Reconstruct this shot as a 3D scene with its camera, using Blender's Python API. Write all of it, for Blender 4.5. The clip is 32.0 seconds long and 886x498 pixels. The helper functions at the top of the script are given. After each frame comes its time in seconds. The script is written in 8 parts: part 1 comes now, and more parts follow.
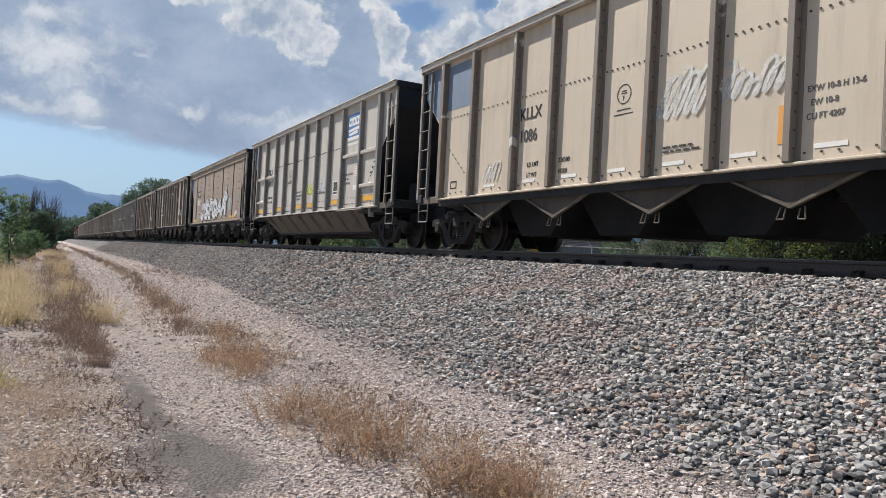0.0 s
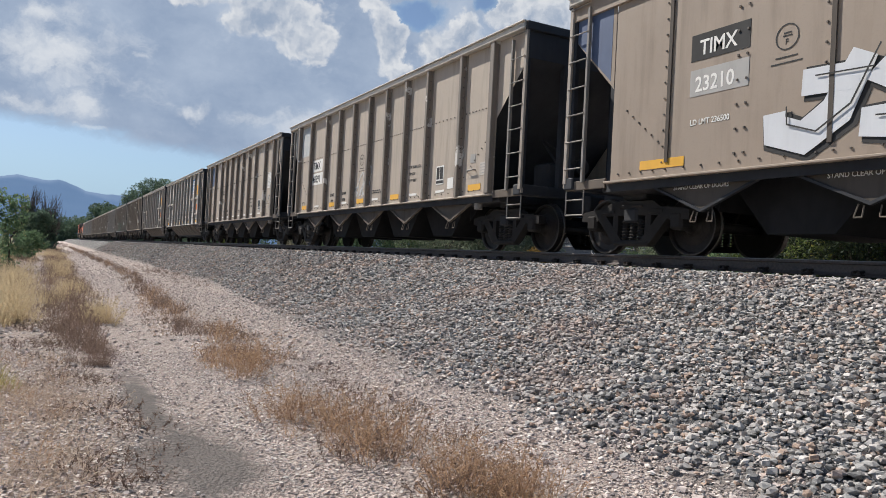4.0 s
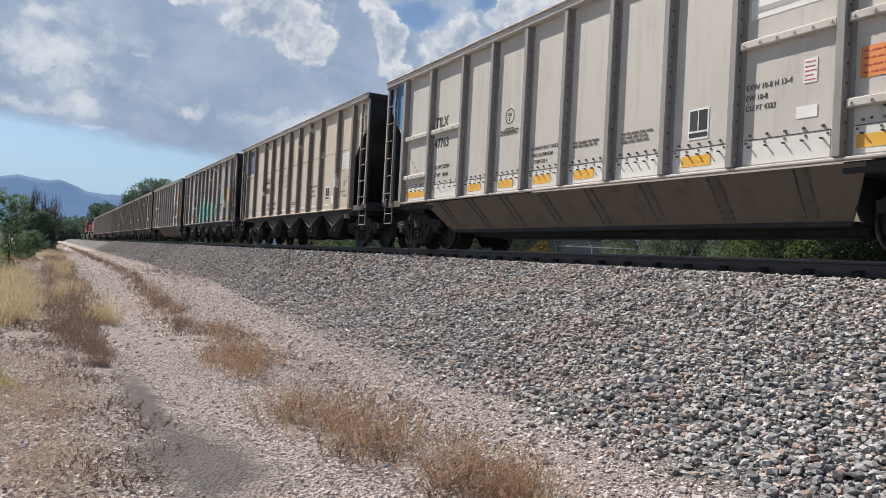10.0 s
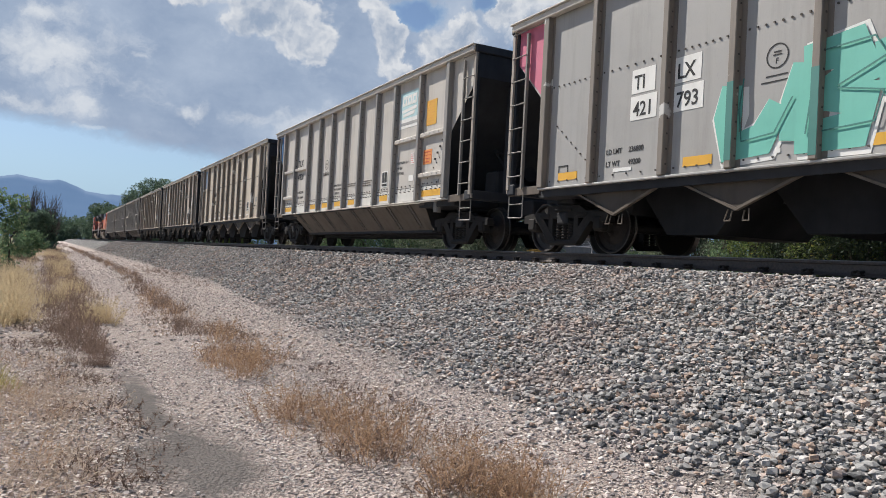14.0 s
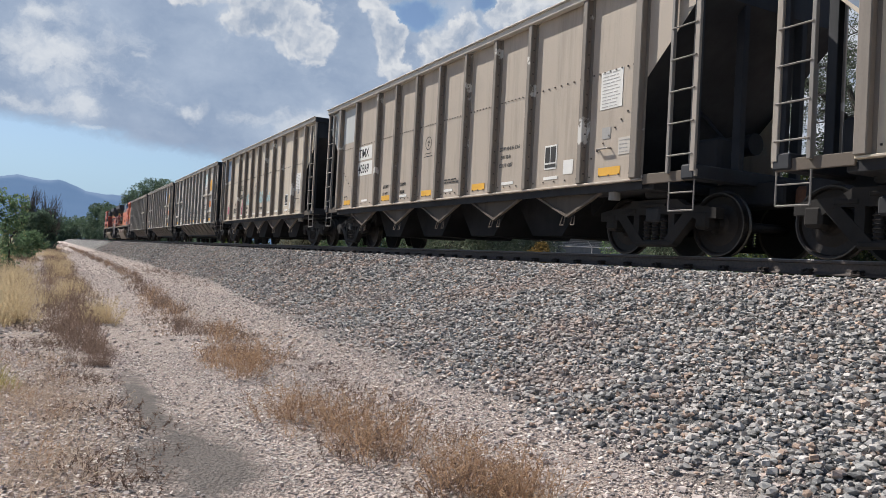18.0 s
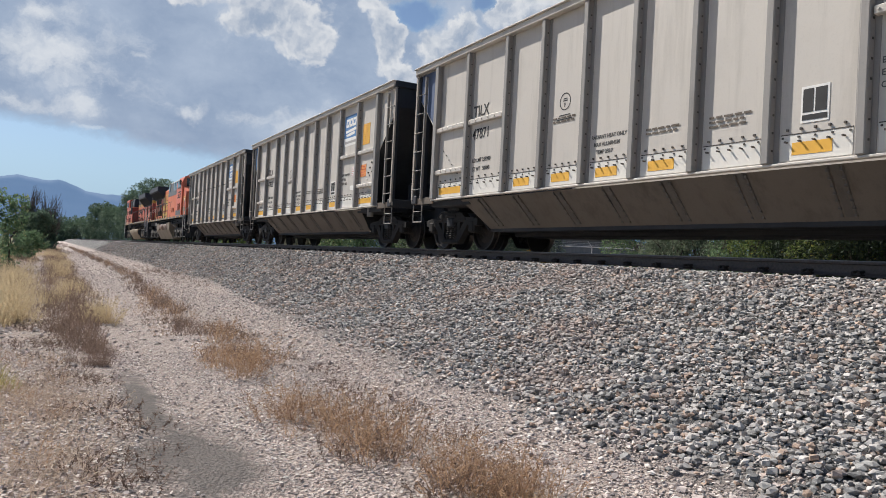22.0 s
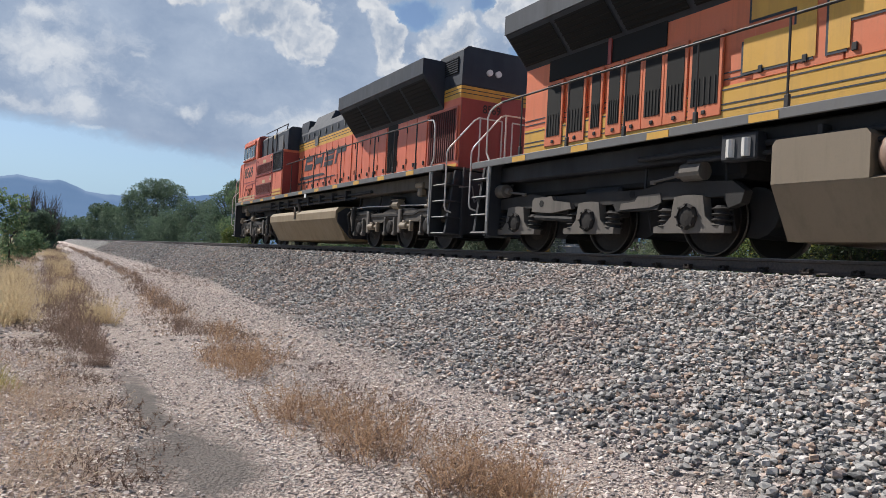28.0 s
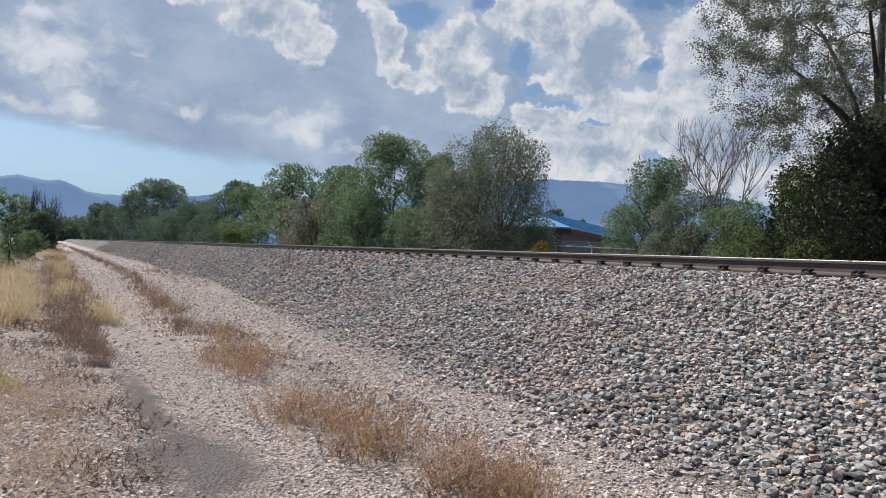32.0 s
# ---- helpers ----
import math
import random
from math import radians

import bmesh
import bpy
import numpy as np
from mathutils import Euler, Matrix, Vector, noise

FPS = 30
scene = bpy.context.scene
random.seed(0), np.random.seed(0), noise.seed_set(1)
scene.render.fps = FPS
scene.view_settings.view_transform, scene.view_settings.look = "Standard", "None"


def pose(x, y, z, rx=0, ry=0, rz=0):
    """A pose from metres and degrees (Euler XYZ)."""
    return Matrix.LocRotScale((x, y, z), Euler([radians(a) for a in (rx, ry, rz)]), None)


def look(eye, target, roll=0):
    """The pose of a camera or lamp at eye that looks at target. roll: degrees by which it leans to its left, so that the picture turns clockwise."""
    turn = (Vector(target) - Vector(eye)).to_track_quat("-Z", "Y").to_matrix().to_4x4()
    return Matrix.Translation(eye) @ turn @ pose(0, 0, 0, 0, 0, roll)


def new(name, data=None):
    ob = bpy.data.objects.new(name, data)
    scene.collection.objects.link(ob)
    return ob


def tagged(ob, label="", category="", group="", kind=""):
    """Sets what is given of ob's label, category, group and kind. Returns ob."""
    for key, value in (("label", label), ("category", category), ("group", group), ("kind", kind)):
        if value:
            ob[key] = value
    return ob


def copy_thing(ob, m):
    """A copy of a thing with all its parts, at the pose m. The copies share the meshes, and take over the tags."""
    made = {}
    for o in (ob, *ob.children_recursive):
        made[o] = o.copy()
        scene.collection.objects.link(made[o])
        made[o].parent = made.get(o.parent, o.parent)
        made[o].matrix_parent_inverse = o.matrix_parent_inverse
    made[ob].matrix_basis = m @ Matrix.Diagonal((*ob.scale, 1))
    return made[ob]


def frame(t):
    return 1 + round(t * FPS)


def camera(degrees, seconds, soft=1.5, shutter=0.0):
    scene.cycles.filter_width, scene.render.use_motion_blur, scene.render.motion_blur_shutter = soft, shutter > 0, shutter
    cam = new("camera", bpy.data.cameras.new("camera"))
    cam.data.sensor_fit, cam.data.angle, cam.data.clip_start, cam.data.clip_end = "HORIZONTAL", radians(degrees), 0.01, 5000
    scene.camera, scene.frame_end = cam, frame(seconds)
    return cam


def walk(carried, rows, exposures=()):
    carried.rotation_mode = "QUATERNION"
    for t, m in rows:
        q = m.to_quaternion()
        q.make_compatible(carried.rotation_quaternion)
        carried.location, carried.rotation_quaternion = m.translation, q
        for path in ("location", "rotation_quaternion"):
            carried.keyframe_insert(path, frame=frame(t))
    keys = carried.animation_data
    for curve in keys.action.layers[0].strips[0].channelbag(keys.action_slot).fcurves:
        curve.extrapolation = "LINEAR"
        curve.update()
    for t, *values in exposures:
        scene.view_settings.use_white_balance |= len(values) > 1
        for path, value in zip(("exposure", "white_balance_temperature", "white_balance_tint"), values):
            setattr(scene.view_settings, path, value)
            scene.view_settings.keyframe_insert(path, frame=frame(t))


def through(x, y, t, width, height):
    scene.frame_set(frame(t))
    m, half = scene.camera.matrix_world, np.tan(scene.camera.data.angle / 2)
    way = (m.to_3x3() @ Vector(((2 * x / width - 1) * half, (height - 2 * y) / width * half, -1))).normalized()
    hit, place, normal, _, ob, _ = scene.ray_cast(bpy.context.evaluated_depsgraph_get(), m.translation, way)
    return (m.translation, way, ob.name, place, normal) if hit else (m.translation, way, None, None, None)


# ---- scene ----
EYE_Z = 1.30                      # eye height over the dirt road
RAIL_Z = 1.53                     # top of rail
TRACK_X = 9.07                    # centre line of the track; the track runs along y
cam = camera(62.6, 32.0, soft=0.4)
YAW, TILT = radians(28.27), radians(0.77)
AIM = (math.sin(YAW) * math.cos(TILT), math.cos(YAW) * math.cos(TILT), EYE_Z + math.sin(TILT))
VIEW = look((0, 0, EYE_Z), AIM, 3.0)
walk(cam, [(0.0, VIEW), (32.0, VIEW)])
scene.view_settings.exposure = 0.27

# ---- daylight ----
SUN = Vector((-0.42, 0.85, 1.0)).normalized()
world = bpy.data.worlds.new("sky")
scene.world = world
world.use_nodes = True
wn, wl = world.node_tree.nodes, world.node_tree.links
sky = wn.new("ShaderNodeTexSky")
sky.sky_type, sky.sun_disc = "NISHITA", False
sky.sun_elevation, sky.sun_rotation = math.asin(SUN.z), math.atan2(SUN.x, SUN.y)
sky.altitude, sky.air_density, sky.dust_density, sky.ozone_density = 1800, 1.0, 1.2, 1.2
wl.new(sky.outputs[0], wn["Background"].inputs[0])
wn["Background"].inputs[1].default_value = 0.085
lamp = bpy.data.lights.new("sun", "SUN")
lamp.energy, lamp.angle, lamp.color = 4.9, radians(0.53), (1.0, 0.955, 0.89)
new("sun", lamp).matrix_world = look(SUN * 100, (0, 0, 0))


# ---- mesh and material helpers ----
class Shape:
    """Vertices and faces, gathered piece by piece."""

    def __init__(self):
        self.v, self.f = [], []

    def add(self, verts, faces):
        n = len(self.v)
        self.v += [tuple(p) for p in verts]
        self.f += [tuple(i + n for i in q) for q in faces]
        return self

    def box(self, c, s, bevel=0.0, m=None):
        """A box at centre c with sizes s, its edges chamfered."""
        h = [a / 2 for a in s]
        b = min(bevel, min(h) * 0.9)
        pts, idx = [], {}
        if b <= 0:
            for sx in (-1, 1):
                for sy in (-1, 1):
                    for sz in (-1, 1):
                        pts.append((sx * h[0], sy * h[1], sz * h[2]))
            faces = [(0, 1, 3, 2), (4, 6, 7, 5), (0, 4, 5, 1), (2, 3, 7, 6), (0, 2, 6, 4), (1, 5, 7, 3)]
        else:
            faces = []
            for sx in (-1, 1):
                for sy in (-1, 1):
                    for sz in (-1, 1):
                        sg = (sx, sy, sz)
                        for a in range(3):
                            p = [sg[k] * (h[k] if k == a else h[k] - b) for k in range(3)]
                            idx[sg, a] = len(pts)
                            pts.append(tuple(p))
            rng = (-1, 1)
            for a in range(3):
                o, w = [(1, 2), (2, 0), (0, 1)][a]
                for s1 in rng:
                    q = []
                    for so, sw in ((-1, -1), (1, -1), (1, 1), (-1, 1)):
                        sg = [0, 0, 0]
                        sg[a], sg[o], sg[w] = s1, so, sw
                        q.append(idx[tuple(sg), a])
                    faces.append(tuple(q if s1 > 0 else q[::-1]))
                for so in rng:
                    for sw in rng:
                        lo, hi = [0, 0, 0], [0, 0, 0]
                        lo[a], hi[a] = -1, 1
                        lo[o] = hi[o] = so
                        lo[w] = hi[w] = sw
                        lo, hi = tuple(lo), tuple(hi)
                        q = (idx[lo, o], idx[hi, o], idx[hi, w], idx[lo, w])
                        faces.append(q if so * sw < 0 else q[::-1])
            for sx in rng:
                for sy in rng:
                    for sz in rng:
                        q = tuple(idx[(sx, sy, sz), a] for a in range(3))
                        faces.append(q if sx * sy * sz > 0 else q[::-1])
        if m is not None:
            pts = [m @ Vector(p) for p in pts]
        return self.add([(p[0] + c[0], p[1] + c[1], p[2] + c[2]) for p in pts], faces)

    def prism(self, poly, a, b, axis="x"):
        """A polygon of (u, w) points drawn out from a to b along an axis."""
        put = {"x": lambda u, w, d: (d, u, w), "y": lambda u, w, d: (u, d, w), "z": lambda u, w, d: (u, w, d)}[axis]
        n = len(poly)
        verts = [put(u, w, a) for u, w in poly] + [put(u, w, b) for u, w in poly]
        faces = [tuple(range(n))[::-1], tuple(range(n, 2 * n))]
        faces += [(i, (i + 1) % n, n + (i + 1) % n, n + i) for i in range(n)]
        area = sum(poly[i][0] * poly[(i + 1) % n][1] - poly[(i + 1) % n][0] * poly[i][1] for i in range(n))
        flip = (area < 0) != ((b < a) != (axis == "y"))
        return self.add(verts, [q[::-1] for q in faces] if flip else faces)

    def rod(self, p, q, r, n=8, r2=None, caps=True):
        p, q = Vector(p), Vector(q)
        d = (q - p).normalized()
        u = d.orthogonal().normalized()
        w = d.cross(u)
        r2 = r if r2 is None else r2
        ring = [(math.cos(2 * math.pi * i / n), math.sin(2 * math.pi * i / n)) for i in range(n)]
        verts = [p + (u * c + w * s) * r for c, s in ring] + [q + (u * c + w * s) * r2 for c, s in ring]
        faces = [(i, (i + 1) % n, n + (i + 1) % n, n + i) for i in range(n)]
        if caps:
            faces += [tuple(range(n))[::-1], tuple(range(n, 2 * n))]
        return self.add(verts, faces)

    def pipe(self, pts, r, n=6):
        for p, q in zip(pts, pts[1:]):
            self.rod(p, q, r, n)
        return self

    def lathe(self, profile, n=24, axis="x", c=(0, 0, 0), caps=True):
        """A profile of (radius, along) turned about an axis."""
        verts, faces = [], []
        for r, a in profile:
            for i in range(n):
                t = 2 * math.pi * i / n
                y, z = r * math.cos(t), r * math.sin(t)
                p = {"x": (a, y, z), "y": (z, a, y), "z": (y, z, a)}[axis]
                verts.append((p[0] + c[0], p[1] + c[1], p[2] + c[2]))
        k = len(profile)
        for j in range(k - 1):
            for i in range(n):
                i2 = (i + 1) % n
                faces.append((j * n + i, j * n + i2, (j + 1) * n + i2, (j + 1) * n + i))
        if caps:
            faces.append(tuple(range(n))[::-1])
            faces.append(tuple(range((k - 1) * n, k * n)))
        return self.add(verts, faces)

    def mesh(self, name, material, smooth=False):
        me = bpy.data.meshes.new(name)
        me.from_pydata(self.v, [], self.f)
        if material is not None:
            me.materials.append(material)
        if smooth:
            me.polygons.foreach_set("use_smooth", [True] * len(me.polygons))
        me.update()
        return me


def part(name, shape, material, parent, label="", at=None, smooth=False):
    """One mesh under a thing or a part."""
    me = shape if isinstance(shape, bpy.types.Mesh) else shape.mesh(name, material, smooth)
    ob = new(name, me)
    ob.parent = parent
    if at is not None:
        ob.matrix_basis = at if isinstance(at, Matrix) else Matrix.Translation(at)
    if label:
        ob["label"] = label
    return ob


def thing(name, label, category, group="", kind="", at=None):
    ob = new(name)
    ob.empty_display_size = 0.2
    if at is not None:
        ob.matrix_basis = at if isinstance(at, Matrix) else Matrix.Translation(at)
    return tagged(ob, label, category, group, kind)


def solid(name, shape, material, label, category, group="", kind="", at=None, smooth=False):
    ob = new(name, shape if isinstance(shape, bpy.types.Mesh) else shape.mesh(name, material, smooth))
    if at is not None:
        ob.matrix_basis = at if isinstance(at, Matrix) else Matrix.Translation(at)
    return tagged(ob, label, category, group, kind)


class Nodes:
    """A short hand for node trees."""

    def __init__(self, tree):
        self.t = tree

    def node(self, kind, **kw):
        n = self.t.nodes.new("ShaderNode" + kind)
        for k, v in kw.items():
            if k == "operation":
                n.operation = v
            elif k == "blend":
                n.data_type, n.blend_type = "RGBA", v
            elif k == "clamp":
                n.use_clamp = v
        return n

    def put(self, sock, val):
        if isinstance(val, bpy.types.NodeSocket):
            self.t.links.new(val, sock)
        elif isinstance(val, (tuple, list)):
            sock.default_value = (*val, 1.0) if len(val) == 3 and sock.type == "RGBA" else val
        else:
            sock.default_value = val

    def math(self, op, a, b=0.0, c=None, clamp=False):
        n = self.node("Math", operation=op, clamp=clamp)
        self.put(n.inputs[0], a)
        self.put(n.inputs[1], b)
        if c is not None:
            self.put(n.inputs[2], c)
        return n.outputs[0]

    def vec(self, op, a, b=(0, 0, 0)):
        n = self.node("VectorMath", operation=op)
        self.put(n.inputs[0], a)
        if op == "SCALE":
            self.put(n.inputs[3], b)
        else:
            self.put(n.inputs[1], b)
        return n.outputs[1] if op in ("LENGTH", "DISTANCE", "DOT_PRODUCT") else n.outputs[0]

    def noise(self, vec, scale, detail=3.0, rough=0.55, color=False):
        n = self.node("TexNoise")
        if vec is not None:
            self.put(n.inputs["Vector"], vec)
        n.inputs["Scale"].default_value, n.inputs["Detail"].default_value = scale, detail
        n.inputs["Roughness"].default_value = rough
        return n.outputs[1] if color else n.outputs[0]

    def voronoi(self, vec, scale, out="Distance"):
        n = self.node("TexVoronoi")
        if vec is not None:
            self.put(n.inputs["Vector"], vec)
        n.inputs["Scale"].default_value = scale
        return n.outputs[out]

    def span(self, val, a, b, lo=0.0, hi=1.0, smooth=False):
        n = self.node("MapRange")
        if smooth:
            n.interpolation_type = "SMOOTHSTEP"
        for s, x in zip(n.inputs[:5], (val, a, b, lo, hi)):
            self.put(s, x)
        return n.outputs[0]

    def mix(self, fac, a, b, blend="MIX"):
        n = self.node("Mix", blend=blend)
        self.put(n.inputs[0], fac)
        self.put(n.inputs[6], a)
        self.put(n.inputs[7], b)
        return n.outputs[2]

    def ramp(self, val, stops):
        n = self.node("ValToRGB")
        self.put(n.inputs[0], val)
        e = n.color_ramp.elements
        while len(e) < len(stops):
            e.new(0.5)
        for el, (p, c) in zip(e, stops):
            el.position, el.color = p, (*c, 1)
        return n.outputs[0]

    def bump(self, height, strength=0.3, distance=0.02):
        n = self.node("Bump")
        n.inputs["Strength"].default_value, n.inputs["Distance"].default_value = strength, distance
        self.put(n.inputs["Height"], height)
        return n.outputs[0]


def material(name, color=(0.5, 0.5, 0.5), rough=0.6, metal=0.0):
    """A new material, its Principled node and its node short hand."""
    m = bpy.data.materials.new(name)
    m.use_nodes = True
    b = m.node_tree.nodes["Principled BSDF"]
    b.inputs["Base Color"].default_value = (*color, 1)
    b.inputs["Roughness"].default_value, b.inputs["Metallic"].default_value = rough, metal
    return m, b, Nodes(m.node_tree)


def painted(name, color, rough=0.5, dirt=(0.10, 0.085, 0.07), amount=0.5, streak=True, metal=0.0, bump=0.15):
    """Weathered paint: faded patches, streaks of grime that run down, dust low on the sides."""
    m, b, n = material(name, color, rough, metal)
    tc = n.node("TexCoord").outputs["Object"]
    rnd = n.node("ObjectInfo").outputs["Random"]
    p = n.vec("ADD", tc, n.vec("SCALE", (3.1, 7.7, 1.3), rnd))
    big = n.noise(p, 0.9, 5, 0.6)
    st = n.noise(n.vec("MULTIPLY", p, (2.2, 2.2, 0.22)), 1.6, 6, 0.68)
    fine = n.noise(p, 34, 3, 0.6)
    light = tuple(min(1, c * 1.18 + 0.02) for c in color)
    c = n.mix(n.span(big, 0.3, 0.7), color, light)
    c = n.mix(n.math("MULTIPLY", n.span(big, 0.45, 0.75), 0.5 * amount), c, dirt)
    if streak:
        c = n.mix(n.math("MULTIPLY", n.span(st, 0.50, 0.80), amount), c, dirt)
    c = n.mix(n.math("MULTIPLY", n.span(fine, 0.55, 0.8), 0.35 * amount), c, dirt)
    n.put(b.inputs["Base Color"], c)
    n.put(b.inputs["Roughness"], n.span(st, 0.2, 0.8, rough - 0.1, min(0.95, rough + 0.2)))
    n.put(b.inputs["Normal"], n.bump(n.math("ADD", fine, n.math("MULTIPLY", big, 4.0)), bump, 0.006))
    return m


def speckled(name, a, b_col, scale=20.0, rough=0.85, metal=0.0, bump=0.4, dist=0.01):
    """A plain rough surface, mottled at two scales."""
    m, b, n = material(name, a, rough, metal)
    tc = n.node("TexCoord").outputs["Object"]
    x, y = n.noise(tc, scale, 4, 0.65), n.noise(tc, scale * 0.13, 3)
    c = n.mix(n.span(x, 0.35, 0.7), a, b_col)
    c = n.mix(n.span(y, 0.4, 0.75, 0, 0.6), c, tuple(0.6 * q for q in a))
    n.put(b.inputs["Base Color"], c)
    n.put(b.inputs["Normal"], n.bump(x, bump, dist))
    return m


# ---- materials of the setting ----
def stone_material(name, colors, rough=0.85, warm=0.3):
    m, b, n = material(name, colors[0], rough)
    rnd = n.node("NewGeometry").outputs["Random Per Island"]
    k = len(colors)
    c = n.ramp(rnd, [(i / k, col) for i, col in enumerate(colors)])
    c.node.color_ramp.interpolation = "CONSTANT"
    tc = n.node("TexCoord").outputs["Object"]
    g = n.noise(tc, 60, 4, 0.7)
    c = n.mix(n.span(g, 0.5, 0.75, 0.0, 0.5), c, (0.10, 0.095, 0.09), "MIX")
    c = n.mix(n.span(n.noise(tc, 110, 3, 0.6), 0.55, 0.75, 0.0, 0.45), c, (0.62, 0.59, 0.55))
    big = n.noise(tc, 0.8, 3)
    c = n.mix(n.span(big, 0.48, 0.72, 0, warm), c, (0.46, 0.33, 0.27))
    n.put(b.inputs["Base Color"], c)
    n.put(b.inputs["Normal"], n.bump(g, 0.5, 0.006))
    return m


M_BALLAST = stone_material("ballast_stone", [(0.23, 0.22, 0.209), (0.407, 0.38, 0.358), (0.292, 0.281, 0.268), (0.512, 0.476, 0.443), (0.115, 0.113, 0.111), (0.407, 0.325, 0.281),
                                            (0.335, 0.325, 0.31), (0.46, 0.432, 0.404), (0.168, 0.165, 0.16), (0.265, 0.258, 0.249), (0.433, 0.312, 0.238), (0.31, 0.268, 0.242), (0.6, 0.563, 0.528)], 0.9, 0.4)
M_GRAVEL = stone_material("gravel_stone", [(0.66, 0.56, 0.505), (0.48, 0.405, 0.37), (0.78, 0.71, 0.65), (0.58, 0.49, 0.445), (0.30, 0.26, 0.245), (0.68, 0.595, 0.54)], 0.85, 0.25)


def ground_material():
    m, b, n = material("ground", (0.3, 0.27, 0.24), 0.95)
    pos = n.node("NewGeometry").outputs["Position"]
    sep = n.node("SeparateXYZ")
    n.put(sep.inputs[0], pos)
    x, y = sep.outputs[0], sep.outputs[1]
    wob = n.math("MULTIPLY", n.math("SUBTRACT", n.noise(pos, 0.7, 4), 0.5), 1.1)
    # the lanes drift sideways slightly with distance
    off = n.math("MINIMUM", n.math("MULTIPLY", n.math("MAXIMUM", n.math("SUBTRACT", y, 8.0), 0.0), 0.02), 0.7)
    xr = n.math("ADD", n.math("SUBTRACT", x, off), wob)
    fine = n.noise(pos, 26, 5, 0.75)
    cell = n.voronoi(pos, 21)
    chip = n.voronoi(pos, 38)
    tone = n.ramp(n.math("MULTIPLY", n.vec("DOT_PRODUCT", n.voronoi(pos, 38, "Color"), (1, 1, 1)), 0.34), [(0.15, (0.22, 0.20, 0.19)), (0.5, (0.5, 0.47, 0.45)), (0.9, (0.88, 0.84, 0.80))])
    chip2 = n.voronoi(n.vec("ADD", pos, (3.3, 1.7, 0)), 85)
    tone2 = n.ramp(n.math("MULTIPLY", n.vec("DOT_PRODUCT", n.voronoi(n.vec("ADD", pos, (3.3, 1.7, 0)), 85, "Color"), (1, 1, 1)), 0.34), [(0.15, (0.22, 0.20, 0.19)), (0.5, (0.5, 0.47, 0.45)), (0.9, (0.88, 0.84, 0.80))])
    soil = n.mix(n.span(fine, 0.3, 0.7), (0.40, 0.325, 0.275), (0.72, 0.60, 0.52))
    rut = n.mix(n.span(fine, 0.3, 0.7), (0.46, 0.38, 0.34), (0.76, 0.655, 0.60))
    # shade in the gaps between ballast stones is put into the dark tone
    rock = n.mix(n.span(cell, 0.08, 0.5), (0.42, 0.40, 0.38), (0.12, 0.114, 0.107))
    strip = n.mix(n.span(fine, 0.3, 0.7), (0.30, 0.24, 0.20), (0.50, 0.42, 0.37))
    c = n.mix(n.span(xr, 0.25, 0.75), soil, rut)
    c = n.mix(0.42, c, tone, "OVERLAY")
    c = n.mix(0.30, c, tone2, "OVERLAY")
    # gaps between gravel chips are shaded in the colour too
    c = n.mix(n.span(chip, 0.34, 0.66, 0.0, 0.5), c, (0.17, 0.14, 0.125))
    mid = n.math("SUBTRACT", 1.0, n.span(n.math("ABSOLUTE", n.math("SUBTRACT", xr, 2.25)), 0.25, 0.6))
    c = n.mix(n.math("MULTIPLY", mid, 0.6), c, strip)
    toe = n.math("ADD", n.span(y, 3.0, 12.0, 3.4, 3.922), n.span(y, 12.0, 27.0, 0.0, 1.275))
    c = n.mix(n.span(n.math("SUBTRACT", n.math("ADD", x, n.math("MULTIPLY", wob, 0.6)), toe), -0.3, 0.35), c, rock)
    # the far side of the track: dry soil
    c = n.mix(n.span(x, 11.6, 12.6), c, soil)
    far = n.noise(pos, 0.02, 4)
    c = n.mix(n.span(x, -1.0, -4.0), c, n.mix(far, (0.20, 0.17, 0.11), (0.32, 0.26, 0.17)))
    # an oily dark patch in the wheel track
    blot = None
    for px, py, rx, ry in ((0.86, 4.7, 0.42, 1.0), (0.74, 6.4, 0.16, 1.6)):
        dx = n.math("DIVIDE", n.math("SUBTRACT", x, px), rx)
        dy = n.math("DIVIDE", n.math("SUBTRACT", y, py), ry)
        e = n.math("SQRT", n.math("ADD", n.math("MULTIPLY", dx, dx), n.math("MULTIPLY", dy, dy)))
        blot = e if blot is None else n.math("MINIMUM", blot, e)
    d = n.math("ADD", blot, n.math("MULTIPLY", n.math("SUBTRACT", n.noise(pos, 3.2, 7, 0.7), 0.5), 2.2))
    c = n.mix(n.span(d, 1.35, 0.55, 0.0, 0.88), c, n.mix(n.span(n.noise(pos, 60, 4, 0.7), 0.3, 0.7), (0.040, 0.036, 0.033), (0.115, 0.103, 0.095)))
    n.put(b.inputs["Base Color"], c)
    h = n.math("SUBTRACT", n.math("SUBTRACT", fine, n.math("MULTIPLY", chip, 1.2)), n.math("MULTIPLY", chip2, 0.6))
    h = n.math("MULTIPLY", h, n.span(d, 1.2, 0.6, 1.0, 0.3))
    n.put(b.inputs["Normal"], n.bump(h, 0.9, 0.04))
    return m


M_GROUND = ground_material()
M_RAIL = speckled("rail_steel", (0.125, 0.10, 0.09), (0.07, 0.058, 0.052), 30, 0.75, 0.2)
M_RAILTOP = speckled("polished_rail", (0.26, 0.25, 0.24), (0.18, 0.175, 0.17), 40, 0.5, 1.0, 0.05)
M_CLIP = speckled("rusty_clip", (0.055, 0.042, 0.036), (0.03, 0.024, 0.022), 60, 0.8, 0.3)
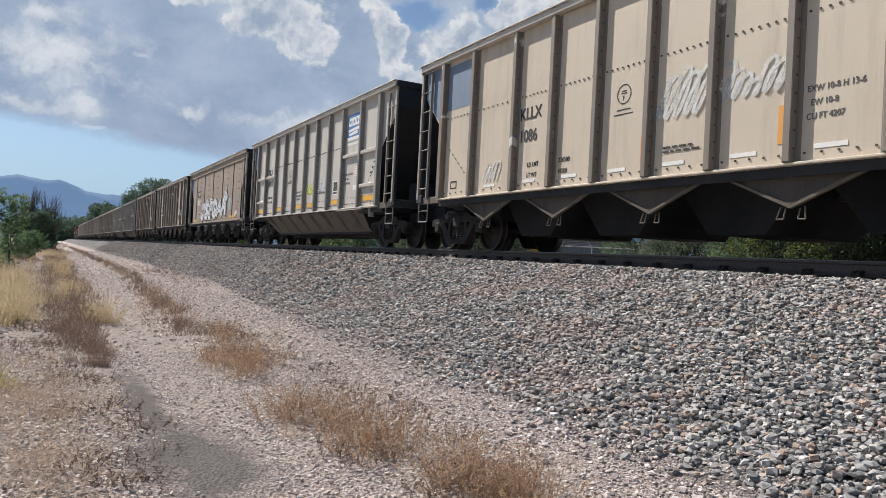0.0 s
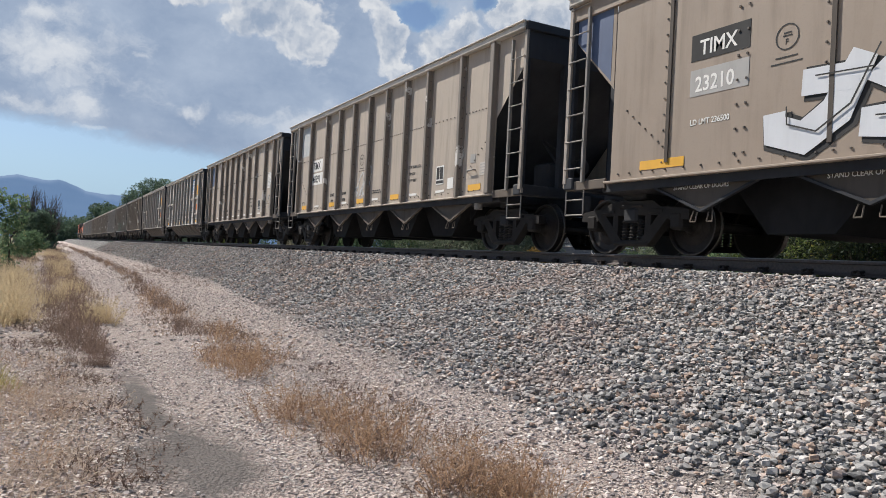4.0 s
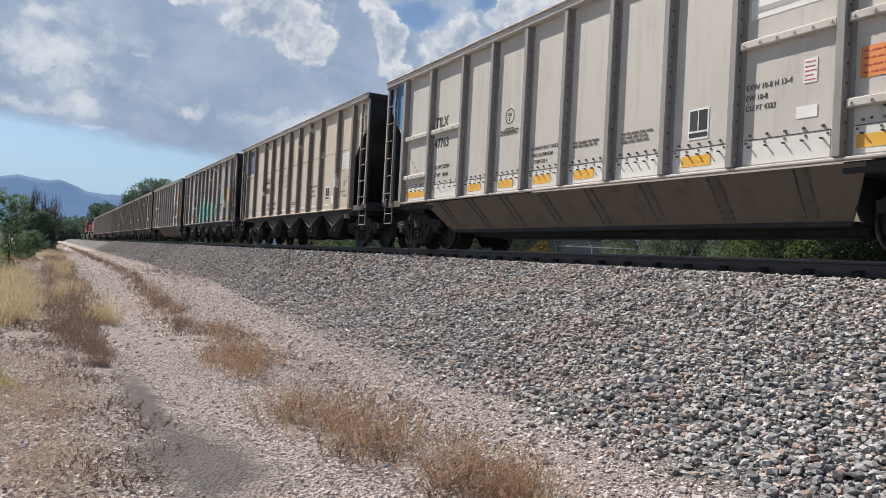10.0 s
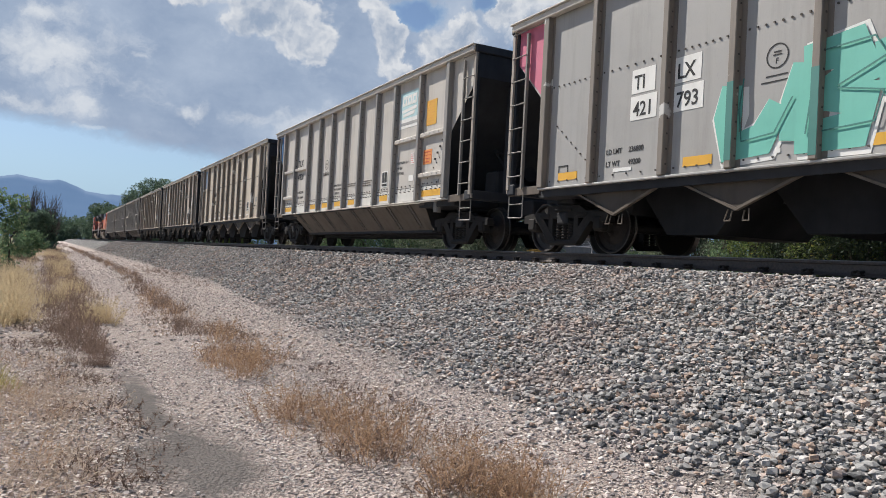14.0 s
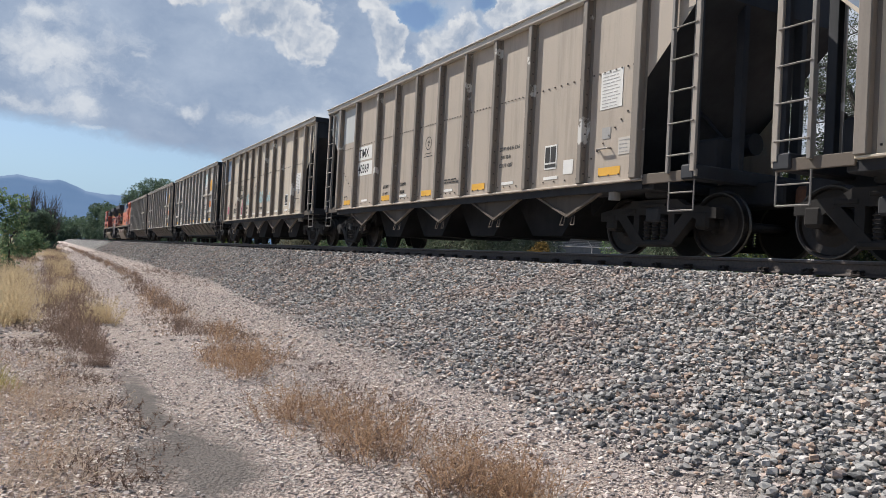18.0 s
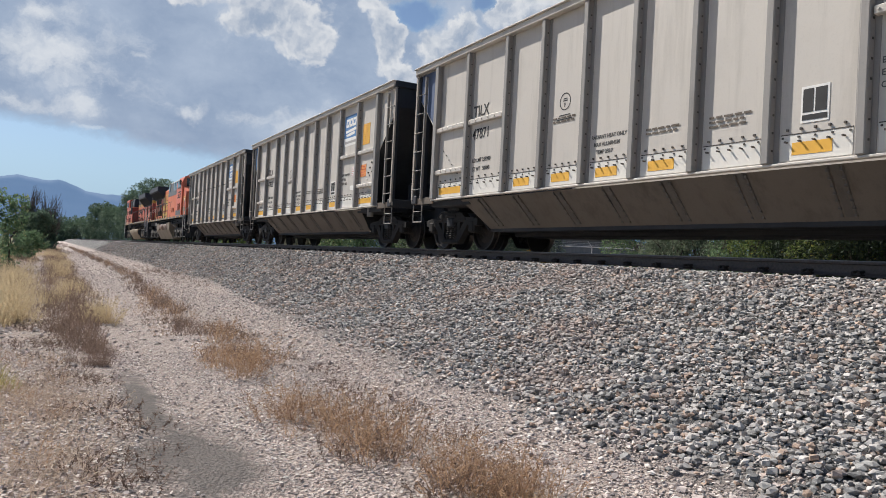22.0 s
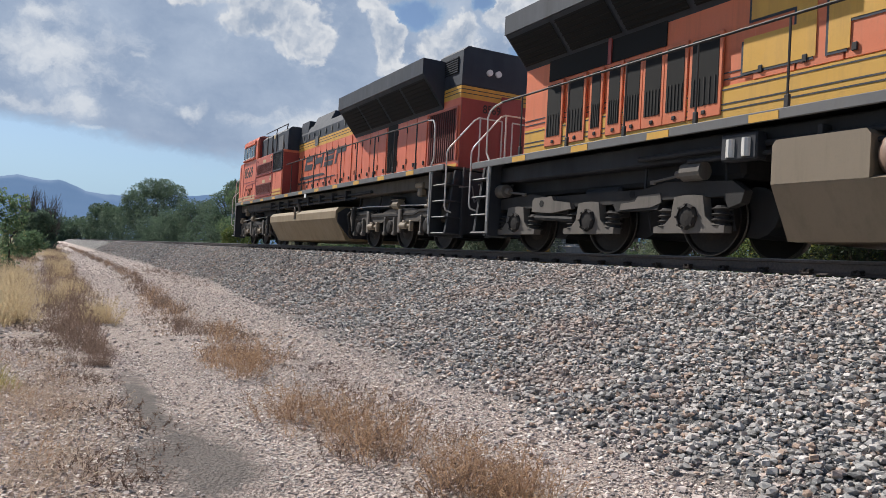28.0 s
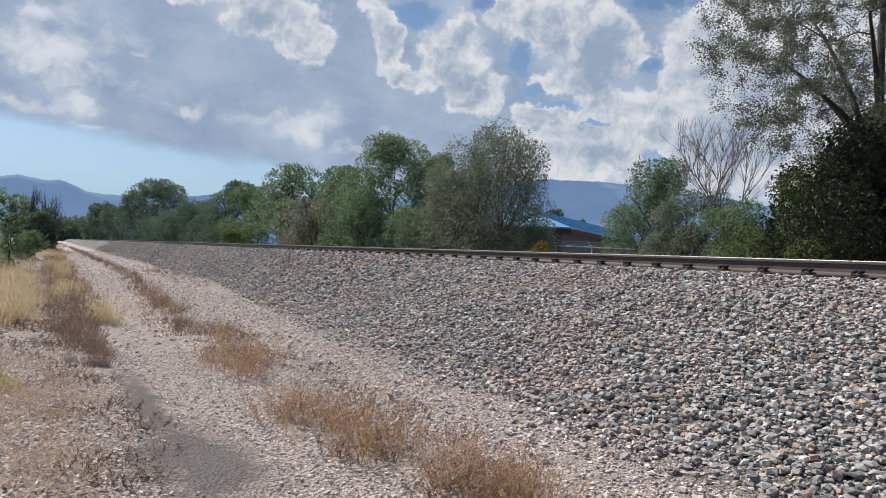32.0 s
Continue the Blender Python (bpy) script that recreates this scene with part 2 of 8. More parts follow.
M_TIE = speckled("concrete_tie", (0.36, 0.34, 0.315), (0.26, 0.245, 0.23), 24, 0.9)


# ---- ground, one sheet out to the horizon ----
def toe_x(y):
    return 3.4 + 0.058 * min(max(y - 3.0, 0.0), 9.0) + 0.085 * min(max(y - 12.0, 0.0), 15.0)


def ground_z(x, y):
    toe = toe_x(y)
    off = min(0.7, 0.02 * max(0.0, y - 8.0))
    if x < toe:
        xr = x - off
        z = 0.0
        z -= 0.045 * math.exp(-((xr - 1.15) / 0.35) ** 2)
        z += 0.035 * math.exp(-((xr - 2.25) / 0.3) ** 2)
        z += 0.10 * min(1.0, max(0.0, (0.5 - xr) / 0.7))
        z += 0.06 * max(0.0, (x - toe + 0.9) / 0.9) ** 2
    elif x < 7.62:
        k = (x - toe) / (7.62 - toe)
        z = 0.06 + 1.225 * (k * 0.85 + 0.15 * k * k * (3 - 2 * k))
    elif x < 10.55:
        z = 1.285 - 0.01 * min(1.0, max(0.0, (x - 7.62) / 0.3))
    else:
        z = max(-0.3, 1.275 - (x - 10.55) * 0.6)
    if -3 < x < 8 and y < 60:
        a = 0.05 if x > toe else 0.022
        z += a * noise.noise(Vector((x * 1.3, y * 1.3, 0.0))) * (1.0 if x < 7.3 else 0.3)
    return z


def build_ground():
    xs = [-2500, -1200, -500, -200, -90, -40, -20, -12, -8, -5.5, -4] + [-3 + 0.2 * i for i in range(80)] + [13.2, 13.8, 15, 18, 24, 35, 60, 110, 220, 500, 1200, 2500, 4200]
    ys = [-1500, -600, -250, -100, -45, -22, -12, -7] + [-4 + 0.2 * i for i in range(70)] + [10 + 0.5 * i for i in range(40)] + [30 + 2 * i for i in range(20)]
    ys += [72, 80, 95, 115, 145, 200, 300, 480, 800, 1400, 2400, 4200]
    s = Shape()
    n = len(xs)
    s.v = [(x, y, ground_z(x, y)) for y in ys for x in xs]
    s.f = [(j * n + i, j * n + i + 1, (j + 1) * n + i + 1, (j + 1) * n + i) for j in range(len(ys) - 1) for i in range(n - 1)]
    solid("ground", s, M_GROUND, "dry gravel ground with a two-rut dirt road", "ground", kind="structure", smooth=True)


build_ground()


# ---- loose stones ----
def pebbles(name, mat, label, count, xr, yr, size, corners, seed, keep=None, flat=0.7):
    """Angular stones strewn over the ground, joined into one mesh."""
    rng = np.random.default_rng(seed)
    kinds = []
    for _ in range(10):
        # the hull of a few points that keep their distance, on a ball
        q = rng.normal(size=(corners, 3))
        q /= np.linalg.norm(q, axis=1, keepdims=True)
        for _ in range(30):
            gap = q[:, None] - q[None]
            q += 0.05 * (gap / (np.linalg.norm(gap, axis=2, keepdims=True) ** 3 + 0.05)).sum(1)
            q /= np.linalg.norm(q, axis=1, keepdims=True)
        q *= 0.52 * rng.uniform(0.82, 1.12, (corners, 1))
        bm = bmesh.new()
        for w in q:
            bm.verts.new(w)
        bmesh.ops.convex_hull(bm, input=bm.verts[:])
        bmesh.ops.delete(bm, geom=[w for w in bm.verts if not w.link_faces], context="VERTS")
        bmesh.ops.triangulate(bm, faces=bm.faces[:])
        bm.verts.index_update()
        kinds.append((np.array([w.co[:] for w in bm.verts]), np.array([[w.index for w in face.verts] for face in bm.faces])))
        bm.free()
    x, y = rng.uniform(*xr, count * 2), rng.uniform(*yr, count * 2)
    ok = np.array([keep is None or keep(a, b) for a, b in zip(x, y)])
    x, y = x[ok][:count], y[ok][:count]
    m = len(x)
    sz = size[0] + (size[1] - size[0]) * rng.random(m) ** 1.5
    z = np.array([ground_z(a, b) for a, b in zip(x, y)]) + sz * rng.uniform(-0.35, 0.55, m)
    pick = rng.integers(0, 10, m)
    allv, allf, base = [], [], 0
    for k, (v, f) in enumerate(kinds):
        who = np.nonzero(pick == k)[0]
        if not len(who):
            continue
        a = rng.uniform(0, 2 * np.pi, len(who))
        t = rng.normal(0, 0.35, len(who))
        sc = sz[who][:, None] * np.stack([rng.uniform(0.9, 1.55, len(who)), rng.uniform(0.7, 1.15, len(who)), flat * rng.uniform(0.7, 1.2, len(who))], 1)
        w = v[None] * sc[:, None, :]
        ct, st = np.cos(t)[:, None], np.sin(t)[:, None]
        w = np.stack([w[..., 0], w[..., 1] * ct - w[..., 2] * st, w[..., 1] * st + w[..., 2] * ct], -1)
        ca, sa = np.cos(a)[:, None], np.sin(a)[:, None]
        w = np.stack([w[..., 0] * ca - w[..., 1] * sa, w[..., 0] * sa + w[..., 1] * ca, w[..., 2]], -1)
        w += np.stack([x[who], y[who], z[who]], 1)[:, None, :]
        nv = v.shape[0]
        allv.append(w.reshape(-1, 3))
        allf.append((f[None] + (np.arange(len(who)) * nv)[:, None, None] + base).reshape(-1, f.shape[1]))
        base += nv * len(who)
    V, F = np.concatenate(allv), np.concatenate(allf)
    me = bpy.data.meshes.new(name)
    me.vertices.add(len(V))
    me.vertices.foreach_set("co", V.ravel().astype(np.float32))
    me.loops.add(F.size)
    me.loops.foreach_set("vertex_index", F.ravel().astype(np.int32))
    me.polygons.add(len(F))
    me.polygons.foreach_set("loop_start", np.arange(0, F.size, F.shape[1], dtype=np.int32))
    me.materials.append(mat)
    me.update(calc_edges=True)
    me.shade_flat()
    tagged(new(name, me), label, "gravel" if "gravel" in name else "ballast", kind="stuff")


def on_ballast(x, y):
    return x > toe_x(y) + 0.10 + 0.30 * noise.noise(Vector((x * 0.8, y * 0.8, 3.0))) + 0.45 * noise.noise(Vector((x * 13.0, y * 13.0, 5.0)))


def on_road(x, y):
    lane = math.exp(-((x - 1.15 - min(0.7, 0.02 * max(0.0, y - 8.0))) / 0.42) ** 2)
    blot = min(((x - 0.86) / 0.40) ** 2 + ((y - 4.7) / 0.95) ** 2, ((x - 0.74) / 0.16) ** 2 + ((y - 6.4) / 1.6) ** 2)
    bare = max(0.0, 1.5 - blot) * 1.5
    r = noise.noise(Vector((x * 17.0, y * 17.0, 9.0))) * 1.6
    return x < toe_x(y) + 0.5 and r > lane * 0.6 - 1.0 + bare + 0.5 * noise.noise(Vector((x * 1.1, y * 0.7, 2.0)))


def off_toe(x, y):
    d = toe_x(y) - x
    return -0.3 < d < 1.3 and noise.noise(Vector((x * 19.0, y * 19.0, 7.0))) > d * 0.35 - 0.25


pebbles("ballast", M_BALLAST, "coarse grey and tan crushed stone track ballast", 66000, (3.1, 8.15), (1.2, 14.0), (0.024, 0.072), 9, 1, on_ballast, 0.74)
pebbles("ballast", M_BALLAST, "coarse grey crushed stone track ballast farther along", 40000, (3.8, 8.15), (14.0, 46), (0.045, 0.10), 7, 2, on_ballast, 0.8)
pebbles("ballast", M_BALLAST, "coarse grey crushed stone track ballast behind", 3000, (3.1, 8.15), (-14.0, 1.2), (0.06, 0.11), 6, 10, on_ballast, 0.75)
pebbles("ballast", M_BALLAST, "distant grey crushed stone track ballast", 16000, (4.6, 8.15), (46, 110), (0.07, 0.14), 6, 6, on_ballast)
pebbles("gravel", M_GRAVEL, "fine pinkish gravel on the dirt road", 52000, (-1.1, 4.5), (2.6, 9.5), (0.008, 0.030), 6, 3, on_road, 0.62)
pebbles("gravel", M_GRAVEL, "scattered loose stones at the foot of the ballast", 5000, (2.3, 5.2), (2.6, 20), (0.022, 0.060), 8, 8, off_toe, 0.7)
pebbles("gravel", M_GRAVEL, "distant gravel of the dirt road", 8000, (-1.5, 6.4), (34, 95), (0.04, 0.10), 6, 9, on_road, 0.5)
pebbles("gravel", M_GRAVEL, "fine pinkish gravel on the far dirt road", 20000, (-1.2, 5.4), (9.5, 34), (0.022, 0.060), 6, 4, on_road, 0.55)


# ---- track ----
def build_track():
    track = thing("railway_track", "single railway track with rusty rails on concrete ties", "track", kind="structure")
    y0, y1 = -90.0, 900.0
    for side in (-1, 1):
        x = TRACK_X + side * 0.7525
        foot = [(-0.076, 0), (0.076, 0), (0.076, 0.011), (0.02, 0.03), (0.0095, 0.045), (0.0095, 0.135), (0.036, 0.147), (0.036, 0.176), (-0.036, 0.176), (-0.036, 0.147),
                (-0.0095, 0.135), (-0.0095, 0.045), (-0.02, 0.03), (-0.076, 0.011)]
        s = Shape().prism([(x + u, RAIL_Z - 0.186 + w) for u, w in foot], y0, y1, "y")
        r = part("rail", s, M_RAIL, track, "rust-brown steel rail")
        t = Shape().prism([(x - 0.034, RAIL_Z - 0.012), (x + 0.034, RAIL_Z - 0.012), (x + 0.029, RAIL_Z), (x - 0.029, RAIL_Z)], y0, y1, "y")
        part("railhead", t, M_RAILTOP, r, "polished running surface")
    clip = Shape()
    clip.box((0, 0, 0.004), (0.10, 0.12, 0.02), 0.005)
    for dy in (-0.036, 0.036):
        clip.rod((-0.05, dy, 0.03), (0.05, dy, 0.045), 0.018, 8)
        clip.rod((0.05, dy, 0.045), (0.05, dy * 0.2, 0.02), 0.014, 6)
    clip_me = clip.mesh("rail_clip", M_CLIP)
    tie_me = Shape().box((0, 0, 0), (2.6, 0.24, 0.2), 0.02).mesh("tie", M_TIE)
    for i in range(150):
        y = -6.3 + 0.637 * i + 0.61
        tie = part("tie", tie_me, None, track, at=(TRACK_X, y, RAIL_Z - 0.31))
        if i < 110:
            for dx in (-0.752 - 0.105, 0.752 + 0.105):
                part("rail_clip", clip_me, None, track, at=(TRACK_X + dx, y, RAIL_Z - 0.172))


build_track()


# ---- train materials ----
M_BEIGE = painted("beige_aluminium_paint", (0.56, 0.475, 0.37), 0.5, (0.20, 0.165, 0.13), 0.40)
M_PALE = painted("pale_grey_paint", (0.53, 0.485, 0.43), 0.5, (0.22, 0.19, 0.16), 0.40)
M_TAUPE = painted("taupe_paint", (0.43, 0.36, 0.29), 0.55, (0.15, 0.12, 0.095), 0.5)
M_GREY = painted("grey_paint", (0.36, 0.345, 0.325), 0.5, (0.18, 0.165, 0.15), 0.40)
M_BROWN = painted("brown_paint", (0.30, 0.235, 0.18), 0.6, (0.12, 0.095, 0.075), 0.45)
M_POST = painted("weathered_post", (0.35, 0.30, 0.25), 0.55, (0.14, 0.115, 0.095), 0.6)
M_POST_DARK = painted("dark_weathered_post", (0.215, 0.18, 0.148), 0.55, (0.10, 0.082, 0.068), 0.6)
for _m in (M_POST, M_POST_DARK):
    # bare bright metal where the paint has gone from the posts
    _b, _n = _m.node_tree.nodes["Principled BSDF"], Nodes(_m.node_tree)
    _p = _n.node("TexCoord").outputs["Object"]
    _w = _n.math("ADD", _n.noise(_n.vec("MULTIPLY", _p, (1.0, 1.0, 1.2)), 1.9, 3, 0.5), _n.math("MULTIPLY", _n.noise(_p, 30, 3, 0.6), 0.10))
    _n.put(_b.inputs["Base Color"], _n.mix(_n.span(_w, 0.70, 0.73), _b.inputs["Base Color"].links[0].from_socket, (0.66, 0.63, 0.58)))
# bluish black; also carries the shade painted on the car ends
M_BLACK = painted("black_paint", (0.012, 0.014, 0.020), 0.7, (0.03, 0.027, 0.024), 0.35)
# under-car shade is put into these: coal-grimed chutes, underframe, trucks
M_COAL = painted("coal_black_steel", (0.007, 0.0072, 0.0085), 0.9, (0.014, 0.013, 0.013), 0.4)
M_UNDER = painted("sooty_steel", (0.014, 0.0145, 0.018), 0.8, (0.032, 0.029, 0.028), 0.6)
M_TRUCK = painted("truck_casting", (0.016, 0.014, 0.013), 0.75, (0.04, 0.032, 0.027), 0.6, bump=0.4)
M_WHEEL = speckled("wheel_steel", (0.034, 0.027, 0.024), (0.02, 0.017, 0.016), 22, 0.6, 0.5)
M_TREAD = speckled("worn_tread", (0.13, 0.115, 0.105), (0.07, 0.062, 0.056), 30, 0.5, 1.0, 0.05)
M_RUST = speckled("rust", (0.22, 0.10, 0.055), (0.12, 0.06, 0.04), 30, 0.8, 0.1)
M_LADDER = painted("ladder_paint", (0.22, 0.20, 0.18), 0.6, (0.10, 0.085, 0.075), 0.5)
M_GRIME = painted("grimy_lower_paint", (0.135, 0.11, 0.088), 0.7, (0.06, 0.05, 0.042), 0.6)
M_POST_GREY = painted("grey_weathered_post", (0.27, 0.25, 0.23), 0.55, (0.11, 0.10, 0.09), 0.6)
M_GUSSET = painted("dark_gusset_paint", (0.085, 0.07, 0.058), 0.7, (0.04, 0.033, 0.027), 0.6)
M_SEAM = painted("grimy_strap_paint", (0.105, 0.087, 0.071), 0.7, (0.05, 0.042, 0.036), 0.6)
M_RIVET = speckled("bolt_steel", (0.13, 0.11, 0.095), (0.06, 0.052, 0.045), 50, 0.6, 0.3)
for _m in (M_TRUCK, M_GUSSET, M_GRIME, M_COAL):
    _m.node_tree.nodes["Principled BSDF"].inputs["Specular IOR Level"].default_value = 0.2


def flat(name, color, rough=0.6, wear=0.25):
    return painted(name, color, rough, tuple(0.45 * c + 0.06 for c in color), wear, bump=0.05)


M_YELLOW = flat("yellow_marking", (0.72, 0.38, 0.035))
M_WHITE = flat("white_marking", (0.74, 0.72, 0.68))
M_INK = flat("black_lettering", (0.022, 0.021, 0.021), 0.8, 0.12)
M_STENCIL = flat("faded_stencil_ink", (0.085, 0.08, 0.075), 0.8, 0.3)
M_BLUE = flat("blue_marking", (0.075, 0.20, 0.42))
M_NAVY = flat("navy_marking", (0.07, 0.10, 0.18))
M_ORANGE_DECAL = flat("orange_decal", (0.72, 0.25, 0.06))
M_RED = flat("red_marking", (0.55, 0.07, 0.05))
M_MINT = flat("mint_spray", (0.16, 0.50, 0.40))
M_TEAL = flat("teal_spray", (0.05, 0.20, 0.17))
M_PINK = flat("pink_spray", (0.62, 0.16, 0.24))
M_CYAN = flat("cyan_spray", (0.46, 0.64, 0.65), 0.6, 0.6)
M_BASE = flat("base_strip_paint", (0.66, 0.63, 0.575))
M_SILVER = flat("silver_spray", (0.62, 0.63, 0.65), 0.45)

CAR = 16.18
SEAMED_POSTS = [6.38, 5.08, 3.66, 2.44, 1.22, 0.0, -1.22, -2.44, -3.66, -5.08, -6.38]
TROUGH_POSTS = [6.36, 4.97, 3.50, 2.33, 1.16, 0.0, -1.16, -2.33, -3.50, -4.93, -6.30]
POSTS = [6.36, 5.05, 3.50, 2.33, 1.16, 0.0, -1.16, -2.33, -3.50, -5.06, -6.31]


def lettering(name, text, size, mat, parent, x, y, z, label="", squeeze=0.9, turn=-90):
    """Painted words on a side at x: y is their start, which lies towards +y, z their foot."""
    cu = bpy.data.curves.new(name, "FONT")
    cu.body, cu.size, cu.resolution_u, cu.offset = text, size * 1.37, 3, size * 0.02
    cu.extrude = 0.0012
    ob = new(name, cu)
    me = bpy.data.meshes.new_from_object(ob)
    bpy.data.objects.remove(ob)
    me.materials.clear()
    me.materials.append(mat)
    return part(name, me, None, parent, label, Matrix.Translation((x, y, z)) @ pose(0, 0, 0, 90, 0, turn) @ Matrix.Diagonal((squeeze, 1, 1, 1)))


def patch(name, mat, parent, x, y, z, w, h, label="", d=0.006, on=-1):
    """A flat panel of paint or a placard on the side: its middle y, its foot z."""
    return part(name, Shape().box((x + on * d / 2, y, z + h / 2), (d, w, h)), mat, parent, label)


def ribbon(s, pts, width, x, d=0.004):
    """A flat brush stroke along (y, z) points."""
    n = len(pts)
    left, right = [], []
    for i, (y, z) in enumerate(pts):
        a, b = pts[max(0, i - 1)], pts[min(n - 1, i + 1)]
        dy, dz = b[0] - a[0], b[1] - a[1]
        L = math.hypot(dy, dz) or 1
        w = width / 2 * (0.75 if i in (0, n - 1) else 1)
        u = x - 0.0003 * i
        left.append((u, y - dz / L * w, z + dy / L * w))
        right.append((u, y + dz / L * w, z - dy / L * w))
    v = left + right + [(p[0] + d, p[1], p[2]) for p in left + right]
    f = []
    for i in range(n - 1):
        f.append((i, i + 1, n + i + 1, n + i))
        f.append((2 * n + i, 3 * n + i, 3 * n + i + 1, 2 * n + i + 1))
        f.append((i, 2 * n + i, 2 * n + i + 1, i + 1))
        f.append((n + i, n + i + 1, 3 * n + i + 1, 3 * n + i))
    return s.add(v, f)


def rivet_row(s, x, y0, z0, y1, z1, count, r=0.011, out=0.016):
    for i in range(count):
        k = i / max(1, count - 1)
        y, z = y0 + (y1 - y0) * k, z0 + (z1 - z0) * k
        s.box((x - out / 2, y, z), (out, 2 * r, 2 * r))


def bolt_row(s, x, y0, y1, z, count, r=0.012, out=0.055):
    """Long bolts that stand proud of a strip, their shanks level."""
    for i in range(count):
        y = y0 + (y1 - y0) * i / max(1, count - 1)
        s.rod((x, y, z), (x - out, y, z), r, 6)


# ---- trucks ----
WHEEL_R, AXLE = 0.457, 0.93


def wheelset_shapes(r=WHEEL_R):
    """Wheels on an axle; a tyre and a bearing cap for each end."""
    body = Shape()
    tyres, ends = [], []
    for sx in (-1, 1):
        prof = [(0.10, 0.86), (0.13, 0.80), (0.17, 0.765), (0.30, 0.735), (r - 0.06, 0.75), (r - 0.045, 0.79), (r - 0.02, 0.80), (r - 0.02, 0.66), (0.12, 0.66)]
        body.lathe([(a, sx * b) for a, b in prof], 32, "x")
        tyre = Shape()
        tyre.lathe([(a, sx * b) for a, b in [(r - 0.021, 0.803), (r - 0.004, 0.802), (r, 0.79), (r + 0.002, 0.70), (r + 0.025, 0.69), (r + 0.022, 0.665), (r - 0.021, 0.664)]], 32, "x", caps=False)
        tyres.append(tyre)
        cap = Shape()
        cap.lathe([(a, sx * b) for a, b in [(0.10, 0.86), (0.10, 1.05), (0.085, 1.08), (0.05, 1.085)]], 16, "x")
        for i in range(3):
            t = i * 2.094
            cap.box((sx * 1.085, 0.055 * math.cos(t), 0.055 * math.sin(t)), (0.02, 0.03, 0.03))
        ends.append(cap)
    body.lathe([(0.08, -0.86), (0.08, 0.86)], 12, "x")
    return body, tyres, ends


WS = wheelset_shapes()
WS_ME = WS[0].mesh("wheelset", M_WHEEL)
TYRES = [q.mesh("tyre", M_TREAD) for q in WS[1]]
CAPS = [q.mesh("axle_cap", M_TRUCK) for q in WS[2]]


def side_frame_shape(sx):
    s = Shape()
    top = [(-1.18, 0.52), (-1.18, 0.66), (-0.95, 0.70), (-0.62, 0.72), (-0.45, 0.82), (0.45, 0.82), (0.62, 0.72), (0.95, 0.70), (1.18, 0.66), (1.18, 0.52), (0.80, 0.52), (0.66, 0.60), (-0.66, 0.60), (-0.80, 0.52)]
    a, b = sx * 0.96, sx * 1.12
    s.prism(top, a, b, "x")
    for sy in (-1, 1):
        s.prism([(sy * 0.78, 0.56), (sy * 0.62, 0.64), (sy * 0.20, 0.20), (sy * 0.40, 0.16)], a + sx * 0.004, b - sx * 0.004, "x")
        s.prism([(sy * 0.30, 0.62), (sy * 0.42, 0.62), (sy * 0.42, 0.26), (sy * 0.30, 0.20)], a + sx * 0.008, b - sx * 0.008, "x")
        s.box((sx * 1.04, sy * AXLE, 0.50), (0.20, 0.24, 0.26), 0.04)
        s.box((sx * 1.125, sy * 0.52, 0.66), (0.02, 0.30, 0.06), 0.008)
    s.box((sx * 1.04, 0, 0.17), (0.18, 0.78, 0.10), 0.03)
    s.box((sx * 1.13, 0, 0.74), (0.03, 0.5, 0.05), 0.01)
    return s


SIDE_FRAMES = [side_frame_shape(sx).mesh("side_frame", M_TRUCK) for sx in (-1, 1)]
coil = [(0.05, 0.22)]
for k in range(6):
    coil += [(0.055, 0.235 + 0.05 * k), (0.078, 0.25 + 0.05 * k), (0.055, 0.265 + 0.05 * k)]
SPRING = Shape().lathe(coil + [(0.05, 0.54)], 10, "z").mesh("spring", M_TRUCK)
BOLSTER = Shape().box((0, 0, 0.60), (2.3, 0.30, 0.22), 0.03).box((0, 0, 0.76), (0.5, 0.5, 0.18), 0.04).box((0, -0.5, 0.5), (1.5, 0.12, 0.12), 0.02).box((0, 0.5, 0.5), (1.5, 0.12, 0.12), 0.02).mesh("truck", M_UNDER)


def truck(parent, yc):
    t = part("truck", BOLSTER, None, parent, "freight car truck with coil springs", (0, yc, 0))
    for me, sx in zip(SIDE_FRAMES, (-1, 1)):
        part("side_frame", me, None, t, "cast steel side frame")
        for dy in (-0.17, 0.0, 0.17):
            part("spring", SPRING, None, t, at=(sx * 1.05, dy, 0))
    for sy in (-1, 1):
        w = part("wheelset", WS_ME, None, parent, at=(0, yc + sy * AXLE, WHEEL_R))
        for a, b in zip(TYRES, CAPS):
            part("tyre", a, None, w, "worn bright tread")
            part("axle_cap", b, None, w)


# ---- hopper cars; local y points away along the track, x = -1.6 is the near side ----
TOP, SILL = 4.21, 1.10
YE = 7.43                         # half the body's length


RUNG = Shape().rod((0, -0.225, 0), (0, 0.225, 0), 0.012, 6).mesh("rung", M_LADDER)


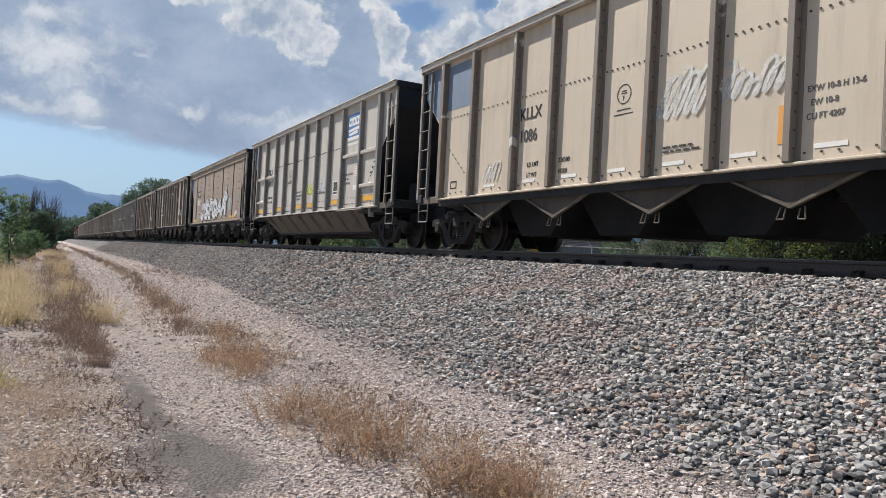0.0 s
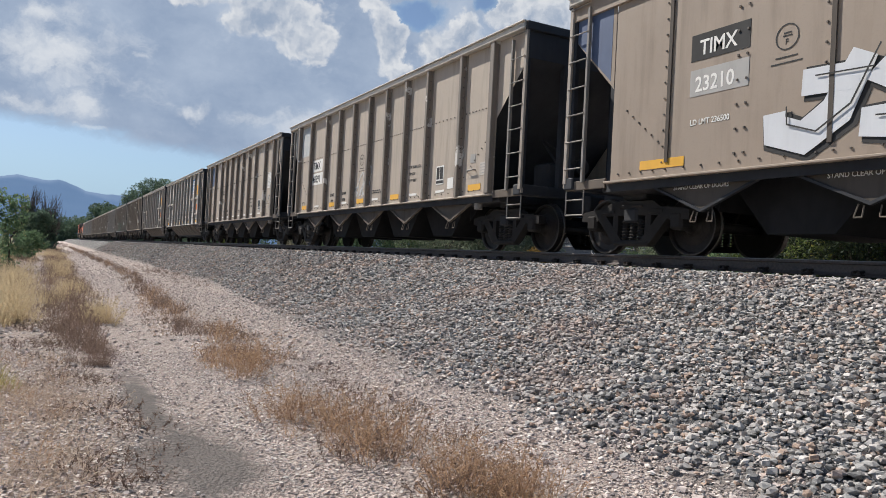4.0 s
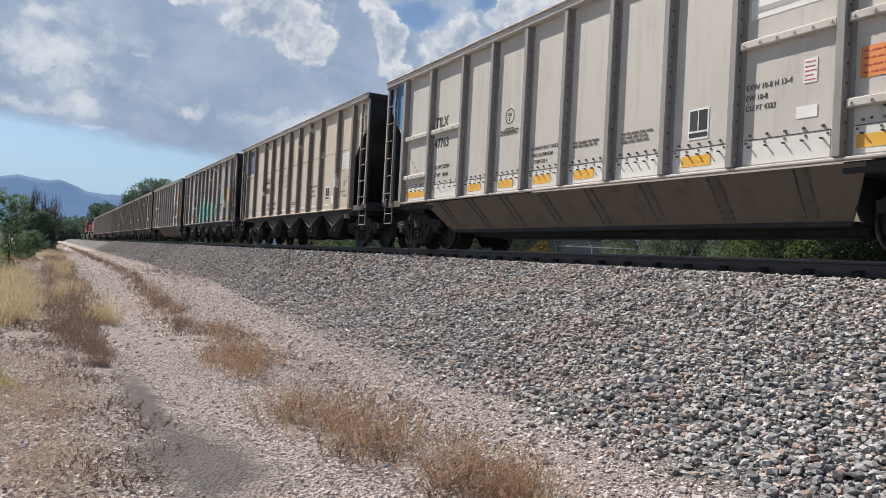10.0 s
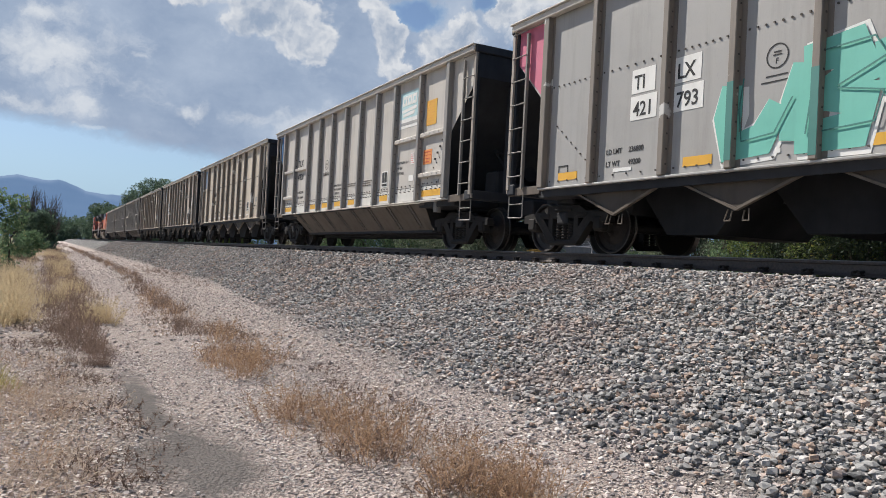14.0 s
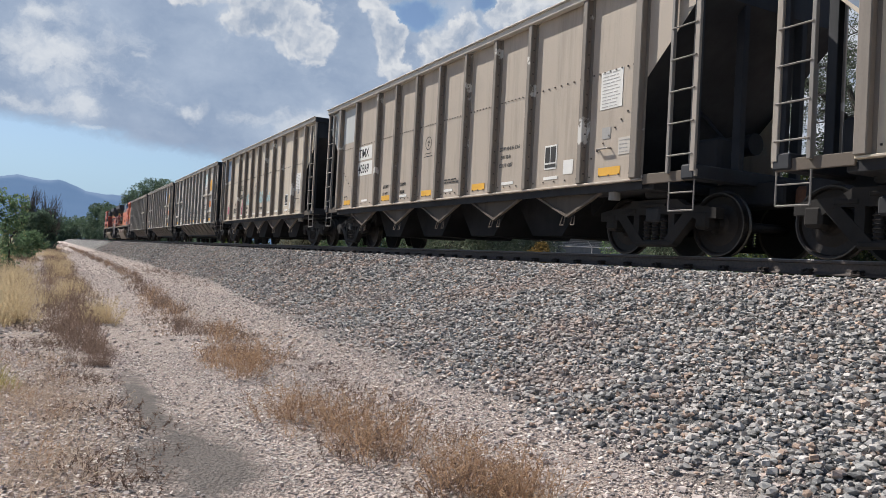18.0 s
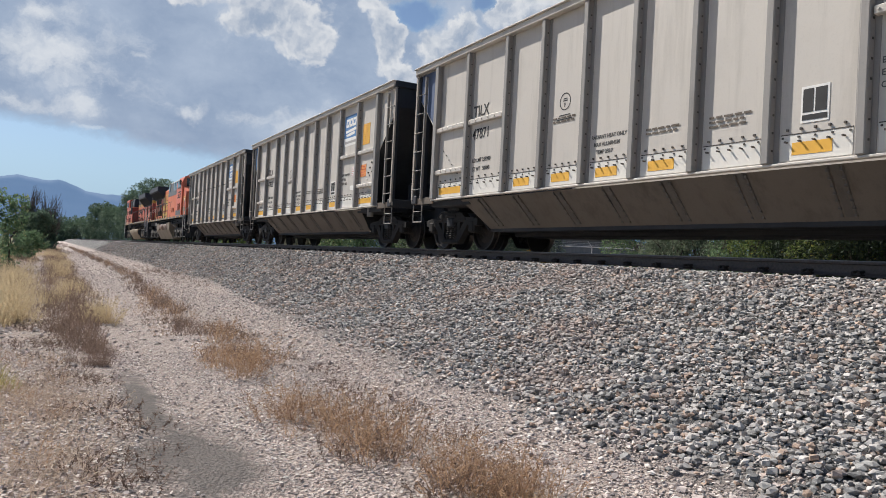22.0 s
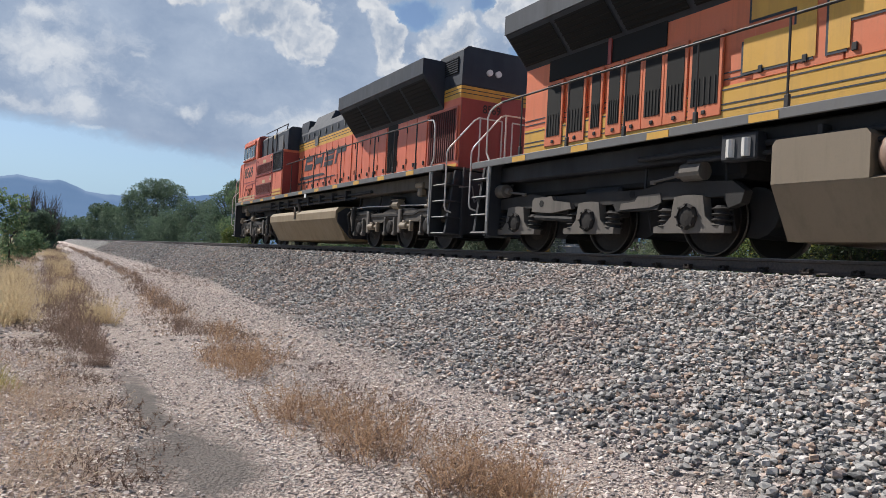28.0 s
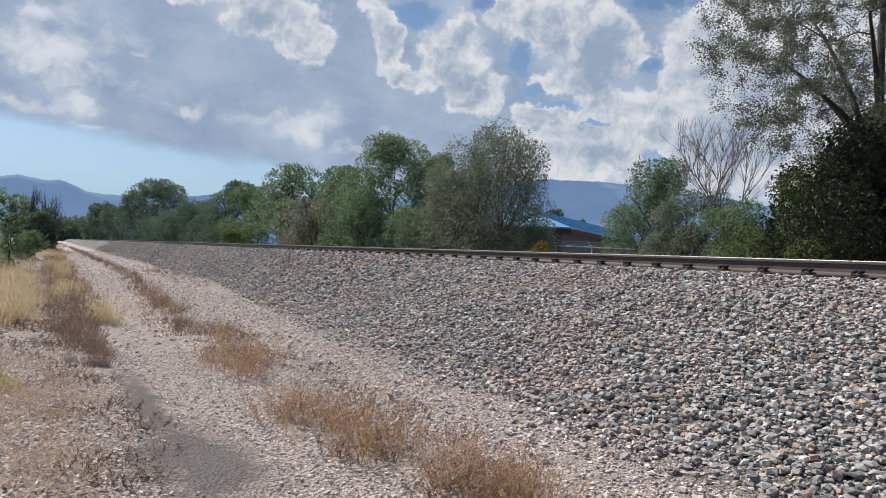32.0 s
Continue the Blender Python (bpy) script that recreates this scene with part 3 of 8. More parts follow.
def car_common(car, paint, web=True):
    for sx in (-1, 1):
        # upper chord with a lip
        part("top_chord", Shape().box((sx * 1.575, 0, TOP - 0.06), (0.13, 2 * YE, 0.13), 0.015).box((sx * 1.60, 0, TOP + 0.008), (0.16, 2 * YE + 0.04, 0.03), 0.008), M_PALE, car)
        part("side_sill", Shape().box((sx * 1.545, 0, SILL - 0.02), (0.10, 2 * YE - 2.0, 0.035), 0.008), paint, car)
        if web:
            # dark strip painting the shade below the sill edge
            part("sill_web", Shape().box((sx * 1.50, 0, SILL - 0.10), (0.03, 2 * YE - 2.0, 0.12)), M_UNDER, car, "lower sill web darkened as shade")
    # slope sheets at both ends, and the sheet over them
    for sy in (-1, 1):
        s = Shape()
        s.prism([(sy * YE, TOP - 0.02), (sy * (YE - 0.04), TOP - 0.02), (sy * (YE - 0.04), 3.62), (sy * 4.95, 1.25), (sy * 4.95, 1.15), (sy * YE, 3.56)], -1.5, 1.5, "x")
        # the black stands for the shade on this end
        part("slope_sheet", s, M_BLACK, car, "end slope sheet blackened for its shade")
        e = Shape()
        e.box((0, sy * (YE + 0.02), TOP - 0.07), (3.2, 0.10, 0.16), 0.015)
        for x in (-0.62, 0.62):
            e.box((x, sy * (YE - 0.08), 2.35), (0.11, 0.14, 2.5), 0.01)
        for x in (-1.50, 1.50):
            e.box((x, sy * (YE - 0.06), 2.55), (0.09, 0.11, 3.0), 0.01)
        e.box((0, sy * (YE - 0.10), 1.12), (3.15, 0.24, 0.20), 0.02)
        part("end_frame", e, M_BLACK, car, "end frame and platform blackened for their shade")
        d = Shape()
        d.box((0, sy * 6.4, 0.92), (0.62, 3.0, 0.34), 0.03)
        d.box((-0.5, sy * 6.9, 1.45), (0.5, 0.5, 0.55), 0.05)
        d.rod((0.25, sy * 6.5, 1.75), (0.25, sy * 6.95, 1.75), 0.17, 16)
        d.pipe([(-0.3, sy * 6.9, 1.7), (-0.3, sy * 6.3, 2.3), (0.2, sy * 6.1, 2.2)], 0.025)
        part("brake_gear", d, M_UNDER, car)
        c = Shape()
        c.box((0, sy * 7.78, 0.88), (0.16, 0.5, 0.17), 0.03).box((0, sy * 8.0, 0.88), (0.27, 0.20, 0.28), 0.05)
        part("coupler", c, M_RUST, car, "rusty knuckle coupler")
        h = Shape().pipe([(0.22, sy * 7.6, 0.85), (0.24, sy * 7.9, 0.62), (0.18, sy * 8.07, 0.55)], 0.022)
        part("air_hose", h, M_BLACK, car)
    # ladders: side and end
    for sx in (-1, 1):
        for sy in (-1, 1):
            y0, y1 = sy * (YE - 0.01), sy * (YE - 0.46)
            lad = part("ladder", Shape().box((sx * 1.56, y1, 2.55), (0.06, 0.055, 2.86), 0.006), M_LADDER, car, "side ladder")
            part("stile", Shape().box((sx * 1.56, y0, 2.62), (0.05, 0.085, 3.0), 0.008).box((sx * 1.54, y0, 1.10), (0.05, 0.11, 0.10), 0.01), M_POST, lad, "weathered tan angle stile")
            for k in range(7):
                part("rung", RUNG, None, lad, at=(sx * 1.592, (y0 + y1) / 2, 1.36 + 0.445 * k))
            st = Shape().pipe([(sx * 1.52, y0, 1.1), (sx * 1.52, y0, 0.60), (sx * 1.52, y1, 0.60), (sx * 1.52, y1, 1.1)], 0.013).rod((sx * 1.52, y0, 0.85), (sx * 1.52, y1, 0.85), 0.011, 6)
            part("stirrup_step", st, M_LADDER, car)
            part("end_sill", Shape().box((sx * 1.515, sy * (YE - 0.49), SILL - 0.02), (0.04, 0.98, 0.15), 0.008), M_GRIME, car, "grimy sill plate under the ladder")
    for sy in (-1, 1):
        part("body_bolster", Shape().box((0, sy * 5.75, 1.00), (2.92, 1.7, 0.13), 0.02).box((0, sy * 6.28, 0.98), (2.2, 0.5, 0.26), 0.04), M_UNDER, car)
    truck(car, 6.28)
    truck(car, -6.28)
    part("centre_sill", Shape().box((0, 0, 0.93), (0.36, 13.5, 0.30), 0.02), M_UNDER, car)
    part("air_reservoir", Shape().rod((-0.55, 5.8, 1.3), (-0.55, 6.9, 1.3), 0.17, 14), M_UNDER, car)
    part("jacking_pad", Shape().rod((-1.40, -5.72, 0.82), (-1.40, -5.72, 1.06), 0.09, 12), M_LADDER, car, "pale jacking pad under the sill")


def sides(car, paint, post_mat, seam_z=2.84, stiff=False, posts=True):
    P = (SEAMED_POSTS if seam_z else TROUGH_POSTS) if stiff else POSTS
    for sx in (-1, 1):
        x = sx * 1.50
        for i in range(10):
            a, b = P[i], P[i + 1]
            part("side_panel", Shape().box((x, (a + b) / 2, (TOP + SILL) / 2 - 0.04), (0.012, a - b, TOP - SILL - 0.1)), paint, car)
        for sy in (-1, 1):
            s = Shape().prism([(sy * 6.38, TOP - 0.1), (sy * 6.38, 2.54), (sy * (YE - 0.03), 3.54), (sy * (YE - 0.03), TOP - 0.1)], x - 0.006, x + 0.006, "x")
            part("end_gusset", s, paint, car)
        if posts:
            for y in P:
                p = Shape()
                p.box((x + sx * 0.065, y, (TOP + SILL) / 2 - 0.04), (0.11, 0.15 if abs(y) > 6 else 0.11, TOP - SILL - 0.08), 0.012)
                p.box((x + sx * 0.012, y, (TOP + SILL) / 2 - 0.04), (0.012, 0.24, TOP - SILL - 0.08))
                part("side_post", p, post_mat, car, "weathered metal side post")
        rv = Shape()
        for i in range(10):
            a, b = P[i] - 0.17, P[i + 1] + 0.17
            if seam_z and not (stiff and i in (0, 1, 8, 9)):
                if stiff and sx < 0:
                    bolt_row(rv, x - 0.006, a, b, seam_z, 5)
                else:
                    rivet_row(rv, x + sx * 0.006 if sx < 0 else x + 0.028, a, seam_z, b, seam_z, 8)
            rivet_row(rv, x + sx * 0.006 if sx < 0 else x + 0.028, a, SILL + (0.30 if stiff else 0.10), b, SILL + (0.30 if stiff else 0.10), 5)
        for sy in (-1, 1):
            rivet_row(rv, x + sx * 0.006 if sx < 0 else x + 0.028, sy * 6.05, 2.15, sy * 5.25, 1.50, 7)
        if posts:
            for y in P:
                for k in range(13):
                    rv.box((x + sx * 0.022, y + 0.088, SILL + 0.16 + 0.215 * k), (0.014, 0.02, 0.02))
                    rv.box((x + sx * 0.055, y - 0.056, SILL + 0.16 + 0.215 * k), (0.024, 0.014, 0.024))
        part("rivets", rv, M_RIVET, car)["kind"] = "stuff"
        if stiff:
            for i, zs in ((0, (2.62, 1.68)), (1, (2.62,)), (8, (2.62,)), (9, (2.62, 1.68))):
                a, b = P[i] - 0.07, P[i + 1] + 0.07
                for z in zs:
                    q = Shape().box((x + sx * 0.045, (a + b) / 2, z), (0.09, a - b, 0.10), 0.012)
                    rivet_row(q, x + (-0.09 if sx < 0 else 0.11), a - 0.06, z, b + 0.06, z, 6, 0.012, 0.016)
                    part("stiffener", q, paint, car)


def hopper_bottom_w(car, paint):
    """Five cross hoppers: pale gussets between dark chutes."""
    tips = [4.6, 2.3, 0.0, -2.3, -4.6]
    for sx in (-1, 1):
        for t in tips:
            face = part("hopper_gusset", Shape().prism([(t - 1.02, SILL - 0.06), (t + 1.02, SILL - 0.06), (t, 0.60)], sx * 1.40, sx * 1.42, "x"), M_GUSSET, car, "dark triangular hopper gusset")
            g = Shape()
            for s in (-1, 1):
                g.prism([(t + s * 1.05, SILL - 0.085), (t + s * 0.97, SILL - 0.085), (t, 0.615), (t, 0.575)], sx * 1.40, sx * 1.46, "x")
            part("gusset_rim", g, paint, face)
            for dy in (-0.16, 0.16):
                k = Shape().pipe([(sx * 1.40, t + dy, 0.60), (sx * 1.43, t + dy * 1.2, 0.45), (sx * 1.43, t + dy * 0.6, 0.45), (sx * 1.40, t + dy * 0.6, 0.58)], 0.010, 5)
                part("door_latch", k, M_GRIME, car)
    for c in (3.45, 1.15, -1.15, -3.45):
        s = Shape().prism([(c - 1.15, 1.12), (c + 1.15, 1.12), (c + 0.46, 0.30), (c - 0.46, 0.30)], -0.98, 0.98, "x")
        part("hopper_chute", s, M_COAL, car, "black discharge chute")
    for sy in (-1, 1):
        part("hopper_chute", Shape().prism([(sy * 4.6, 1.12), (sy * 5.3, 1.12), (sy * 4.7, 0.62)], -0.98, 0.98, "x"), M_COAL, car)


def hopper_bottom_trough(car, paint):
    """A long trough with sloping sides and bolted seams."""
    for sx in (-1, 1):
        s = Shape()
        a = [(sx * 1.50, 5.2, SILL - 0.06), (sx * 1.50, -5.2, SILL - 0.06), (sx * 0.98, -4.75, 0.44), (sx * 0.98, 4.75, 0.44)]
        b = [(p[0] - sx * 0.03, p[1], p[2] - 0.012) for p in a]
        s.add(a + b, [(0, 1, 2, 3), (7, 6, 5, 4), (0, 4, 5, 1), (1, 5, 6, 2), (2, 6, 7, 3), (3, 7, 4, 0)])
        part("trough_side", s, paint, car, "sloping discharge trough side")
        for i in range(8):
            r = Shape()
            y = 4.41 - 1.26 * i
            a0, a1 = Vector((sx * 1.506, y, SILL - 0.07)), Vector((sx * 0.992, y * 0.97, 0.455))
            r.add([a0 + Vector((0, 0.05, 0)), a0 - Vector((0, 0.05, 0)), a1 - Vector((0, 0.05, 0)), a1 + Vector((0, 0.05, 0))], [(0, 1, 2, 3)])
            for dy in (-0.085, 0.085):
                p0, p1 = Vector((sx * 1.50, y + dy, SILL - 0.08)), Vector((sx * 0.99, y * 0.97 + dy - 0.0, 0.47))
                r.rod(p0, p1, 0.016, 4)
                for k in range(7):
                    q = p0.lerp(p1, (k + 0.5) / 7)
                    r.box((q.x + sx * 0.02, q.y, q.z), (0.03, 0.035, 0.03))
            part("trough_seam", r, M_SEAM, car, "bolted strap over a seam")
    part("trough_floor", Shape().box((0, 0, 0.42), (1.98, 9.5, 0.06)).box((0, 0, 0.36), (0.9, 9.3, 0.1), 0.02), M_UNDER, car)
    for sy in (-1, 1):
        part("trough_end", Shape().prism([(-1.48, 1.04), (1.48, 1.04), (0.97, 0.42), (-0.97, 0.42)], sy * 4.85, sy * 4.88, "y"), M_UNDER, car)


def gusset_paint(car, mat, label):
    """Coloured fields high on the far end of the near side."""
    x = -1.506
    part("painted_field", Shape().prism([(6.46, TOP - 0.14), (6.46, 2.68), (7.38, 3.53), (7.38, TOP - 0.14)], x, x - 0.003, "x"), mat, car, label)


def car_kind_posts(name, label, paint):
    car = thing(name, label, "hopper car", "coal train")
    car_common(car, paint)
    sides(car, paint, M_POST_DARK)
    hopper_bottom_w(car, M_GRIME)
    return car


def car_kind_trough(name, label, paint, seam=False):
    car = thing(name, label, "hopper car", "coal train")
    car_common(car, paint, False)
    sides(car, paint, M_POST_GREY, 2.94 if seam else 0, True)
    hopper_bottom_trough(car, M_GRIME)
    return car


def car_kind_seamed(name, label, paint):
    return car_kind_trough(name, label, paint, True)


def car_kind_smooth(name, label, paint):
    car = thing(name, label, "hopper car", "coal train")
    car_common(car, paint)
    sides(car, paint, M_POST, 0, False, False)
    hopper_bottom_w(car, M_BLACK)
    return car


CARS = []
SLACK = {0: 0.03, 1: 0.17, 4: -0.08, 5: -0.04, 6: -0.14, 7: -0.15, 8: -0.14, 10: 0.04, 11: -0.04, 12: -0.05, 9: -0.05, 13: -0.24, 14: -0.32, 15: -0.28}       # uneven coupler slack


def place_car(k, car, label):
    car["label"] = label
    car.matrix_basis = Matrix.Translation((TRACK_X, CAR * (k + 0.5) - 0.2 + SLACK.get(k, 0.0), RAIL_Z))
    CARS.append((k, car))
    return car


def make_cars():
    todo = [(0, "beige", car_kind_posts, M_BEIGE, "beige ribbed coal hopper car with white scrawls"),
            (1, "seamed", car_kind_seamed, M_PALE, "pale grey coal hopper car with a blue logo panel"),
            (2, "brown", car_kind_smooth, M_BROWN, "brown smooth-sided hopper car with white spray lettering"),
            (3, "taupe", car_kind_posts, M_TAUPE, "taupe ribbed coal hopper car with a white number panel"),
            (4, "taupe", car_kind_posts, M_TAUPE, "taupe ribbed coal hopper car with a blue corner panel"),
            (5, "pale", car_kind_trough, M_PALE, "pale grey coal hopper car with yellow and orange placards"),
            (6, "pale", car_kind_trough, M_PALE, "pale grey coal hopper car with a faded logo panel"),
            (7, "beige", car_kind_posts, M_BEIGE, "beige ribbed coal hopper car with a dark blue panel"),
            (8, "grey", car_kind_posts, M_GREY, "grey ribbed coal hopper car with mint spray lettering"),
            (9, "pale", car_kind_trough, M_PALE, "pale grey coal hopper car with two stiffened end bays"),
            (10, "beige", car_kind_posts, M_BEIGE, "beige ribbed coal hopper car with an orange stripe"),
            (11, "taupe", car_kind_posts, M_TAUPE, "taupe ribbed coal hopper car with white number patches"),
            (12, "beige", car_kind_posts, M_BEIGE, "beige ribbed coal hopper car with cyan and pink scrawls"),
            (13, "pale", car_kind_trough, M_PALE, "pale grey coal hopper car with a faded blue logo"),
            (14, "pale", car_kind_trough, M_PALE, "pale grey coal hopper car with a logo and placards"),
            (15, "seamed", car_kind_seamed, M_PALE, "pale grey last coal hopper car before the locomotives")]
    made = {}
    plain = {}
    for k, key, maker, paint, label in todo:
        if key not in plain:
            plain[key] = maker("hopper_car", label, paint)
            made[k] = plain[key]
        else:
            made[k] = copy_thing(plain[key], Matrix.Identity(4))
        place_car(k, made[k], label)
    return made


HOPPERS = make_cars()


# ---- locomotives ----
M_LOCO = painted("orange_loco_paint", (0.62, 0.145, 0.07), 0.42, (0.25, 0.10, 0.065), 0.35)
M_LOCO_FADED = painted("faded_orange_paint", (0.62, 0.155, 0.06), 0.5, (0.25, 0.12, 0.07), 0.5)
# dark red: shade of the end faces is put in; seams share it
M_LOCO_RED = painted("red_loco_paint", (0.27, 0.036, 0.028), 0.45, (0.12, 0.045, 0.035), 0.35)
M_LOCO_PINK = painted("dusty_red_panel_paint", (0.44, 0.105, 0.07), 0.55, (0.22, 0.09, 0.065), 0.5)
M_MAROON = painted("sooty_maroon_slat", (0.13, 0.022, 0.018), 0.7, (0.05, 0.02, 0.018), 0.5)
M_PLACARD = painted("tan_placard", (0.46, 0.37, 0.21), 0.6, (0.3, 0.24, 0.15), 0.3)
M_LOCO_DARK = painted("dark_green_loco_paint", (0.017, 0.023, 0.036), 0.6, (0.036, 0.037, 0.042), 0.45)
M_LOCO_YELLOW = painted("yellow_loco_paint", (0.60, 0.33, 0.045), 0.45, (0.2, 0.12, 0.05), 0.4)
M_SILL = painted("grey_sill_paint", (0.115, 0.113, 0.112), 0.5, (0.08, 0.07, 0.06), 0.5)
M_TANK = painted("dusty_tank", (0.235, 0.17, 0.092), 0.5, (0.12, 0.092, 0.065), 0.5)
M_TANK_DULL = painted("dull_dusty_tank", (0.20, 0.155, 0.105), 0.5, (0.12, 0.095, 0.065), 0.5)
M_COPPER = painted("brown_reservoir", (0.20, 0.125, 0.09), 0.45, (0.15, 0.10, 0.07), 0.4)
M_DUSTY = painted("dusty_casting", (0.027, 0.025, 0.024), 0.7, (0.055, 0.047, 0.04), 0.4, bump=0.5)
M_PALEDUST = painted("pale_dusty_casting", (0.115, 0.10, 0.085), 0.7, (0.045, 0.039, 0.034), 0.7, bump=0.4)
M_BROWNDUST = painted("brown_dusty_casting", (0.068, 0.056, 0.044), 0.7, (0.032, 0.027, 0.023), 0.6, bump=0.4)
M_GLASS, _gb, _gn = material("cab_glass", (0.02, 0.025, 0.03), 0.06)
# near-black plate colour: paints the shade inside openings that have no depth
M_DARKHOLE, _hb, _hn = material("dark_opening", (0.008, 0.008, 0.008), 0.9)
M_RAILING = painted("railing_paint", (0.035, 0.033, 0.033), 0.5, (0.1, 0.08, 0.07), 0.3)
M_RAILING_PALE = painted("pale_railing", (0.55, 0.53, 0.50), 0.45, (0.25, 0.22, 0.19), 0.4)
M_LAMP, _lb, _ln = material("lamp_lens", (0.8, 0.8, 0.78), 0.1)
for _m in (M_RAILING,):
    _m.node_tree.nodes["Principled BSDF"].inputs["Specular IOR Level"].default_value = 0.2
M_DUSTY.node_tree.nodes["Principled BSDF"].inputs["Specular IOR Level"].default_value = 0.2
M_WORN, _wb, _wn = material("worn_primer", (0.40, 0.38, 0.34), 0.7)
_wp = _wn.node("TexCoord").outputs["Object"]
_wa = _wn.math("ADD", _wn.noise(_wp, 0.9, 6, 0.62), _wn.math("MULTIPLY", _wn.noise(_wp, 9, 4, 0.6), 0.22))
_wn.put(_wb.inputs["Alpha"], _wn.span(_wa, 0.66, 0.70))
LOCOS = []
LOCO_R = 0.535
LOCO_WS = wheelset_shapes(LOCO_R)
LOCO_WS_ME = LOCO_WS[0].mesh("wheelset", M_WHEEL)
LOCO_TYRES = [q.mesh("tyre", M_TREAD) for q in LOCO_WS[1]]
AXLES = 2.15


def loco_truck(lo, yc, flip, style="pedestal"):
    """A three-axle truck. Pedestal: slim legs hold the journals; block: square journal housings with coil springs beside them."""
    if style == "pedestal":
        poly = [(-3.1, 0.60), (-3.1, 0.80), (-2.8, 0.98), (-1.7, 1.02), (-1.3, 0.92), (-0.6, 0.92), (-0.2, 1.00), (1.2, 1.00), (1.6, 0.92), (2.5, 0.96), (3.0, 1.04), (3.15, 0.96), (3.15, 0.62), (2.75, 0.60),
                (2.45, 0.76), (1.85, 0.76), (1.6, 0.66), (0.6, 0.66), (0.35, 0.76), (-0.35, 0.76), (-0.6, 0.66), (-1.6, 0.66), (-1.85, 0.76), (-2.45, 0.76), (-2.7, 0.60)]
    else:
        poly = [(-3.0, 0.70), (-3.05, 0.86), (-2.85, 1.00), (-1.7, 1.06), (-1.2, 0.98), (1.2, 0.98), (1.7, 1.06), (2.85, 1.00), (3.05, 0.86), (3.0, 0.70), (2.80, 0.64), (2.72, 0.80), (1.60, 0.80), (1.52, 0.66),
                (0.62, 0.66), (0.55, 0.78), (-0.55, 0.78), (-0.62, 0.66), (-1.52, 0.66), (-1.60, 0.80), (-2.72, 0.80), (-2.80, 0.64)]
    for sx in (-1, 1):
        t = part("truck_frame", Shape().prism([(yc + flip * a, b) for a, b in poly], sx * 1.06, sx * 1.22, "x"), M_BROWNDUST if style == "pedestal" else M_DUSTY, lo, "dusty cast truck side frame")
        if style == "pedestal":
            part("frame_rib", Shape().prism([(yc + flip * a, b) for a, b in ((-2.9, 0.93), (-1.6, 0.97), (-1.2, 0.87), (1.4, 0.87), (1.7, 0.95), (2.9, 0.95), (2.9, 0.90), (1.7, 0.89), (1.4, 0.82), (-1.2, 0.82), (-1.6, 0.91), (-2.9, 0.88))], sx * 1.215, sx * 1.255, "x"), M_DUSTY, t)
        for k in (-1, 0, 1):
            y = yc + AXLES * k
            if style == "pedestal":
                part("journal_box", Shape().box((sx * 1.16, y, 0.56), (0.16, 0.44, 0.40), 0.06), M_TRUCK, t)
                part("bearing_cover", Shape().lathe([(0.165, sx * 1.24), (0.165, sx * 1.27), (0.12, sx * 1.30), (0.05, sx * 1.305)], 18, "x", (0, y, LOCO_R)), M_TRUCK, t, "rust-dark bearing cover")
                for dy in (-0.30, 0.30):
                    part("pedestal_leg", Shape().box((sx * 1.24, y + dy, 0.58), (0.10, 0.07, 0.42), 0.012).box((sx * 1.25, y + dy, 0.36), (0.12, 0.12, 0.09), 0.015), M_PALEDUST, t, "pale pedestal leg")
            else:
                part("journal_box", Shape().prism([(y - 0.64, 0.31), (y - 0.64, 0.40), (y - 0.42, 0.44), (y - 0.31, 0.54), (y - 0.26, 0.82), (y - 0.10, 0.84), (y + 0.10, 0.84), (y + 0.26, 0.82), (y + 0.31, 0.54), (y + 0.42, 0.44), (y + 0.64, 0.40), (y + 0.64, 0.31)], sx * 1.12, sx * 1.27, "x"), M_PALEDUST, t, "pale dusty journal housing")
                c = Shape().lathe([(0.19, sx * 1.265), (0.19, sx * 1.30), (0.15, sx * 1.325), (0.145, sx * 1.30), (0.06, sx * 1.31)], 8, "x", (0, y, LOCO_R))
                for q in range(8):
                    a = q * math.pi / 4
                    c.rod((sx * 1.30, y + 0.165 * math.cos(a), LOCO_R + 0.165 * math.sin(a)), (sx * 1.335, y + 0.165 * math.cos(a), LOCO_R + 0.165 * math.sin(a)), 0.018, 6)
                part("bearing_cover", c, M_TRUCK, t, "bolted eight-sided bearing cover")
                for dy in (-0.49, 0.49):
                    turns = [(0.09, 0.36)]
                    for q in range(4):
                        turns += [(0.10, 0.385 + 0.075 * q), (0.15, 0.41 + 0.075 * q), (0.10, 0.435 + 0.075 * q)]
                    part("spring", Shape().lathe(turns + [(0.09, 0.68)], 12, "z", (sx * 1.14, y + dy, 0)), M_DUSTY, t, "coil spring")
        if style == "pedestal":
            for dy in (-1.30, 0.80):
                y = yc + flip * dy
                c = Shape().rod((sx * 1.29, y, 0.55), (sx * 1.29, y + flip * 0.34, 0.55), 0.085, 12).rod((sx * 1.29, y + flip * 0.34, 0.55), (sx * 1.29, y + flip * 0.52, 0.55), 0.04, 8)
                c.box((sx * 1.29, y + flip * 0.56, 0.54), (0.10, 0.09, 0.26), 0.015).box((sx * 1.30, y + flip * 0.17, 0.645), (0.07, 0.14, 0.07), 0.01)
                part("brake_cylinder", c, M_TANK_DULL, t, "tan dusty brake cylinder")
                part("hanger_plate", Shape().box((sx * 1.27, y - flip * 0.16, 0.68), (0.06, 0.17, 0.60), 0.015), M_PALEDUST, t, "pale hanger plate")
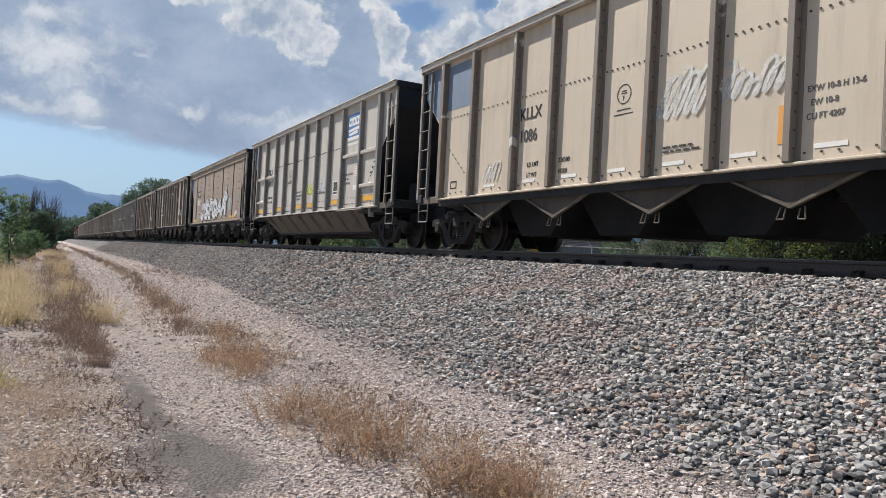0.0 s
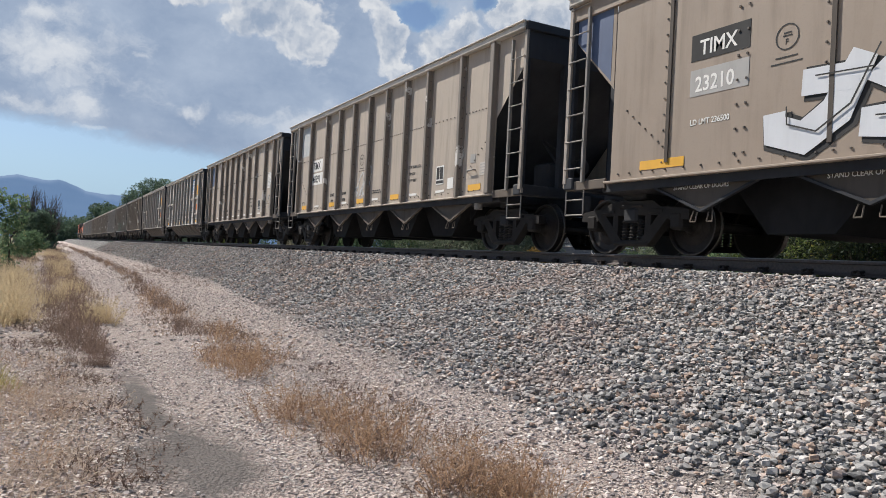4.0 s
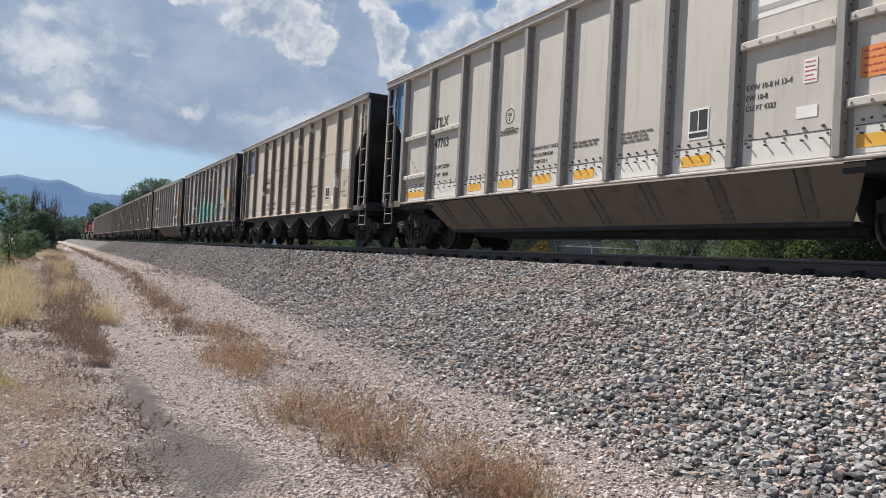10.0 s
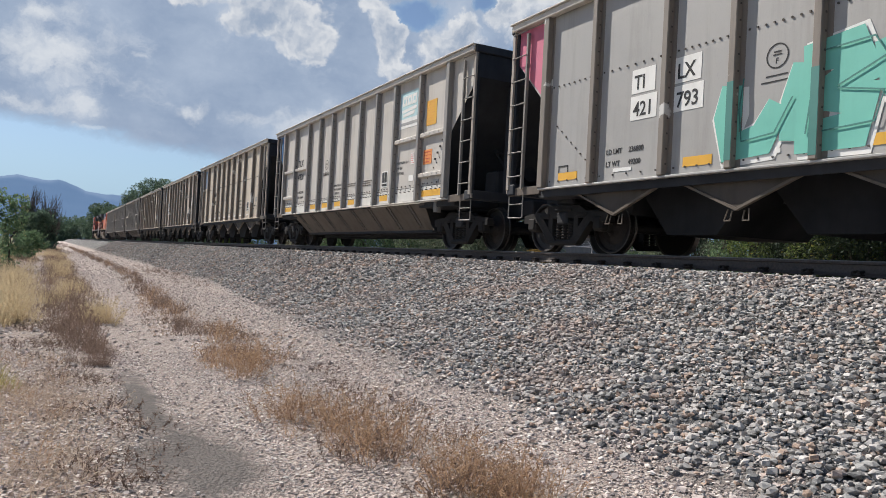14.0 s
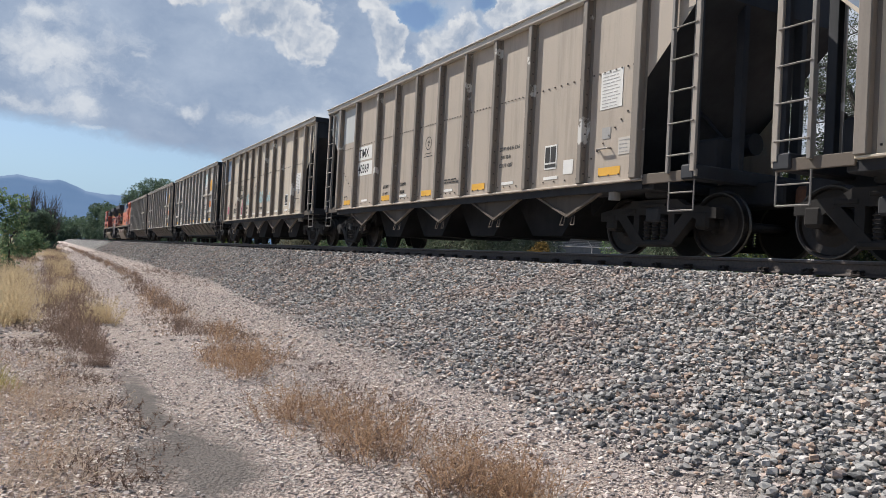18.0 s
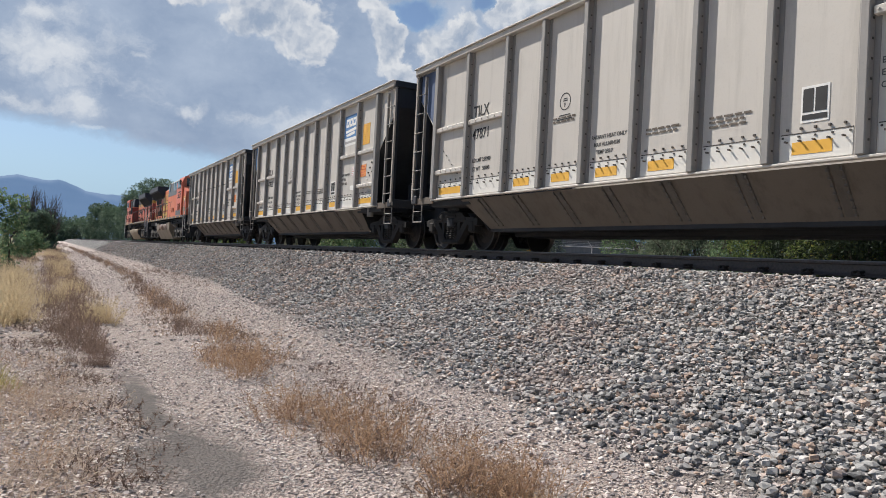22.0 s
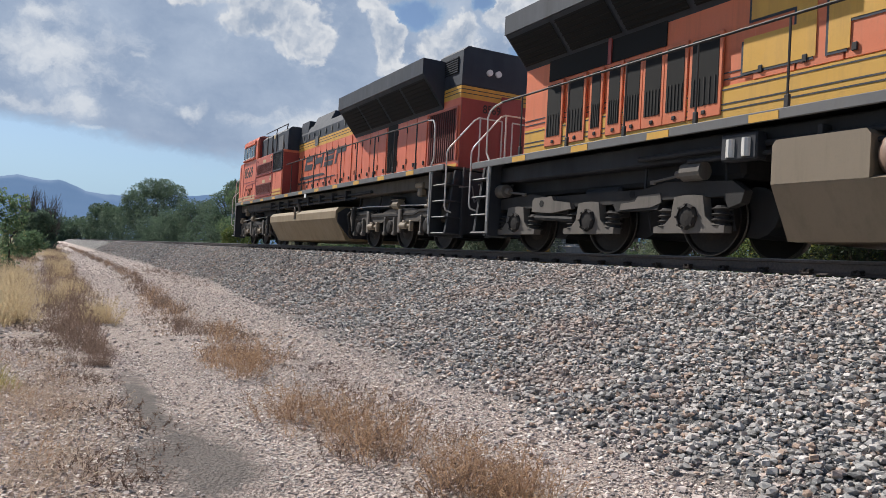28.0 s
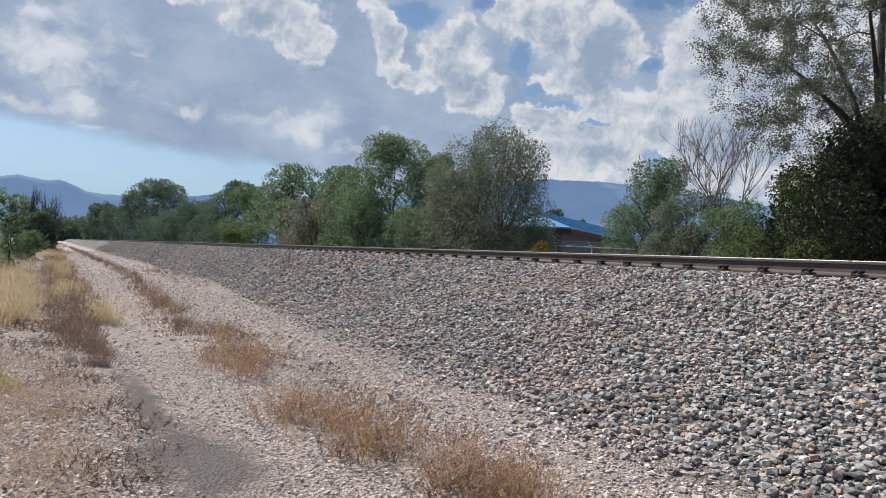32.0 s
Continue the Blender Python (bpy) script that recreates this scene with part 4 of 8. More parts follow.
            part("damper", Shape().rod((sx * 1.33, yc - flip * 2.45, 0.44), (sx * 1.33, yc - flip * 2.45, 0.86), 0.045, 10).rod((sx * 1.33, yc - flip * 2.45, 0.80), (sx * 1.33, yc - flip * 2.45, 1.12), 0.07, 10).box((sx * 1.30, yc - flip * 2.45, 1.10), (0.16, 0.20, 0.06), 0.012), M_DUSTY, t, "upright damper")
            part("pipe", Shape().pipe([(sx * 1.30, yc - flip * 2.72, 1.02), (sx * 1.34, yc - flip * 2.86, 0.90), (sx * 1.30, yc - flip * 2.80, 0.55), (sx * 1.24, yc - flip * 2.95, 0.38), (sx * 1.10, yc - flip * 3.10, 0.30)], 0.045, 8), M_TRUCK, t, "bent sanding hose")
            for dy, z in ((0.22, 1.10), (2.25, 1.02)):
                part("air_cylinder", Shape().rod((sx * 1.22, yc + flip * dy, z), (sx * 1.22, yc + flip * (dy + 0.36), z), 0.12, 14).rod((sx * 1.24, yc + flip * dy, z), (sx * 1.24, yc + flip * (dy - 0.26), z - 0.02), 0.035, 8).box((sx * 1.22, yc + flip * (dy + 0.15), z + 0.12), (0.20, 0.42, 0.03), 0.006), M_TANK_DULL, t, "pale brake air cylinder")
            part("brake_pipe", Shape().pipe([(sx * 1.25, yc + flip * 0.6, 1.08), (sx * 1.26, yc + flip * 2.2, 1.03)], 0.014, 5).pipe([(sx * 1.25, yc + flip * 0.2, 1.08), (sx * 1.26, yc - flip * 1.6, 1.12), (sx * 1.26, yc - flip * 2.9, 1.10)], 0.014, 5), M_RAILING_PALE, t)
            part("sand_box", Shape().box((sx * 1.20, yc + flip * 1.72, 1.52), (0.24, 0.42, 0.13), 0.03).box((sx * 1.20, yc + flip * 1.70, 1.36), (0.18, 0.20, 0.22), 0.03), M_TANK_DULL, t, "tan sand trap")
            part("rubber_pad", Shape().lathe([(0.24, 1.02), (0.30, 1.07), (0.25, 1.12), (0.30, 1.18), (0.25, 1.23), (0.30, 1.29), (0.24, 1.34)], 16, "z", (sx * 0.98, yc, 0)), M_TRUCK, t)
        else:
            part("beam_block", Shape().prism([(yc + flip * a, b) for a, b in ((1.56, 0.72), (1.56, 0.92), (1.50, 0.97), (0.98, 0.98), (0.92, 0.90), (0.45, 0.84), (0.42, 0.74), (0.95, 0.68))], sx * 1.21, sx * 1.30, "x"), M_PALEDUST, t, "pale cast brake beam block")
            part("round_hole", Shape().rod((sx * 1.295, yc + flip * 1.27, 0.86), (sx * 1.306, yc + flip * 1.27, 0.86), 0.06, 14), M_DARKHOLE, t)
            part("worn_edge", Shape().prism([(yc + flip * a, b) for a, b in ((-0.72, 0.68), (-0.75, 0.78), (-1.05, 0.80), (-1.12, 0.88), (-1.58, 0.90), (-1.60, 0.76), (-1.40, 0.70))], sx * 1.21, sx * 1.235, "x"), M_PALEDUST, t, "scuffed pale edge of the frame")
            part("round_hole", Shape().rod((sx * 1.215, yc - flip * 0.98, 0.92), (sx * 1.226, yc - flip * 0.98, 0.92), 0.06, 14), M_DARKHOLE, t)
            for dy, d in ((-2.42, 1), (2.86, -1)):
                part("air_cylinder", Shape().rod((sx * 1.26, yc + flip * dy, 1.16), (sx * 1.26, yc + flip * (dy + d * 0.36), 1.16), 0.13, 14).rod((sx * 1.26, yc + flip * (dy + d * 0.36), 1.16), (sx * 1.26, yc + flip * (dy + d * 0.50), 1.14), 0.06, 8).rod((sx * 1.26, yc + flip * (dy + d * 0.5), 1.12), (sx * 1.26, yc + flip * (dy + d * 0.95), 1.07), 0.022, 6).box((sx * 1.26, yc + flip * (dy + d * 0.97), 1.06), (0.05, 0.10, 0.06), 0.01), M_PALEDUST, t, "tan brake air cylinder")
            part("equaliser", Shape().rod((sx * 1.24, yc + flip * 0.4, 0.56), (sx * 1.24, yc + flip * 1.5, 0.62), 0.05, 8), M_DUSTY, t)
    part("bolster", Shape().box((0, yc, 0.85), (2.0, 0.9, 0.5), 0.05).box((0, yc, 0.62), (1.2, 4.6, 0.35), 0.04), M_UNDER, lo)
    for k in (-1, 0, 1):
        part("traction_motor", Shape().rod((-0.62, yc + AXLES * k + 0.62, 0.62), (0.62, yc + AXLES * k + 0.62, 0.62), 0.36, 14).box((0, yc + AXLES * k + 0.3, 0.55), (1.1, 0.5, 0.5), 0.05), M_UNDER, lo)
    part("air_duct", Shape().box((0, yc, 1.28), (1.9, 5.6, 0.42), 0.06), M_UNDER, lo)
    for sx in (-1, 1):
        for dy in (-2.6, 1.1, 2.6):
            part("sand_pipe", Shape().pipe([(sx * 1.05, yc + dy, 1.45), (sx * 1.10, yc + dy * 1.02, 1.0), (sx * 0.95, yc + dy * 1.04, 0.35)], 0.022, 6), M_UNDER, lo)
    for k in (-1, 0, 1):
        w = part("wheelset", LOCO_WS_ME, None, lo, at=(0, yc + AXLES * k, LOCO_R))
        for me in LOCO_TYRES:
            part("tyre", me, None, w, "worn bright tread")


def railing(lo, x, y0, y1, z0, z1, n, mat, end_drop=0.0):
    s = Shape().rod((x, y0, z1), (x, y1, z1), 0.02, 8)
    if end_drop:
        s.rod((x, y1, z1), (x, y1 + end_drop * 0.3, z1 - 0.25), 0.02, 8)
    r = part("handrail", s, mat, lo)
    for i in range(n):
        y = y0 + (y1 - y0) * (i + 0.5) / n
        part("stanchion", Shape().rod((x, y, z0), (x, y, z1), 0.017, 6).box((x, y, z0 + 0.06), (0.05, 0.07, 0.20), 0.01), M_RAILING, r)


def steps(lo, sx, y, out, deck):
    """Stair well at a corner, with bright-edged treads and bent grab irons."""
    yi, yo = y - out * 0.40, y + out * 0.34
    well = part("step_well", Shape().box((sx * 1.06, y, 1.0), (0.06, 0.74, 1.5)).box((sx * 1.29, yi + out * 0.02, 1.02), (0.44, 0.05, 1.5), 0.01).prism([(y + out * 0.36, deck - 0.05), (y + out * 0.36, 0.9), (y + out * 0.30, 0.30), (y + out * 0.40, 0.30), (y + out * 0.42, deck - 0.05)], sx * 1.08, sx * 1.12, "x"), M_BLACK, lo, "black stair well")
    part("corner_plate", Shape().prism([(yi - out * 0.02, 0.32), (yi + out * 0.06, 0.32), (yi + out * 0.10, deck - 0.04), (yi - out * 0.06, deck - 0.04)], sx * 1.515, sx * 1.535, "x"), M_SILL, well, "grey corner plate")
    for k, z in enumerate((0.34, 0.70, 1.06, 1.42)):
        tread = part("step", Shape().box((sx * 1.28, y, z), (0.42, 0.66, 0.03), 0.006), M_BLACK, well, "black step tread")
        part("tread_edge", Shape().box((sx * 1.495, y - out * 0.02, z + 0.006), (0.014, 0.58, 0.018)), M_RAILING_PALE, tread, "bright worn tread edge")
    inner = [(sx * 1.54, yi, 0.55), (sx * 1.54, yi, deck - 0.02), (sx * 1.54, yi + out * 0.13, deck + 0.15), (sx * 1.54, yi + out * 0.13, deck + 0.86), (sx * 1.53, yi + out * 0.07, deck + 0.98), (sx * 1.50, yi - out * 0.06, deck + 1.06), (sx * 1.50, yi - out * 0.34, deck + 1.10)]
    part("grab_iron", Shape().pipe(inner, 0.018, 8), M_RAILING_PALE, well, "pale bent grab iron")
    outer = [(sx * 1.36, yo, 0.80), (sx * 1.50, yo, 0.84), (sx * 1.53, yo, 0.92), (sx * 1.53, yo, deck + 0.24), (sx * 1.48, yo, deck + 0.34), (sx * 0.86, yo, deck + 1.04), (sx * 0.74, yo, deck + 1.10), (sx * 0.14, yo, deck + 1.10), (sx * 0.14, yo, deck + 0.02)]
    part("grab_iron", Shape().pipe(outer, 0.018, 8).rod((sx * 0.72, yo, deck), (sx * 0.72, yo, deck + 1.08), 0.02, 8), M_RAILING_PALE, well, "pale slanting platform rail")
    part("uncoupling_lever", Shape().pipe([(sx * 1.25, y + out * 0.46, 1.36), (sx * 0.95, y + out * 0.52, 1.40), (sx * 0.90, y + out * 0.56, 1.05), (sx * 0.66, y + out * 0.56, 1.30), (sx * 0.30, y + out * 0.50, 1.20)], 0.014, 6), M_SILL, well)


def coupler_end(lo, y, out):
    part("pilot", Shape().prism([(-1.45, 0.35), (1.45, 0.35), (1.25, 1.75), (-1.25, 1.75)], y, y + out * 0.08, "y"), M_BLACK, lo, "black pilot plate")
    part("coupler", Shape().box((0, y + out * 0.3, 0.88), (0.2, 0.6, 0.2), 0.03).box((0, y + out * 0.62, 0.88), (0.3, 0.22, 0.3), 0.05), M_RUST, lo)
    for dx in (-0.5, -0.35, 0.4, 0.55):
        part("air_hose", Shape().pipe([(dx, y + out * 0.1, 1.0), (dx, y + out * 0.3, 0.75), (dx * 0.9, y + out * 0.45, 0.5)], 0.02, 6), M_BLACK, lo)


def louvre(name, lo, x, y0, y1, z0, z1, n, upright=False, frame_mat=None):
    """A framed opening, its inner shade painted as a near-black plate, with slats."""
    sx = -1 if x < 0 else 1
    o = part(name, Shape().box((x + sx * 0.004, (y0 + y1) / 2, (z0 + z1) / 2), (0.012, abs(y1 - y0), z1 - z0)), M_DARKHOLE, lo, "dark louvred intake")
    f = Shape()
    for i in range(n):
        k = (i + 0.5) / n
        if upright:
            f.box((x + sx * 0.018, y0 + (y1 - y0) * k, (z0 + z1) / 2), (0.02, abs(y1 - y0) / n * 0.35, z1 - z0))
        else:
            f.box((x + sx * 0.018, (y0 + y1) / 2, z0 + (z1 - z0) * k), (0.02, abs(y1 - y0), (z1 - z0) / n * 0.4))
    part("slats", f, frame_mat or M_LOCO_RED, o)["kind"] = "stuff"
    return o


def doors(lo, sx, x, y0, y1, z0, z1, n, mat, hinge=True):
    """Hood doors, each a panel of its own with a latch."""
    w = (y1 - y0) / n
    for i in range(n):
        c = y0 + w * (i + 0.5)
        d = part("hood_door", Shape().box((x + sx * 0.012, c, (z0 + z1) / 2), (0.024, abs(w) - 0.025, z1 - z0), 0.006), mat, lo)
        if hinge:
            for z in (z0 + 0.25, z1 - 0.25):
                part("hinge", Shape().rod((x + sx * 0.035, c - w * 0.44, z - 0.07), (x + sx * 0.035, c - w * 0.44, z + 0.07), 0.014, 6), M_RAILING, d)
        part("latch", Shape().box((x + sx * 0.035, c + w * 0.3, z0 + 0.12), (0.03, 0.07, 0.10), 0.008), M_RAILING, d)


def heavy_letter(lo, mat, label, kind, y, z, w, h, x, slant=0.0):
    """Thick plain bars in place of a painted emblem; runs towards -y."""
    b = min(w * 0.26, h * 0.30)
    r = w - 2 * b
    bars = {"a": [(0, 0, w, h * 0.40), (0, h * 0.40, b, h * 0.2), (0, h * 0.60, w * 0.9, h * 0.40)],
            "b": [(0, 0, b, h), (w - b, 0, b, h), (b, h * 0.30, r, h * 0.4)],
            "c": [(0, h * 0.72, w, h * 0.28), (0, h * 0.37, w, h * 0.26), (0, 0, w, h * 0.28)],
            "d": [(0, 0, b, h), (b, h * 0.62, w - b, h * 0.38)]}[kind]
    for u, v, p, q_ in bars:
        pts = [(y - u - slant * v, z + v), (y - u - p - slant * v, z + v), (y - u - p - slant * (v + q_), z + v + q_), (y - u - slant * (v + q_), z + v + q_)]
        bar = part("emblem_bar", Shape().prism(pts, x, x + 0.006, "x"), mat, lo, label)
        if slant == 0:
            o = 0.004 if x < 0 else -0.004
            part("bar_outline", Shape().prism([(q - 0.035, w - 0.035) for q, w in pts], x + o, x + o + 0.006, "x"), M_LOCO_DARK, bar)


def loco_frame(label, deck, style):
    lo = thing("locomotive", label, "locomotive", "coal train")
    part("underframe", Shape().box((0, 0, deck - 0.28), (2.5, 20.6, 0.32), 0.03).box((0, 0, deck - 0.02), (3.0, 20.6, 0.05)), M_BROWNDUST if style == "pedestal" else M_BLACK, lo)
    for sx in (-1, 1):
        part("side_sill", Shape().box((sx * 1.535, -0.4, deck - 0.07), (0.05, 20.4, 0.13), 0.008), M_SILL, lo, "grey walkway edge")
        for i in range(11):
            part("reflector", Shape().box((sx * 1.563, 8.6 - 1.75 * i, deck - 0.08), (0.006, 0.42, 0.10)), M_LOCO_YELLOW, lo, "yellow reflective bar")
        part("conduit", Shape().rod((sx * 1.32, -6, deck - 0.35), (sx * 1.32, 6, deck - 0.35), 0.04, 8).rod((sx * 1.36, -5, deck - 0.48), (sx * 1.36, 8, deck - 0.48), 0.03, 8), M_UNDER, lo)
        for i in range(8):
            part("frame_bracket", Shape().box((sx * 1.30, 4.2 - 1.2 * i, deck - 0.38), (0.24, 0.07, 0.30), 0.01), M_UNDER, lo)
    for out in (-1, 1):
        coupler_end(lo, out * 10.55, out)
        for sx in (-1, 1):
            steps(lo, sx, out * 10.35, out, deck)
    loco_truck(lo, 7.2, 1, style)
    loco_truck(lo, -7.2, -1, style)
    return lo


def hood_shell(lo, y0, y1, hw, deck, band, top, body, dark, roof_r=0.22):
    lower = Shape().box((0, (y0 + y1) / 2, (deck + band[0]) / 2), (2 * hw, abs(y1 - y0), band[0] - deck))
    part("hood", lower, body, lo)
    part("stripe", Shape().box((0, (y0 + y1) / 2, (band[0] + band[1]) / 2), (2 * hw + 0.012, abs(y1 - y0) + 0.006, band[1] - band[0])), M_LOCO_YELLOW, lo, "yellow stripe band")
    for z in (band[0] + 0.11, band[0] + 0.20):
        part("pinstripe", Shape().box((0, (y0 + y1) / 2, z), (2 * hw + 0.02, abs(y1 - y0) + 0.014, 0.018)), M_LOCO_DARK, lo)
    prof = [(-hw, band[1]), (hw, band[1]), (hw, top - roof_r), (hw - roof_r * 0.3, top - roof_r * 0.3), (hw - roof_r, top), (-hw + roof_r, top), (-hw + roof_r * 0.3, top - roof_r * 0.3), (-hw, top - roof_r)]
    part("hood_roof", Shape().prism(prof, y0, y1, "y"), dark, lo, "dark roof of the hood")


def radiator(lo, y0, y1, hw, z_lip, z_top, z_join, dark):
    prof = [(-hw, z_join), (-1.52, z_lip), (-1.55, z_lip), (-1.55, z_top), (1.55, z_top), (1.55, z_lip), (1.52, z_lip), (hw, z_join)]
    r = part("radiator", Shape().prism(prof, y0, y1, "y"), dark, lo, "dark flared radiator housing")
    for sx in (-1, 1):
        for i in range(4):
            c = y0 + (y1 - y0) * (i + 0.5) / 4
            w = abs(y1 - y0) / 4 - 0.12
            a, b = Vector((sx * hw, 0, z_join)), Vector((sx * 1.52, 0, z_lip))
            p, q = a.lerp(b, 0.12), a.lerp(b, 0.9)
            nrm = Vector((sx * (z_lip - z_join), 0, -(1.52 - hw))).normalized() * 0.02
            s = Shape().add([(p.x + nrm.x, c - w / 2, p.z + nrm.z), (p.x + nrm.x, c + w / 2, p.z + nrm.z), (q.x + nrm.x, c + w / 2, q.z + nrm.z), (q.x + nrm.x, c - w / 2, q.z + nrm.z)], [(0, 1, 2, 3)])
            for k in range(7):
                u = p.lerp(q, (k + 0.5) / 7) + nrm * 1.6
                s.rod((u.x, c - w / 2, u.z), (u.x, c + w / 2, u.z), 0.012, 4)
            part("radiator_grille", s, M_DARKHOLE, r)
    for i in range(3):
        c = y0 + (y1 - y0) * (i + 0.5) / 3
        part("fan_hatch", Shape().lathe([(0.62, z_top), (0.62, z_top + 0.09), (0.2, z_top + 0.12)], 20, "z", (0, c, 0)), dark, r)
    return r


def loco_a():
    """The clean one, its cab towards +y."""
    D = 1.87
    lo = loco_frame("orange and black locomotive with yellow stripes and a tan fuel tank", D, "pedestal")
    B = (3.52, 3.80)
    hw = 0.93
    hood_shell(lo, -10.12, 2.3, hw, D, B, 4.47, M_LOCO, M_LOCO_DARK, 0.35)
    # taller rear section with its end face
    part("rear_roof", Shape().prism([(-hw - 0.015, 3.82), (hw + 0.015, 3.82), (hw, 4.62), (hw - 0.12, 4.72), (-hw + 0.12, 4.72), (-hw, 4.62)], -10.14, -9.0, "y"), M_LOCO_DARK, lo)
    part("end_panel", Shape().box((0, -10.14, (D + 3.52) / 2), (2 * hw - 0.02, 0.03, 3.52 - D - 0.04)), M_LOCO_RED, lo, "end panel in shade-darkened red")
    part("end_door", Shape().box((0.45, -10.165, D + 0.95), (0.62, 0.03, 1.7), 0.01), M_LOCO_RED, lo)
    for x in (-0.22, 0.02):
        part("headlight", Shape().rod((x, -10.12, 4.18), (x, -10.20, 4.18), 0.075, 14), M_LAMP, lo, "round end headlight")
    lettering("number", "8569", 0.20, M_INK, lo, -0.36, -10.165, 3.22, turn=0)
    part("roof_rail", Shape().pipe([(-0.6, -9.9, 4.72), (-0.6, -9.9, 4.80), (-0.2, -9.3, 4.80), (-0.2, -9.3, 4.72)], 0.015, 5), M_RAILING, lo)
    for sx in (-1, 1):
        louvre("vent", lo, sx * (hw + 0.012), -9.95, -9.15, 4.12, 4.50, 7, False, M_LOCO_DARK)
    radiator(lo, -9.3, -3.55, hw, 4.12, 4.50, 3.36, M_LOCO_DARK)
    for sx in (-1, 1):
        x = sx * hw
        doors(lo, sx, x, 2.15, -3.3, D + 0.16, 3.48, 9, M_LOCO)
        doors(lo, sx, x, -3.6, -6.0, D + 0.16, 3.34, 4, M_LOCO)
        doors(lo, sx, x, -6.75, -8.5, D + 0.16, 3.34, 3, M_LOCO)
        part("open_bay", Shape().box((x + sx * 0.006, -6.38, 2.72), (0.012, 0.62, 1.3)), M_DARKHOLE, lo, "dark open equipment bay")
        for i in range(5):
            part("bay_bar", Shape().rod((x + sx * 0.03, -6.14 - 0.12 * i, 2.08), (x + sx * 0.03, -6.14 - 0.12 * i, 2.70), 0.012, 5), M_RAILING, lo)
        louvre("rear_grille", lo, x, -8.65, -10.0, 2.08, 3.28, 13, True, M_MAROON)
        part("grille_frame", Shape().box((x + sx * 0.02, -9.32, 3.31), (0.04, 1.44, 0.05)).box((x + sx * 0.02, -8.62, 2.68), (0.04, 0.05, 1.24)).box((x + sx * 0.02, -10.03, 2.68), (0.04, 0.05, 1.24)), M_LOCO_PINK, lo)
        part("lower_stripe", Shape().box((x + sx * 0.03, -4.0, D + 0.08), (0.012, 12.2, 0.07)), M_LOCO_YELLOW, lo)
        railing(lo, sx * 1.50, 1.9, -9.70, D, 2.97, 9, M_RAILING)
        # emblem, drawn as plain slanted bars
        for i, k in enumerate("abcd"):
            heavy_letter(lo, M_LOCO_DARK, "dark slanted emblem bar", k, 1.45 - 1.08 * i, 2.72, 0.86, 0.52, x + sx * (0.030 if sx > 0 else 0.036), 0.42)
        s = Shape()
        s.prism([(1.9, 2.52), (-0.6, 2.52), (-0.9, 2.45), (2.0, 2.40)], x + sx * 0.030, x + sx * 0.036, "x")
        s.prism([(2.0, 2.32), (-1.9, 2.36), (-1.9, 2.33), (2.1, 2.26)], x + sx * 0.030, x + sx * 0.036, "x")
        part("emblem_stripe", s, M_LOCO_DARK, lo, "dark tapering stripe")
        part("grey_patch", Shape().box((x + sx * 0.026, 0.2, 3.72), (0.012, 0.34, 0.34)), M_SILL, lo, "grey repair patch")
        for i in range(11):
            part("small_hatch", Shape().box((x + sx * 0.02, 1.8 - 0.62 * i, 3.98), (0.02, 0.09, 0.16), 0.006), M_SILL, lo)
    # exhaust and roof gear
    part("exhaust_box", Shape().prism([(-0.75, 4.40), (0.75, 4.40), (0.6, 4.74), (-0.6, 4.74)], 1.3, -0.6, "y"), M_LOCO_DARK, lo)
    part("dynamic_hatch", Shape().prism([(-0.95, 3.82), (0.95, 3.82), (0.85, 4.62), (-0.85, 4.62)], 2.35, 1.45, "y"), M_LOCO_DARK, lo)
    part("horn", Shape().rod((0.0, -2.6, 4.60), (0.0, -2.2, 4.66), 0.05, 10, 0.10).rod((-0.15, -2.5, 4.60), (-0.15, -2.1, 4.62), 0.04, 10, 0.09).rod((0.0, -2.6, 4.42), (0, -2.6, 4.62), 0.03, 6), M_RAILING, lo)
    # equipment cabinets behind the cab
    for sx in (-1, 1):
        x0, x1 = sx * 0.9, sx * 1.52
        part("cabinet", Shape().box(((x0 + x1) / 2, 4.35, (D + 3.60) / 2), (0.62, 3.98, 3.60 - D), 0.02), M_LOCO, lo, "orange equipment cabinet")
        part("cabinet_end", Shape().box(((x0 + x1) / 2, 2.35, (D + 3.5) / 2), (0.60, 0.016, 3.5 - D)), M_LOCO_RED, lo)
        for z0, z1, a, b in ((2.89, 3.25, 2.80, 3.59), (2.06, 2.42, 1.93, 2.77)):
            p = part("intake_panel", Shape().box((x1 + sx * 0.012, 5.06, (a + b) / 2), (0.03, 2.50, b - a), 0.008), M_LOCO_PINK, lo, "dusty red intake panel")
            louvre("intake", lo, x1 + sx * 0.024, 6.08, 3.92, z0, z1, 46, True, M_MAROON)
            f = Shape().box((x1 + sx * 0.036, 5.0, z1 + 0.015), (0.03, 2.22, 0.03)).box((x1 + sx * 0.036, 5.0, z0 - 0.015), (0.03, 2.22, 0.03)).box((x1 + sx * 0.036, 6.10, (z0 + z1) / 2), (0.03, 0.03, z1 - z0)).box((x1 + sx * 0.036, 3.90, (z0 + z1) / 2), (0.03, 0.03, z1 - z0))
            part("intake_frame", f, M_MAROON, p)
            part("panel_lip", Shape().box((x1 + sx * 0.03, 5.06, a + 0.02), (0.05, 2.52, 0.035)), M_LOCO_RED, p)
            for y in (6.1, 3.98):
                part("lift_ring", Shape().box((x1 + sx * 0.035, y, b - 0.14), (0.03, 0.06, 0.08), 0.008), M_MAROON, p)
